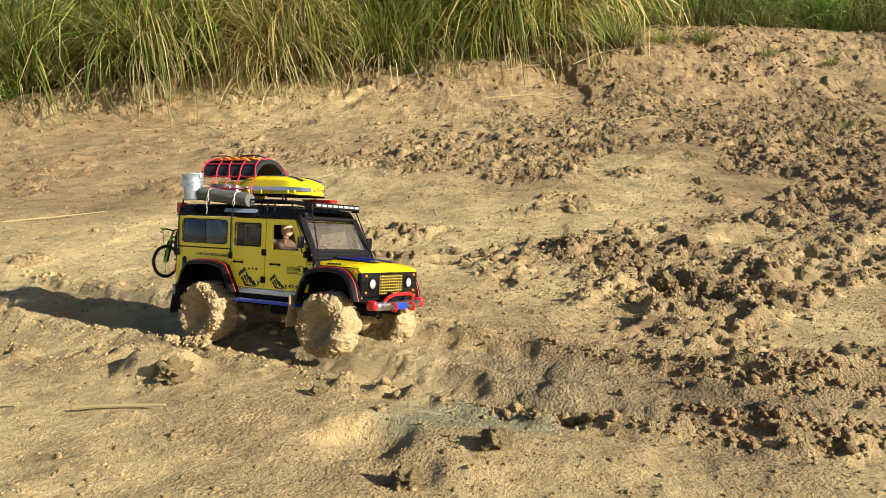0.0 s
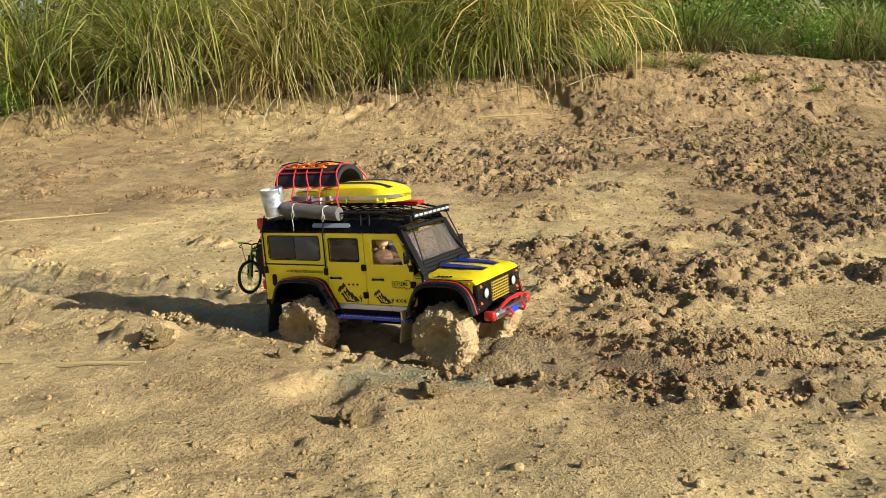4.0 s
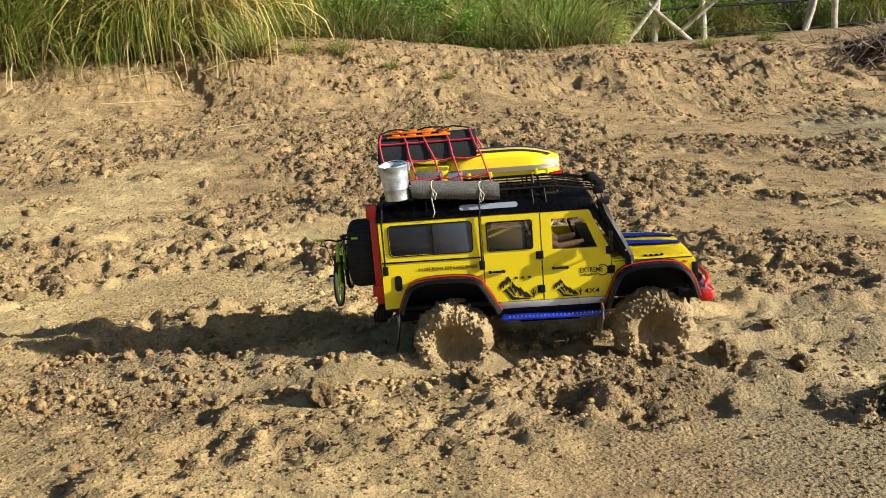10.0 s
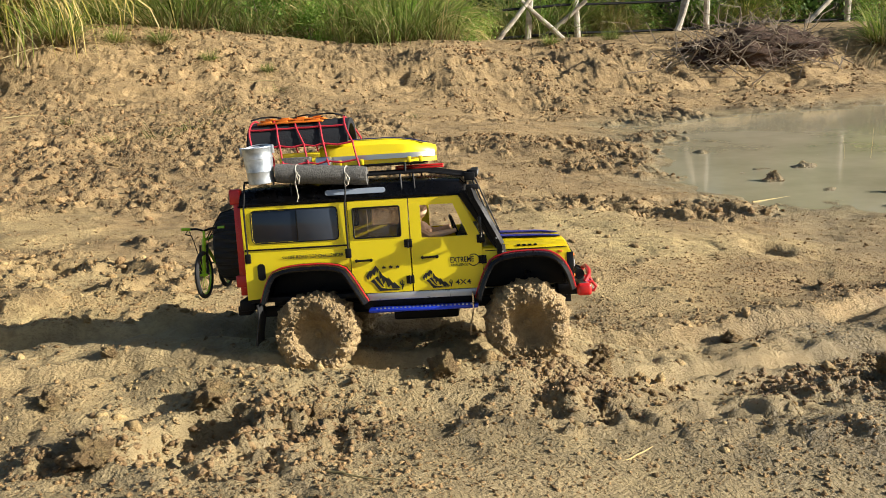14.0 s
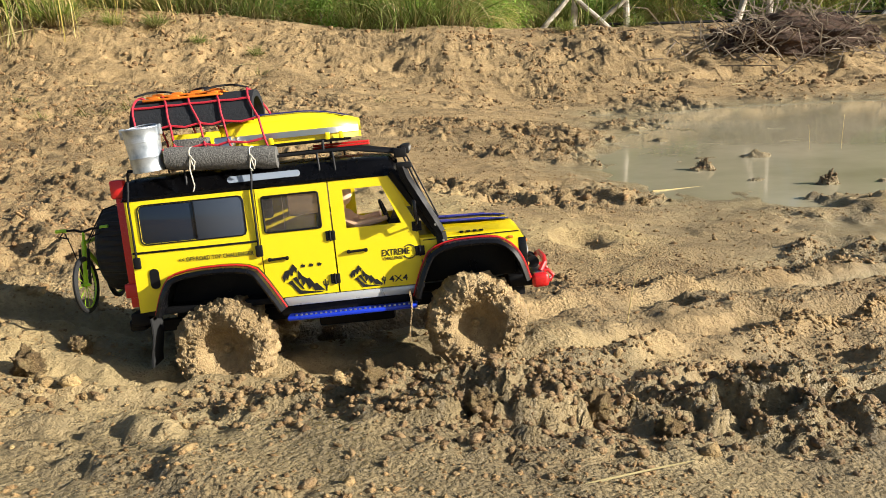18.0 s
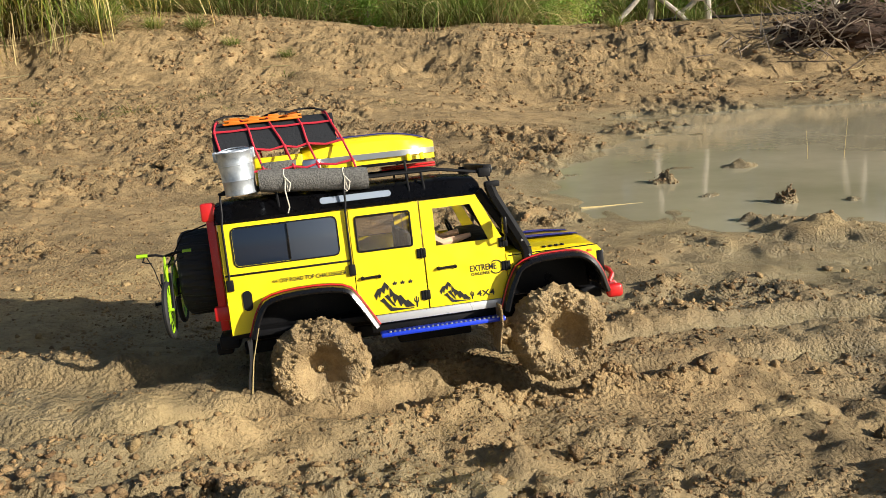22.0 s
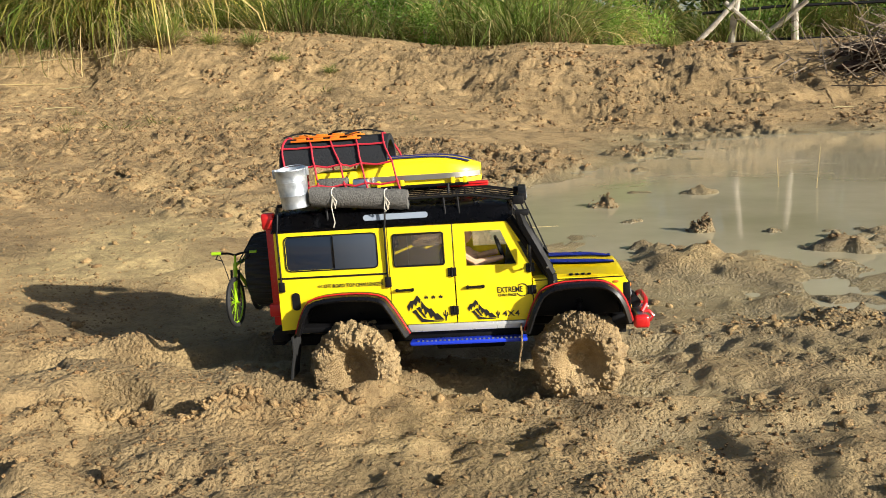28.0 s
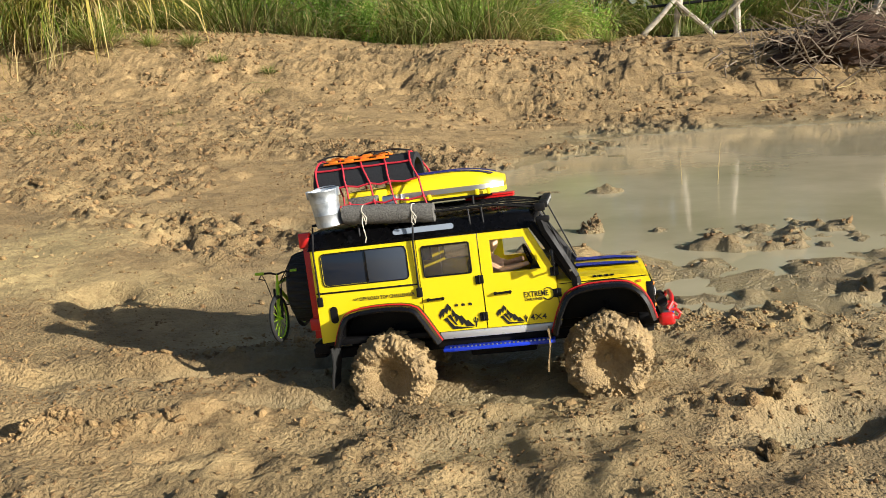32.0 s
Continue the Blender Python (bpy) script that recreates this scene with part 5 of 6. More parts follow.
for k in range(8):
    boxed("lens", (0.0975, 0.0988, -0.0695 + k * 0.0178, -0.0555 + k * 0.0178, 0.2285, 0.2335), LAMP_GLASS, bar, "", 0.0006)
boxed("rack_clamp", (0.078, 0.094, -0.079, -0.07, 0.221, 0.233), BLACK, rack, "", 0.0015)
boxed("rack_clamp", (0.078, 0.094, 0.07, 0.079, 0.221, 0.233), BLACK, rack, "", 0.0015)

# bucket
bm = bmesh.new()
lathe(bm, [(0.0, 0.002), (0.0188, 0.0015), (0.0196, 0.0), (0.02, 0.002), (0.0197, 0.003), (0.0206, 0.018), (0.021, 0.0186), (0.0207, 0.0194), (0.0218, 0.0375), (0.0223, 0.038), (0.022, 0.039), (0.0224, 0.0402), (0.0221, 0.0412), (0.0227, 0.053), (0.0237, 0.0542), (0.0236, 0.0556), (0.0227, 0.056), (0.022, 0.0548), (0.019, 0.005), (0.0, 0.0045)], 44)
bucket = finish("bucket", bm, ZINC, truck, "small galvanised metal bucket", m=pose(-0.233, -0.084, 0.236, 4, -3, 0))
tubed("bail", [(0.0235 * math.cos(a), 0.0235 * math.sin(a), 0.052 + 0.006 * math.sin(a)) for a in np.linspace(0.2, math.pi - 0.2, 12)], 0.0008, ZINC, bucket, "", 6)
for s in (-1, 1):
    boxed("ear", (s * 0.0235 - 0.0025, s * 0.0235 + 0.0025, -0.004, 0.004, 0.044, 0.057), ZINC, bucket, "", 0.001)
# rolled felt mat with cords
bm = bmesh.new()
ax, bx = Vector((-0.209, -0.084, 0.2495)), Vector((-0.070, -0.082, 0.2375))
n = 26
rings = []
for i in range(15):
    u = i / 14
    c = ax.lerp(bx, u)
    squeeze = 1 - 0.09 * math.exp(-((u - 0.24) / 0.03) ** 2) - 0.09 * math.exp(-((u - 0.78) / 0.03) ** 2)
    squeeze *= 0.94 if i in (0, 14) else 1.0
    rings.append([bm.verts.new(c + Vector((0, math.cos(2 * math.pi * k / n), math.sin(2 * math.pi * k / n))) * 0.0148 * squeeze * (1 + 0.05 * noise.noise(Vector((i * 0.5, k * 0.4, 3))))) for k in range(n)])
for a, b in zip(rings, rings[1:]):
    for k in range(n):
        bm.faces.new((a[k], a[(k + 1) % n], b[(k + 1) % n], b[k]))
bm.faces.new(rings[0][::-1])
bm.faces.new(rings[-1])
mat_roll = finish("rolled_mat", bm, FELT, truck, "rolled grey felt mat tied with cords")
for u, tail in ((0.24, 0.05), (0.78, 0.004)):
    c = ax.lerp(bx, u)
    bm = bmesh.new()
    tube(bm, [c + Vector((0.0015 * math.sin(2 * a), math.cos(a) * 0.0142, math.sin(a) * 0.0142)) for a in np.linspace(0, 2 * math.pi, 21)[:-1]], 0.0009, 5, True)
    tube(bm, [c + Vector((0, -0.0148, 0.004)), c + Vector((0.006, -0.0178, -0.004)), c + Vector((0.003, -0.0168, -0.014))], 0.0008, 5)
    tube(bm, [c + Vector((0, -0.0148, 0.002)), c + Vector((-0.002, -0.0168, -0.012)), c + Vector((0.001, -0.0165, -0.014 - tail * 0.4)), c + Vector((-0.002, -0.0145, -0.014 - tail * 0.55))], 0.0008, 5)
    finish("cord", bm, CORD, mat_roll, "thin pale cord")
# arched foam pad
bm = bmesh.new()
rows = []
for i in range(9):
    x = -0.265 + 0.162 * i / 8
    row = []
    for r in (0.0, 0.009):
        for k in range(13):
            a = radians(6 + 168 * k / 12)
            row.append((x + 0.0015 * noise.noise(Vector((i, k, r * 99))), 0.012 + (0.052 - r) * math.cos(a), 0.2845 + (0.0465 - r) * math.sin(a)))
    rows.append([bm.verts.new(p) for p in row])
for a, b in zip(rows, rows[1:]):
    for k in range(12):
        bm.faces.new((a[k], a[k + 1], b[k + 1], b[k]))
        bm.faces.new((a[13 + k + 1], a[13 + k], b[13 + k], b[13 + k + 1]))
    for k in (0, 12):
        bm.faces.new((a[k], a[13 + k], b[13 + k], b[k]))
for row in (rows[0], rows[-1]):
    for k in range(12):
        bm.faces.new((row[k], row[k + 1], row[13 + k + 1], row[13 + k]))
finish("foam_pad", bm, FOAM, truck, "black foam pad arched over the roof load")
for y, mat in ((-0.012, ORANGE), (0.006, ORANGE), (0.024, ORANGE)):
    bm = bmesh.new()
    zc = 0.2845 + 0.0465 * math.sqrt(max(0, 1 - ((y - 0.012) / 0.052) ** 2))
    box(bm, -0.25, -0.145, y - 0.0075, y + 0.0075, zc + 0.0005, zc + 0.0035, 0.001)
    for k in range(4):
        box(bm, -0.242 + 0.026 * k, -0.228 + 0.026 * k, y - 0.004, y + 0.004, zc + 0.003, zc + 0.006, 0.001)
    finish("traction_board", bm, mat, truck, "orange traction board")
# goods below the pad
boxed("crate", (-0.215, -0.15, -0.035, 0.05, 0.241, 0.279), YELLOW, truck, "yellow crate under the net", 0.003)
boxed("tool_case", (-0.205, -0.16, -0.064, -0.045, 0.2405, 0.272), FELT, truck, "grey case under the net", 0.002)
boxed("gas_stove", (-0.152, -0.128, -0.064, -0.044, 0.2405, 0.27), CHROME, truck, "small metal stove", 0.003)
# red cord net
bm = bmesh.new()
def over_pad(x, a):
    """On the pad's outside: a runs over the arch from one side to the other, in degrees."""
    return Vector((x, 0.012 - 0.0545 * math.cos(radians(a)), 0.2845 + 0.049 * math.sin(radians(a))))
crossings = []
for x in (-0.262, -0.231, -0.196, -0.161, -0.118):
    slant_by = 0.024 * (1 if x > -0.25 else 0.2)
    over = [over_pad(x + slant_by * abs(a - 90) / 90 + 0.002 * math.sin(a * 0.07 + x * 90), a) for a in range(8, 176, 12)]
    near, far = over[0] + Vector((0.009, -0.024, -0.028)), over[-1] + Vector((0.004, 0.016, -0.028))
    tube(bm, [near + Vector((0.006, 0.002, -0.022)), near, *over, far, far + Vector((0, 0, -0.02))], 0.0015, 6)
    crossings.append((near, over[0], over[3], over[-4]))
for k in range(4):
    pts = []
    for a, b in zip(crossings, crossings[1:]):
        sag = Vector((0, 0, -0.0035 if k < 2 else -0.0008))
        pts += [a[k], a[k].lerp(b[k], 0.5) + sag]
    tube(bm, pts + [crossings[-1][k]], 0.0015, 6)
    for c in crossings:
        bmesh.ops.create_icosphere(bm, subdivisions=1, radius=0.0026, matrix=Matrix.Translation(c[k]))
finish("cargo_net", bm, RED_CORD, truck, "red elastic cargo net")
bm = bmesh.new()
for x, y, way in ((-0.235, 0.0, 1), (-0.175, 0.012, -1), (-0.14, -0.006, 1)):
    tube(bm, [(x - 0.026, y - 0.014 * way, 0.3345), (x - 0.012, y - 0.004 * way, 0.3385), (x, y + 0.004 * way, 0.3395), (x + 0.014, y - 0.003 * way, 0.338), (x + 0.028, y + 0.012 * way, 0.334)], 0.0014, 6)
finish("black_lashing", bm, BLACK, truck, "black elastic cord over the traction boards")
# roof box
bm = bmesh.new()
def hull(x):
    u = (x + 0.153) / 0.185
    w = 0.047 * (1 - 0.55 * max(0, (u - 0.72) / 0.28) ** 2.2) * (1 - 0.2 * max(0, (0.1 - u) / 0.1) ** 2)
    h = 0.030 * (1 - 0.5 * max(0, (u - 0.55) / 0.45) ** 2) * (0.75 + 0.25 * min(1, u / 0.2))
    return w, h
def hull_rows(bm, grow, lo, hi, steps=19):
    out = []
    for i in range(steps):
        x = -0.153 + 0.185 * i / (steps - 1)
        w, h = hull(x)
        out.append([bm.verts.new((x, 0.012 + (w + grow) * cy, 0.2625 + z if lo is None else 0.2625 + lo + (hi - lo) * z)) for cy, z in ([(-1, 0.0), (-1.0, h * 0.3), (-0.93, h * 0.72), (-0.72, h * 0.96), (-0.3, h * 1.04), (0.3, h * 1.04), (0.72, h * 0.96), (0.93, h * 0.72), (1.0, h * 0.3), (1, 0.0)] if lo is None else [(-1, 0), (-1, 1), (1, 1), (1, 0)])])
    for a, b in zip(out, out[1:]):
        for k in range(len(a)):
            bm.faces.new((a[k], a[(k + 1) % len(a)], b[(k + 1) % len(b)], b[k]))
    bm.faces.new(out[0][::-1])
    bm.faces.new(out[-1])
hull_rows(bm, 0, None, None)
roof_box = finish("roof_box", bm, YELLOW, truck, "yellow streamlined roof box with a bright rim")
bm = bmesh.new()
hull_rows(bm, 0.0026, -0.0015, 0.0062)
finish("rim", bm, CHROME, roof_box, "bright metal rim")
bm = bmesh.new()
hull_rows(bm, -0.002, -0.009, -0.001)
finish("lower_shell", bm, YELLOW, roof_box)
bm = bmesh.new()
for y0 in (-0.016, 0.04):
    rows = []
    for i in range(14):
        x = -0.138 + 0.155 * i / 13
        z = 0.2625 + hull(x)[1] * 1.04 + 0.0006
        rows.append([bm.verts.new((x, y0 - 0.004, z - 0.001)), bm.verts.new((x, y0 + 0.004, z - 0.001)), bm.verts.new((x, y0 + 0.004, z + 0.0006)), bm.verts.new((x, y0 - 0.004, z + 0.0006))])
    for a, b in zip(rows, rows[1:]):
        for k in range(4):
            bm.faces.new((a[k], a[(k + 1) % 4], b[(k + 1) % 4], b[k]))
    bm.faces.new(rows[0][::-1])
    bm.faces.new(rows[-1])
finish("stripe", bm, NAVY, roof_box, "dark blue stripe")
for x in (-0.118, -0.083, -0.008, 0.01):
    boxed("latch", (x - 0.003, x + 0.003, -0.0385, -0.0345, 0.253, 0.2625), YELLOW, roof_box, "yellow latch", 0.001)
bm = bmesh.new()
for x in (-0.1, -0.015):
    tube(bm, [(x, -0.045, 0.2395), (x, -0.04, 0.2515), (x, 0.06, 0.2515), (x, 0.065, 0.2395)], 0.002, 6)
for y in (-0.036, 0.055):
    tube(bm, [(-0.145, y, 0.252), (0.015, y, 0.252)], 0.0022, 6)
finish("box_carrier", bm, BLACK, truck, "black carrier bars under the roof box")
for k in range(2):
    boxed("fuel_plank", (-0.04, 0.04, 0.045, 0.072, 0.2402 + k * 0.0036, 0.2432 + k * 0.0036), RED, truck, "red board strapped to the rack", 0.001)

# ---- rear: jack, spare wheel, bicycle ----
bm = bmesh.new()
box(bm, -0.2825, -0.2715, -0.081, -0.07, 0.062, 0.216, 0.0012)
for k in range(13):
    tube(bm, [(-0.2788, -0.0815, 0.076 + 0.0105 * k), (-0.2788, -0.0705, 0.076 + 0.0105 * k)], 0.002, 6)
jack = finish("lift_jack", bm, RED, truck, "red high-lift jack upright on the rear wall")
boxed("jack_head", (-0.2875, -0.2695, -0.084, -0.067, 0.205, 0.229), RED, jack, "", 0.003)
boxed("jack_runner", (-0.288, -0.269, -0.083, -0.069, 0.075, 0.094), RED, jack, "", 0.002)


def tread_wheel(bm, R, width, m, lugs=26):
    rows = []
    n = lugs * 4
    prof = [(0.55, -0.42), (0.62, -0.5), (0.86, -0.5), (0.96, -0.42), (1.0, -0.25), (1.0, 0.25), (0.96, 0.42), (0.86, 0.5), (0.62, 0.5), (0.55, 0.42)]
    for k in range(n):
        a = 2 * math.pi * k / n
        lug = 1.0 if k % 4 in (0, 1) else 0.955
        row = []
        for i, (r, z) in enumerate(prof):
            f = lug if 3 <= i <= 6 else 1
            f = (1.0 if (k + 2) % 4 in (0, 1) else 0.955) if i in (5, 6) else f
            row.append(bm.verts.new(m @ Vector((r * f * R * math.cos(a), r * f * R * math.sin(a), z * width))))
        rows.append(row)
    for i in range(n):
        a, b = rows[i], rows[(i + 1) % n]
        for k in range(len(prof)):
            bm.faces.new((a[k], a[(k + 1) % len(prof)], b[(k + 1) % len(prof)], b[k]))


bm = bmesh.new()
tread_wheel(bm, 0.0585, 0.052, pose(-0.305, 0.002, 0.134, 0, 90))
spare = finish("spare_wheel", bm, RUBBER, truck, "black knobbly spare tyre on the rear wall", flat=True)
bm = bmesh.new()
lathe(bm, [(0.0, -0.012), (0.01, -0.012), (0.026, -0.006), (0.031, -0.019), (0.033, -0.019), (0.033, 0.015), (0.0, 0.015)], 24, pose(-0.3, 0.002, 0.134, 0, 90))
finish("rim", bm, BLACK, spare)

bike = new("bicycle")
bike.parent = truck
tagged(bike, "small lime-green bicycle hung on the spare wheel")
BX = -0.347
for y in (-0.056, 0.058):
    bm = bmesh.new()
    tube(bm, [(BX, y + 0.0345 * math.cos(a), 0.095 + 0.0345 * math.sin(a)) for a in np.linspace(0, 2 * math.pi, 37)[:-1]], 0.0036, 8, True)
    w = finish("bicycle_wheel", bm, RUBBER, bike, "thin black bicycle tyre")
    bm = bmesh.new()
    tube(bm, [(BX, y + 0.0312 * math.cos(a), 0.095 + 0.0312 * math.sin(a)) for a in np.linspace(0, 2 * math.pi, 37)[:-1]], 0.0014, 6, True)
    for k in range(12):
        a = math.pi * k / 6
        tube(bm, [(BX, y, 0.095), (BX, y + 0.031 * math.cos(a), 0.095 + 0.031 * math.sin(a))], 0.0005, 4)
    tube(bm, [(BX - 0.006, y, 0.095), (BX + 0.006, y, 0.095)], 0.0025, 8)
    finish("spokes", bm, LIME, w, "lime-green rim and spokes")
bm = bmesh.new()
for a, b in (((-0.056, 0.095), (-0.042, 0.152)), ((-0.042, 0.150), (0.022, 0.150)), ((-0.044, 0.145), (0.008, 0.106)), ((0.008, 0.106), (0.024, 0.158)), ((0.008, 0.106), (0.058, 0.095)), ((0.058, 0.095), (0.022, 0.148))):
    tube(bm, [(BX, a[0], a[1]), (BX, b[0], b[1])], 0.003, 7)
tube(bm, [(BX, -0.042, 0.15), (BX, -0.039, 0.164)], 0.002, 6)
finish("frame", bm, LIME, bike)
bm = bmesh.new()
tube(bm, [(BX - 0.022, -0.043, 0.168), (BX - 0.01, -0.041, 0.1675), (BX, -0.039, 0.164), (BX + 0.012, -0.041, 0.1675), (BX + 0.026, -0.043, 0.168)], 0.0018, 6)
for d in (-1, 1):
    tube(bm, [(BX + 0.024 * d, -0.043, 0.167), (BX + 0.026 * d, -0.052, 0.161), (BX + 0.014 * d, -0.054, 0.158)], 0.001, 5)
    tube(bm, [(BX + 0.02 * d, -0.05, 0.166), (BX + 0.012 * d, -0.056, 0.15), (BX + 0.004 * d, -0.055, 0.115)], 0.0007, 5)
finish("handlebar", bm, BLACK, bike, "black handlebar with brake levers and cables")
tubed("grip", [(BX - 0.034, -0.044, 0.1685), (BX - 0.02, -0.043, 0.168)], 0.0026, LIME, bike, "lime-green handlebar grip", 7)
tubed("grip", [(BX + 0.025, -0.043, 0.168), (BX + 0.036, -0.044, 0.1685)], 0.0026, LIME, bike, "lime-green handlebar grip", 7)
bm = bmesh.new()
for d in (-1, 1):
    tube(bm, [(BX + 0.0055 * d, -0.056, 0.095), (BX + 0.0055 * d, -0.045, 0.142)], 0.0021, 6)
finish("fork", bm, BLACK, bike, "black fork")
boxed("saddle", (BX - 0.004, BX + 0.004, 0.012, 0.036, 0.158, 0.162), RUBBER, bike, "black saddle", 0.0015)
bm = bmesh.new()
tube(bm, [(BX - 0.011, 0.008, 0.106), (BX + 0.009, 0.008, 0.106)], 0.0014, 6)
tube(bm, [(BX - 0.011, 0.008, 0.106), (BX - 0.011, -0.006, 0.098)], 0.0013, 6)
box(bm, BX - 0.026, BX - 0.011, -0.010, -0.003, 0.0955, 0.0995, 0.001)
tube(bm, [(BX + 0.009, 0.008, 0.106), (BX + 0.009, 0.021, 0.113)], 0.0013, 6)
finish("crank", bm, BLACK, bike)
tubed("bungee", [(BX + 0.003, -0.035, 0.152), (-0.32, -0.03, 0.19), (-0.285, -0.03, 0.2)], 0.001, BLACK, bike)

# ---- wheels, thick with mud ----
def muddy_wheel(seed):
    """A tyre under a crust of clods, its hub a mud-filled hollow. The axis is y; the outer face looks to -y."""
    bm = bmesh.new()
    prof = [(0.003, -0.003), (0.008, -0.0035), (0.015, -0.007), (0.0225, -0.0145), (0.0285, -0.0235), (0.036, -0.0295), (0.042, -0.0315), (0.048, -0.0315), (0.0535, -0.0295), (0.0575, -0.0255), (0.0598, -0.019), (0.0605, -0.011), (0.061, -0.003), (0.061, 0.006), (0.0605, 0.014), (0.059, 0.021), (0.055, 0.027), (0.048, 0.029), (0.038, 0.028), (0.028, 0.02), (0.012, 0.016), (0.004, 0.016)]
    fine = []
    for (r0, y0), (r1, y1) in zip(prof, prof[1:]):
        fine += [(r0, y0), ((r0 + r1) / 2, (y0 + y1) / 2)]
    fine.append(prof[-1])
    n = 150
    rows = []
    for k in range(n):
        a = 2 * math.pi * k / n
        row = []
        for r, y in fine:
            p = Vector((r * math.cos(a), y, r * math.sin(a)))
            q = p * 1.0 + Vector((seed * 3.1, 0, seed))
            big = noise.noise(q * 30) * 0.0078 + noise.noise(q * 80) * 0.0046
            crust = abs(noise.noise(q * 150)) * 0.0058 + noise.noise(q * 330) * 0.002
            lug = 0.0014 * (1 if math.sin(14 * a + (2.2 if y > 0 else 0)) > 0.1 else -0.6) * min(1, max(0, (r - 0.04) / 0.012))
            deep = min(1, max(0, (r - 0.012) / 0.02))
            out = big * (0.5 + 0.5 * deep) + crust * deep + lug
            way = Vector((math.cos(a) * deep, -1 if y < 0 else 1, math.sin(a) * deep))
            if r > 0.055:
                way.y *= 0.3
            else:
                way.x, way.z = way.x * 0.3, way.z * 0.3
            row.append(bm.verts.new(p + way * out))
        rows.append(row)
    for i in range(n):
        a, b = rows[i], rows[(i + 1) % n]
        for k in range(len(fine) - 1):
            bm.faces.new((a[k], a[k + 1], b[k + 1], b[k]))
    bm.faces.new([r[0] for r in rows])
    bm.faces.new([r[-1] for r in rows])
    return bm


WHEELS = []
for n, (x, y) in enumerate([(x, y) for x in (-0.162, 0.162) for y in (-0.096, 0.096)]):
    w = finish("wheel", muddy_wheel(n + 1), CAKED, truck, "tyre thickly caked in wet clay")
    for f in w.data.polygons:
        f.use_smooth = True
    # crumbs stuck to tread and shoulder
    rs = np.random.RandomState(n + 40)
    base, faces = ico(1)
    count = 420
    a, yy = rs.uniform(0, 2 * np.pi, count), rs.uniform(-0.031, 0.026, count)
    on_face = rs.rand(count) < 0.35
    rr = np.where(on_face, rs.uniform(0.034, 0.057, count), np.where(np.abs(yy) < 0.02, 0.0615, 0.0575))
    yy = np.where(on_face, -0.0315, yy)
    size = 0.0009 + 0.0034 * rs.rand(count) ** 2.4
    pts = base[None] * (1 + rs.uniform(-0.3, 0.3, (count, len(base), 1))) * size[:, None, None] + np.stack([rr * np.cos(a), yy, rr * np.sin(a)], -1)[:, None]
    crumbs = new("mud_crust", triangles("mud_crust", pts.reshape(-1, 3), (faces[None] + (np.arange(count) * len(base))[:, None, None]).reshape(-1, 3), CAKED))
    crumbs.parent = w
    tagged(crumbs, "crumbs of clay stuck to the tyre", kind="stuff")
    bm = bmesh.new()
    lathe(bm, [(0.0, 0.0085), (0.004, 0.008), (0.0062, 0.005), (0.007, 0.0), (0.0, 0.0)], 14, pose(0, 0, 0, 90))
    finish("hub", bm, CAKED, w, "muddy hub")
    WHEELS.append((w, x, y))

# ---- plants on the bank ----
def leafy(name, stops, rough=0.6, through=0.35):
    """Leaf material whose colour changes from blade to blade, with light shining through."""
    m = material(name, stops[0][1], rough, 0.0, 0.25)
    b = m.node_tree.nodes["Principled BSDF"]
    geo = m.node_tree.nodes.new("ShaderNodeNewGeometry")
    c = ramp(m, geo, "Random Per Island", stops)
    # blades wither brown towards the root, darkened further as painted shade within the tuft
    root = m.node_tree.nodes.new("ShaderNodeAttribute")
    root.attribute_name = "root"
    withered_shaded = ramp(m, geo, "Random Per Island", [(0.0, (0.06, 0.042, 0.018)), (1.0, (0.24, 0.165, 0.075))])
    c = mixed(m, root, "Fac", c, 0, withered_shaded, 0)
    # some plants are duller than others
    own = m.node_tree.nodes.new("ShaderNodeObjectInfo")
    shade = ramp(m, own, "Random", [(0.0, (0.58, 0.62, 0.6)), (0.5, (0.95, 0.95, 0.9)), (1.0, (1.25, 1.2, 1.1))])
    c = mixed(m, None, 1.0, c, 2, shade, 0, "MULTIPLY")
    m.node_tree.links.new(c.outputs[2], b.inputs["Base Color"])
    t = m.node_tree.nodes.new("ShaderNodeBsdfTranslucent")
    m.node_tree.links.new(c.outputs[2], t.inputs["Color"])
    mix = m.node_tree.nodes.new("ShaderNodeMixShader")
    mix.inputs[0].default_value = through
    wire(m, b, 0, mix, 1)
    wire(m, t, 0, mix, 2)
    wire(m, mix, 0, m.node_tree.nodes["Material Output"], "Surface")
    return m


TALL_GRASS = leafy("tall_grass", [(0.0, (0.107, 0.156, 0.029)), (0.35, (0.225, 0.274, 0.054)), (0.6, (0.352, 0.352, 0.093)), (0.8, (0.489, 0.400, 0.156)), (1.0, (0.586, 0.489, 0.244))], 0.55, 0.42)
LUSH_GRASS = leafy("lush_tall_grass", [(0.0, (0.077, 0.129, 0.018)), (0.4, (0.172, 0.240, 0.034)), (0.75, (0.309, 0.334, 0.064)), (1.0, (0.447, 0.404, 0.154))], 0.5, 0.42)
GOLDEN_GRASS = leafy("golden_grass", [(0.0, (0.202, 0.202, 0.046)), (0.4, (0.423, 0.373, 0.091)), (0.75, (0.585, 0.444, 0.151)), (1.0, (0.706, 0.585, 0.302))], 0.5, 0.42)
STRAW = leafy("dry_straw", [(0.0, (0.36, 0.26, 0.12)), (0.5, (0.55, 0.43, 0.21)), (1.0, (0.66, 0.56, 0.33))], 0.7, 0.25)
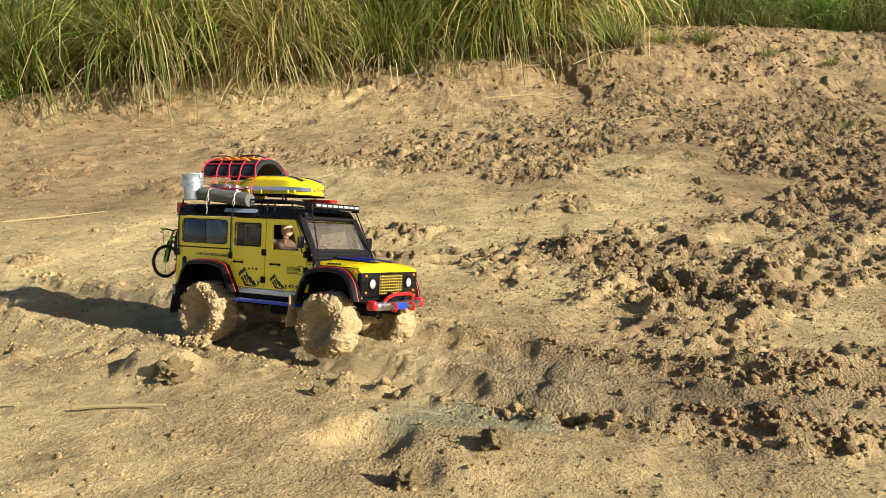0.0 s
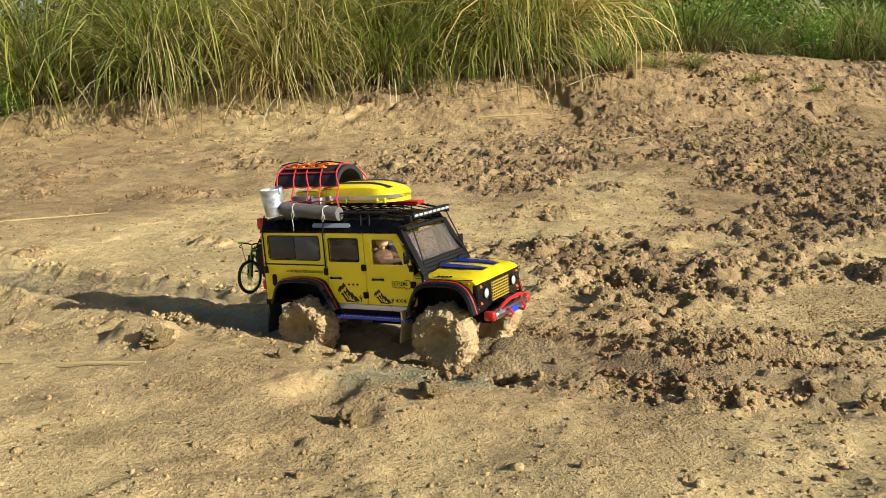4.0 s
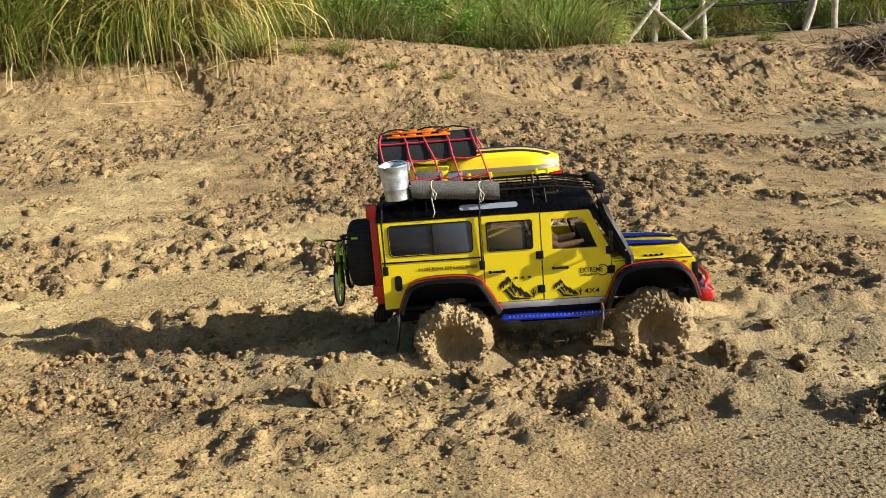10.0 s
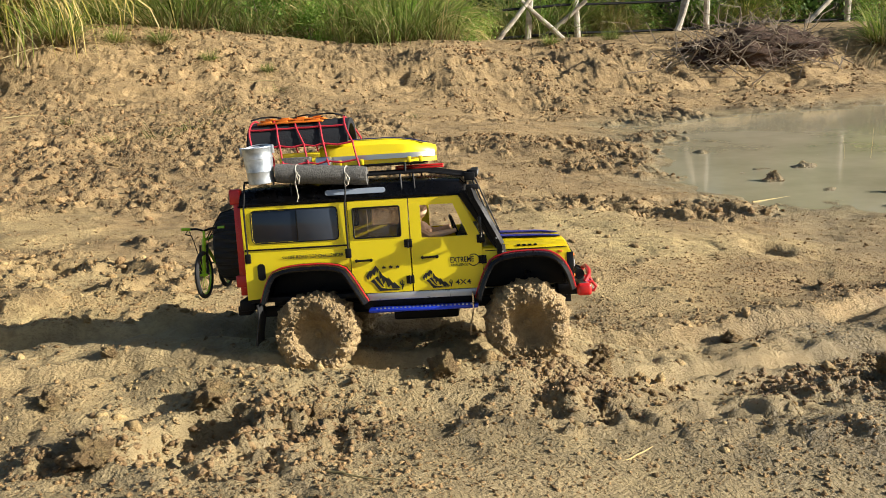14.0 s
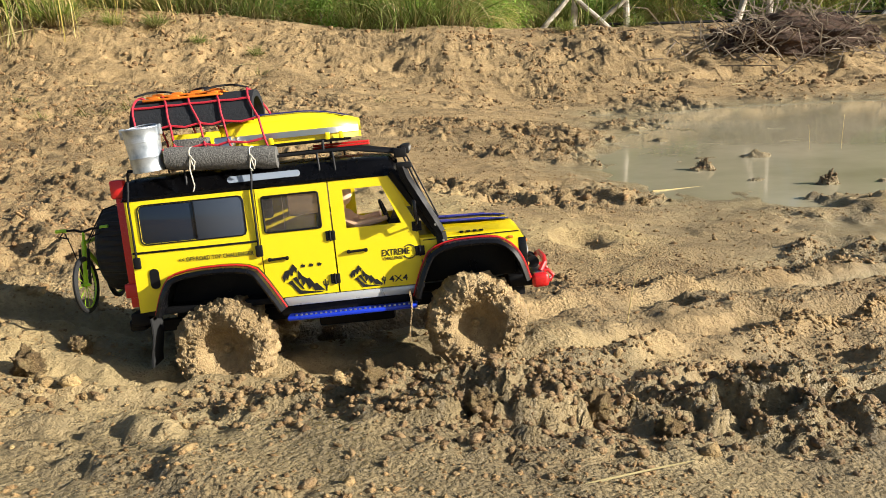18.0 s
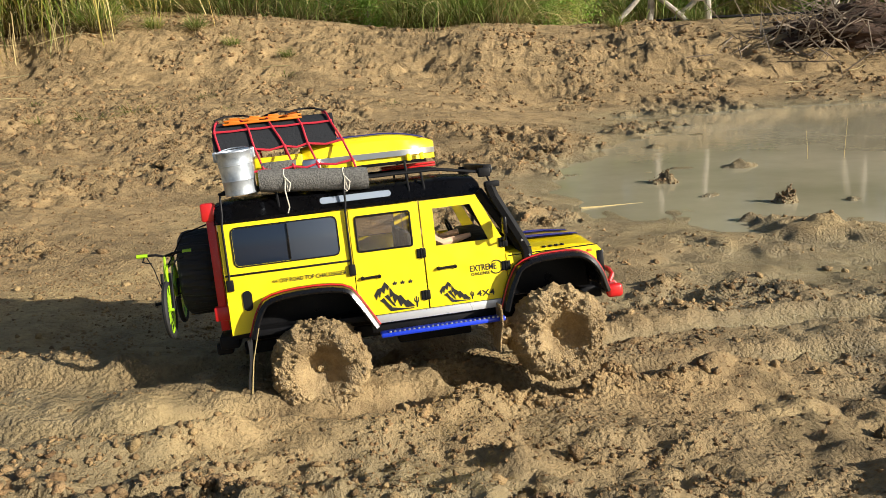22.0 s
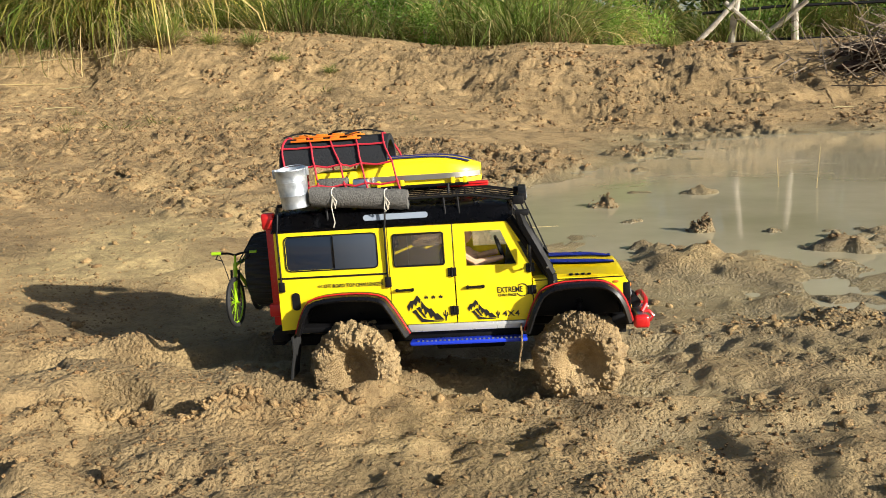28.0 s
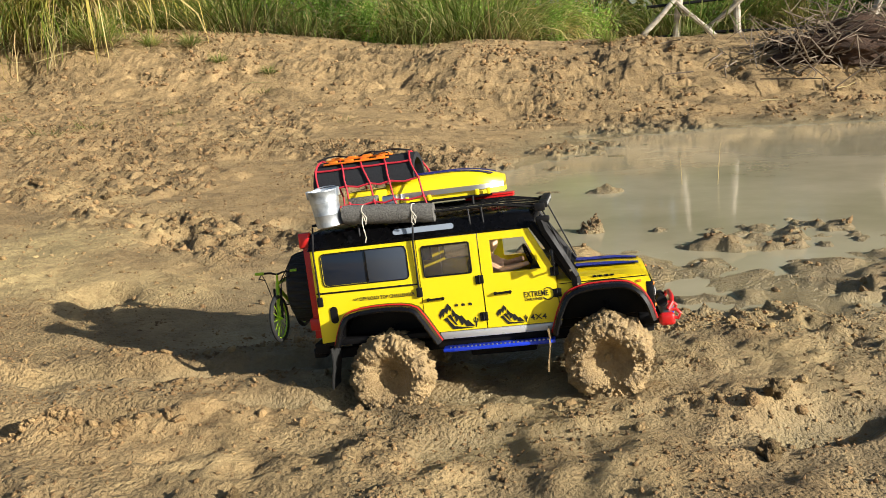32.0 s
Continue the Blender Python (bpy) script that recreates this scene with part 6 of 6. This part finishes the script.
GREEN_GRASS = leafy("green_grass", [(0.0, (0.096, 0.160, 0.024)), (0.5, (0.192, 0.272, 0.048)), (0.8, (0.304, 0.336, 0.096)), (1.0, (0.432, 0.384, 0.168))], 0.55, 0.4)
LEAVES = leafy("bush_leaves", [(0.0, (0.03, 0.065, 0.012)), (0.5, (0.065, 0.13, 0.02)), (1.0, (0.13, 0.20, 0.035))])
BRIGHT_LEAVES = leafy("bright_leaves", [(0.0, (0.10, 0.20, 0.025)), (0.5, (0.19, 0.33, 0.045)), (1.0, (0.30, 0.42, 0.09))])
WOOD = material("weathered_wood", (0.42, 0.37, 0.30), 0.85)
wn = noise_tex(WOOD, 14, 6)
wire(WOOD, ramp(WOOD, wn, 0, [(0.3, (0.24, 0.20, 0.15)), (0.55, (0.45, 0.40, 0.33)), (0.8, (0.62, 0.58, 0.50))]), 0, WOOD.node_tree.nodes["Principled BSDF"], "Base Color")
bumped(WOOD, [(wn, 0, 1.0)], 0.01, 0.6)
TWIG = material("grey_twigs", (0.22, 0.17, 0.12), 0.9)


def blades(count, length, spread_r, lift, bend, width, seed, segs=7, base_z=(0, 0), out_only=None):
    """Arching grass blades as ribbons. lift: degrees above level at the root; bend: degrees that the blade curls down."""
    rs = np.random.RandomState(seed)
    a = rs.uniform(0, 2 * np.pi, count) if out_only is None else rs.normal(out_only, 0.7, count)
    r = spread_r * np.sqrt(rs.rand(count))
    L = rs.uniform(*length, count)
    e0 = np.radians(rs.uniform(*lift, count))
    curl = np.radians(rs.uniform(*bend, count))
    wide = rs.uniform(0.7, 1.2, count) * width
    az = a + rs.normal(0, 0.35, count)
    x, y, z = r * np.cos(a), r * np.sin(a), rs.uniform(*base_z, count)
    pts = []
    for k in range(segs + 1):
        pts.append(np.stack([x, y, z], -1))
        u = (k + 0.5) / segs
        e = e0 - curl * u**1.6
        az = az + rs.normal(0, 0.06, count)
        step = L / segs
        x, y, z = x + np.cos(e) * np.cos(az) * step, y + np.cos(e) * np.sin(az) * step, z + np.sin(e) * step
    P = np.stack(pts, 1)
    face = az + np.pi / 2 + rs.normal(0, 0.5, count)
    side = np.stack([np.cos(face), np.sin(face), rs.normal(0, 0.2, count)], -1)
    taper = np.array([0.8] + [1.0] * (segs - 3) + [0.75, 0.45, 0.08])[: segs + 1]
    off = side[:, None] * (wide[:, None] * taper[None])[..., None]
    V = np.stack([P - off, P + off], 2).reshape(-1, 3)
    i = np.arange(segs)
    quad = np.stack([2 * i, 2 * i + 1, 2 * i + 3, 2 * i + 2], -1)
    F = (quad[None] + (np.arange(count) * 2 * (segs + 1))[:, None, None]).reshape(-1, 4)
    return V, F


def grass_thing(name, sets, label, category, group):
    """A tuft as one thing with a mesh for the green and one for the dry blades."""
    top = new(name)
    tagged(top, label, category, group)
    for part_name, mat, kw in sets:
        V, F = blades(**kw)
        ob = new(part_name, triangles(part_name, V, F, mat))
        rows_up = kw.get("segs", 7) + 1
        # withered brown and painted shade are strongest at the root
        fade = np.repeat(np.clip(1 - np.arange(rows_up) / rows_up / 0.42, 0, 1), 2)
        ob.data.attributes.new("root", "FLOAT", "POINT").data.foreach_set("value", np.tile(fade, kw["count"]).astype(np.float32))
        ob.data.shade_smooth()
        ob.parent = top
    return top


def planted(x, y, sink=0.02):
    return float(ground_at(x, y)[0]) - sink


rnd = random.Random(11)
tall = [grass_thing("grass_tuft", [
    ("green_blade_spray", (LUSH_GRASS, TALL_GRASS, GOLDEN_GRASS, LUSH_GRASS)[s - 1], dict(count=460, length=(0.55, 1.65), spread_r=0.16, lift=(42, 90), bend=(60, 225), width=0.0047, seed=s)),
    ("dry_blade_spray", STRAW, dict(count=(170, 230, 280, 190)[s - 1], length=(0.4, 1.15), spread_r=0.2, lift=(-5, 75), bend=(60, 190), width=0.0038, seed=s + 50))],
    "tall arching grass tuft, green above and straw-dry below, on the bank", "grass", "tall grass along the bank") for s in (1, 2, 3, 4)]
row = []
for k in range(9):
    x = -8.0 + 1.08 * k
    row.append((x + rnd.uniform(-0.15, 0.15), 7.34 + 0.25 * max(0, x) + rnd.uniform(-0.12, 0.12), rnd.uniform(0.85, 1.2)))
for k in range(18):
    row.append((-8.4 + 0.55 * k + rnd.uniform(-0.2, 0.2), 8.05 + rnd.uniform(-0.15, 0.25), rnd.uniform(1.0, 1.3)))
for k in range(16):
    row.append((-8.4 + 0.62 * k + rnd.uniform(-0.2, 0.2), 8.8 + rnd.uniform(-0.25, 0.3), rnd.uniform(1.1, 1.45)))
for k, (x, y, s) in enumerate(row):
    m = pose(x, y, planted(x, y), rnd.uniform(-6, 6), rnd.uniform(-6, 6), rnd.uniform(0, 360)) @ Matrix.Diagonal((s, s, s, 1))
    if k < 4:
        tall[k].matrix_basis = m
    else:
        copy_thing(tall[k % 4], m)

low = [grass_thing("grass_clump", [
    ("green_blade_spray", GREEN_GRASS, dict(count=230, length=(0.25, 0.62), spread_r=0.26, lift=(40, 88), bend=(40, 165), width=0.0036, seed=s + 100, segs=5)),
    ("dry_blade_spray", STRAW, dict(count=45, length=(0.25, 0.55), spread_r=0.28, lift=(20, 80), bend=(40, 150), width=0.003, seed=s + 150, segs=5))],
    "low green grass clump behind the crest of the bank", "grass", "green grass behind the bank") for s in (1, 2, 3)]
row = []
for k in range(88):
    x, y = rnd.uniform(0.8, 11.5), 8.15 + 2.6 * rnd.random() ** 1.2
    if x > 4.9 + 0.26 * (y - 7.8):
        y = 11.8 + 0.8 * (y - 8.15)
    row.append((x, y, rnd.choice((0.5, 0.7, 0.9, 1.1, 1.5))))
for k, (x, y, s) in enumerate(row):
    m = pose(x, y, planted(x, y), rnd.uniform(-8, 8), rnd.uniform(-8, 8), rnd.uniform(0, 360)) @ Matrix.Diagonal((s, s, s, 1))
    if k < 3:
        low[k].matrix_basis = m
    else:
        copy_thing(low[k % 3], m)

for k, (x, y, s) in enumerate(((2.3, 8.9, 0.55), (2.7, 9.6, 0.7), (3.3, 9.1, 0.5), (3.7, 9.9, 0.65), (4.2, 9.4, 0.5), (4.7, 10.4, 0.65), (5.1, 9.7, 0.45), (3.0, 10.6, 0.8), (4.0, 11.0, 0.8), (5.6, 11.9, 0.7), (8.1, 12.2, 0.7), (10.2, 12.0, 0.8), (12.6, 12.1, 0.8))):
    copy_thing(tall[k % 4], pose(x, y, planted(x, y), 0, 0, 71 * k) @ Matrix.Diagonal((s, s, s, 1)))

# single tufts on the face of the bank and weeds on the flat
lone = grass_thing("grass_tuft", [
    ("green_blade_spray", GREEN_GRASS, dict(count=240, length=(0.18, 0.42), spread_r=0.1, lift=(35, 88), bend=(20, 120), width=0.003, seed=301)),
    ("dry_blade_spray", STRAW, dict(count=110, length=(0.15, 0.4), spread_r=0.12, lift=(-10, 50), bend=(40, 120), width=0.0026, seed=302))],
    "bright green grass tuft with a straw skirt on the bank's face", "grass", "tufts on the bank's face")
lone.matrix_basis = pose(1.38, 7.15, planted(1.38, 7.15)) @ Matrix.Diagonal((1.25, 1.25, 1.25, 1))
for x, y, s in ((2.1, 7.38, 0.42), (1.75, 7.35, 0.4), (0.95, 7.5, 0.8), (-0.35, 7.0, 0.3), (2.5, 7.0, 0.3), (8.9, 7.3, 1.2), (9.3, 7.5, 1.3), (2.95, 6.9, 0.25), (1.2, 7.9, 1.0), (1.6, 8.05, 1.0), (0.7, 7.75, 1.1), (0.4, 7.55, 1.0), (5.6, 7.7, 0.35), (6.3, 7.9, 0.4)):
    copy_thing(lone, pose(x, y, planted(x, y), 0, 0, 90 * x) @ Matrix.Diagonal((s, s, s, 1)))


def leaf_cloud(count, rx, ry, rz, size, seed, lift=0.55):
    """Small folded leaves in an uneven crown."""
    rs = np.random.RandomState(seed)
    centres = rs.normal(0, 0.5, (14, 3)) * np.array((rx, ry, rz * 0.7)) + np.array((0, 0, rz * lift * 1.4))
    c = centres[rs.randint(0, 14, count)] + rs.normal(0, 0.22, (count, 3)) * np.array((rx, ry, rz))
    c[:, 2] = np.abs(c[:, 2])
    a = rs.normal(0, 1, (count, 3))
    a /= np.linalg.norm(a, axis=1)[:, None]
    b = np.cross(a, rs.normal(0, 1, (count, 3)))
    b /= np.linalg.norm(b, axis=1)[:, None]
    s = rs.uniform(0.6, 1.3, (count, 1)) * size
    n = np.cross(a, b)
    V = np.stack([c - a * s, c + b * s * 0.45 + n * s * 0.15, c + a * s, c - b * s * 0.45 + n * s * 0.15], 1).reshape(-1, 3)
    F = np.arange(count * 4).reshape(-1, 4)
    return V, F, centres


def bush(name, seed, count, dims, size, mat, label, group):
    top = new(name)
    tagged(top, label, "bush", group)
    V, F, centres = leaf_cloud(count, *dims, size, seed)
    ob = new("crown", triangles("crown", V, F, mat))
    ob.parent = top
    bm = bmesh.new()
    for c in centres[:9]:
        tube(bm, [(0, 0, 0), Vector(c) * 0.5 + Vector((0.03, 0.02, 0.05)), Vector(c)], [0.014 * dims[2], 0.009 * dims[2], 0.004 * dims[2]], 5)
    finish("branching_stem", bm, TWIG, top)
    return top


bright = [bush("low_bush", s, 1500, (0.5, 0.4, 0.55), 0.028, BRIGHT_LEAVES, "low bright green leafy bush behind the bank", "low bushes behind the bank") for s in (21, 22)]
row = [(2.4, 8.5, 0.75), (2.95, 8.65, 0.85), (3.4, 8.45, 0.65), (1.9, 8.9, 0.95), (3.9, 9.2, 0.9), (6.9, 12.2, 0.9), (7.8, 12.4, 1.0), (5.0, 10.9, 1.0), (9.4, 12.2, 1.2), (10.6, 12.0, 1.2), (8.5, 12.2, 1.2), (-3.9, 7.05, 0.5), (4.6, 9.9, 0.9), (4.3, 8.75, 0.6), (5.1, 9.2, 0.55), (5.5, 10.2, 0.7), (1.5, 8.7, 0.7), (0.2, 7.3, 0.25), (11.5, 10.8, 1.1)]
for k, (x, y, s) in enumerate(row):
    m = pose(x, y, planted(x, y, 0.03), 0, 0, 61 * k) @ Matrix.Diagonal((s, s, s, 1))
    if k < 2:
        bright[k].matrix_basis = m
    else:
        copy_thing(bright[k % 2], m)
dark = [bush("tall_bush", s, 2700, (0.95, 0.8, 1.5), 0.055, LEAVES, "tall dark green bush behind the fence", "bushes behind the fence") for s in (31, 32, 33)]
row = [(-9 + 1.45 * k + rnd.uniform(-0.4, 0.4), 12.6 + rnd.uniform(-0.8, 0.9), rnd.uniform(0.9, 1.35)) for k in range(20)]
row += [(-12 + 2.3 * k + rnd.uniform(-0.6, 0.6), 16.0 + rnd.uniform(-1, 1), rnd.uniform(1.4, 2.1)) for k in range(16)]
for k, (x, y, s) in enumerate(row):
    if 5.2 < x < 8.2 and y < 13.4:
        y += 1.2
    m = pose(x, y, planted(x, y, 0.03), 0, 0, 83 * k) @ Matrix.Diagonal((s, s, s, 1))
    if k < 3:
        dark[k].matrix_basis = m
    else:
        copy_thing(dark[k % 3], m)

# weeds on the flat
weed = grass_thing("weed", [("leaves", GREEN_GRASS, dict(count=46, length=(0.04, 0.13), spread_r=0.06, lift=(5, 70), bend=(10, 110), width=0.0016, seed=401, segs=4))],
                   "small straggling green weed on the mud", "weed", "weeds on the mud flat")
weed.matrix_basis = pose(-1.95, 6.35, planted(-1.95, 6.35, 0.005))
for x, y, s in ((-3.1, 6.5, 1.2), (2.03, 4.77, 0.9), (2.29, 4.89, 1.3), (2.45, 5.1, 1.2), (1.7, 5.4, 0.9), (2.6, 5.9, 0.9), (1.4, 4.4, 0.8), (3.0, 6.6, 1.1), (3.9, 5.6, 0.7), (2.9, 5.3, 0.7), (1.05, 5.2, 0.8)):
    copy_thing(weed, pose(x, y, planted(x, y, 0.005), 0, 0, 140 * x) @ Matrix.Diagonal((s, s, s, 1)))

# dry stems lying about
def stem(x, y, length, turn, r=0.0035):
    bm = bmesh.new()
    pts = []
    for k in range(5):
        u = (k / 4 - 0.5) * length
        px, py = x + u * math.cos(radians(turn)) + 0.03 * length * math.sin(k * 2.1), y + u * math.sin(radians(turn))
        pts.append((px, py, float(ground_at(px, py)[0]) + r * 1.5))
    top = max(p[2] for p in pts[1:4])
    pts = [(p[0], p[1], 0.4 * p[2] + 0.6 * top) for p in pts]
    tube(bm, pts, [r, r, r * 0.9, r * 0.8, r * 0.5], 6)
    tagged(finish("dry_reed", bm, STRAW, None, "pale dry plant stem lying on the mud"), "", "dry reed", "dry reeds on the mud")


for x, y, length, turn in ((0.99, 5.86, 0.22, 8), (1.35, 5.7, 0.2, 20), (1.9, 6.2, 0.15, 10), (2.9, 6.72, 0.22, 2), (-1.5, 3.28, 0.5, 12), (-0.15, 1.14, 0.16, -3), (-0.4, 1.16, 0.12, 5), (0.5, 6.5, 0.5, 14), (0.2, 6.75, 0.4, 9), (0.9, 6.6, 0.3, 30), (4.88, 2.83, 0.2, 14), (6.1, 6.6, 0.2, -20), (6.6, 6.3, 0.16, 30), (7.2, 6.7, 0.35, 50), (1.2, 6.95, 0.5, 25), (0.6, 6.95, 0.45, 40), (2.2, 5.7, 0.14, -15), (-2.3, 6.2, 0.25, 4)):
    stem(x, y, length, turn)
for x, y, length, turn in ((4.05, 0.62, 0.12, 20), (1.3, 0.8, 0.09, -30), (2.95, 0.6, 0.07, -35), (3.3, 0.62, 0.06, 30), (1.45, 0.9, 0.07, -60)):
    stem(x, y, length, turn, 0.0012)
for x, y, high, tip in ((4.2, 1.16, 0.085, 0.018), (5.85, 3.49, 0.16, 0.01), (5.73, 3.53, 0.13, -0.008), (6.35, 3.3, 0.12, 0.012), (6.9, 4.2, 0.15, -0.02)):
    bm = bmesh.new()
    z = float(ground_at(x, y)[0])
    tube(bm, [(x, y, z - 0.005), (x + tip * 0.4, y, z + high * 0.5), (x + tip, y + 0.004, z + high)], [0.0011, 0.0009, 0.0005], 5)
    tagged(finish("dry_reed", bm, STRAW, None, "thin dry stalk standing in the mud"), "", "dry reed", "dry reeds on the mud")

# ---- fence of rough poles ----
fence = new("pole_fence")
tagged(fence, "rustic fence of rough grey poles with crossed braces", "fence")


def pole(name, a, b, r, label=""):
    a, b = Vector(a), Vector(b)
    bm = bmesh.new()
    n = 9
    pts, rad = [], []
    for k in range(n):
        u = k / (n - 1)
        p = a.lerp(b, u)
        pts.append(p + Vector((noise.noise(p * 3.0), noise.noise(p * 3.0 + Vector((9, 0, 0))), 0)) * r * 0.5)
        rad.append(r * (1 - 0.25 * u) * (1 + 0.1 * noise.noise(p * 9)))
    tube(bm, pts, rad, 9)
    finish(name, bm, WOOD, fence, label)


FY = 11.4
for x0, x1, top in ((6.53, 6.68, 1.8), (7.27, 7.2, 1.65), (8.76, 9.06, 1.7), (9.22, 9.24, 1.8), (11.5, 11.5, 1.8), (13.5, 13.4, 1.7)):
    pole("post", (x0, FY, planted(x0, FY)), (x1, FY, top), 0.046, "rough upright pole")
for a, b in (((6.05, FY - 0.1, 0.5), (6.68, FY, 1.16)), ((7.02, FY - 0.12, 0.5), (6.46, FY, 1.04)), ((6.76, FY + 0.1, 0.5), (7.38, FY - 0.05, 1.0)), ((10.75, FY - 0.1, 0.5), (11.5, FY, 1.1)), ((8.7, FY - 0.1, 0.5), (9.0, FY, 1.14))):
    pole("brace", a, b, 0.038, "slanting brace")
for z0, z1 in ((0.93, 1.0), (0.56, 0.54)):
    bm = bmesh.new()
    tube(bm, [(6.2 + 0.85 * k, FY + 0.03, z0 + (z1 - z0) * k / 10 + 0.02 * math.sin(k * 1.7)) for k in range(12)], 0.018, 7)
    finish("rail", bm, BLACK, fence, "thin dark rail")

# ---- uprooted brush on the bank ----
heap = new("brush_heap")
tagged(heap, "dark tangle of dead roots and twigs on the bank", "brush heap")
rnd = random.Random(5)
bm = bmesh.new()
for k in range(420):
    x, y = 7.45 + rnd.gauss(0, 0.42), 7.2 + rnd.gauss(0, 0.18)
    z = float(ground_at(x, y)[0]) + rnd.uniform(0.0, 0.24) * max(0.25, 1 - abs(x - 7.45))
    a, up, L = rnd.uniform(0, 6.28), rnd.uniform(-0.7, 0.9), rnd.uniform(0.15, 0.5)
    d = Vector((math.cos(a), math.sin(a) * 0.7, up))
    w = Vector((rnd.gauss(0, 1), rnd.gauss(0, 1), rnd.gauss(0, 1))) * 0.07
    tube(bm, [(x, y, z), Vector((x, y, z)) + d * L * 0.5 + w, Vector((x, y, z)) + d * L + w * 0.4 - Vector((0, 0, 0.06))], [0.006, 0.0045, 0.002], 4)
finish("twig_tangle", bm, TWIG, heap, "", kind="stuff")
bm = bmesh.new()
bmesh.ops.create_icosphere(bm, subdivisions=5, radius=1)
for v in bm.verts:
    v.co *= 1 + 0.3 * noise.noise(v.co * 2.2) + 0.15 * noise.noise(v.co * 6) + 0.06 * noise.noise(v.co * 17)
finish("root_ball", bm, mud_material("dark_soil", (0.12, 0.07, 0.04), (0.09, 0.05, 0.03)), heap, "dark crumbling root ball", m=pose(7.5, 7.3, planted(7.5, 7.3)) @ Matrix.Diagonal((0.7, 0.32, 0.21, 1)))

# ---- what moves ----
def motions():
    walk(truck, [(t, pose(x, y, z, lean, -nose, heading)) for t, x, y, z, heading, nose, lean in TRUCK])
    # wheels roll with the way covered, slipping a little in the mud
    ts = [row[0] for row in TRUCK]
    sign = [1 if row[0] > 1.5 else -1 for row in TRUCK[1:]]
    run = np.concatenate([[0], np.cumsum([s * math.hypot(b[1] - a[1], b[2] - a[2]) for s, a, b in zip(sign, TRUCK, TRUCK[1:])])])
    steps = [0.16 * k for k in range(201)]
    for w, x, y in WHEELS:
        flip = 0 if y < 0 else 180
        rows = []
        for t in steps:
            turn = math.degrees(float(np.interp(t, ts, run)) / 0.058) * (1.08 if x < 0 else 1.03)
            rows.append((t, Matrix.Translation((x, y, 0)) @ Matrix.Rotation(radians(turn + (40 if x < 0 else 0)), 4, "Y") @ Matrix.Rotation(radians(flip), 4, "Z")))
        walk(w, rows)


motions()
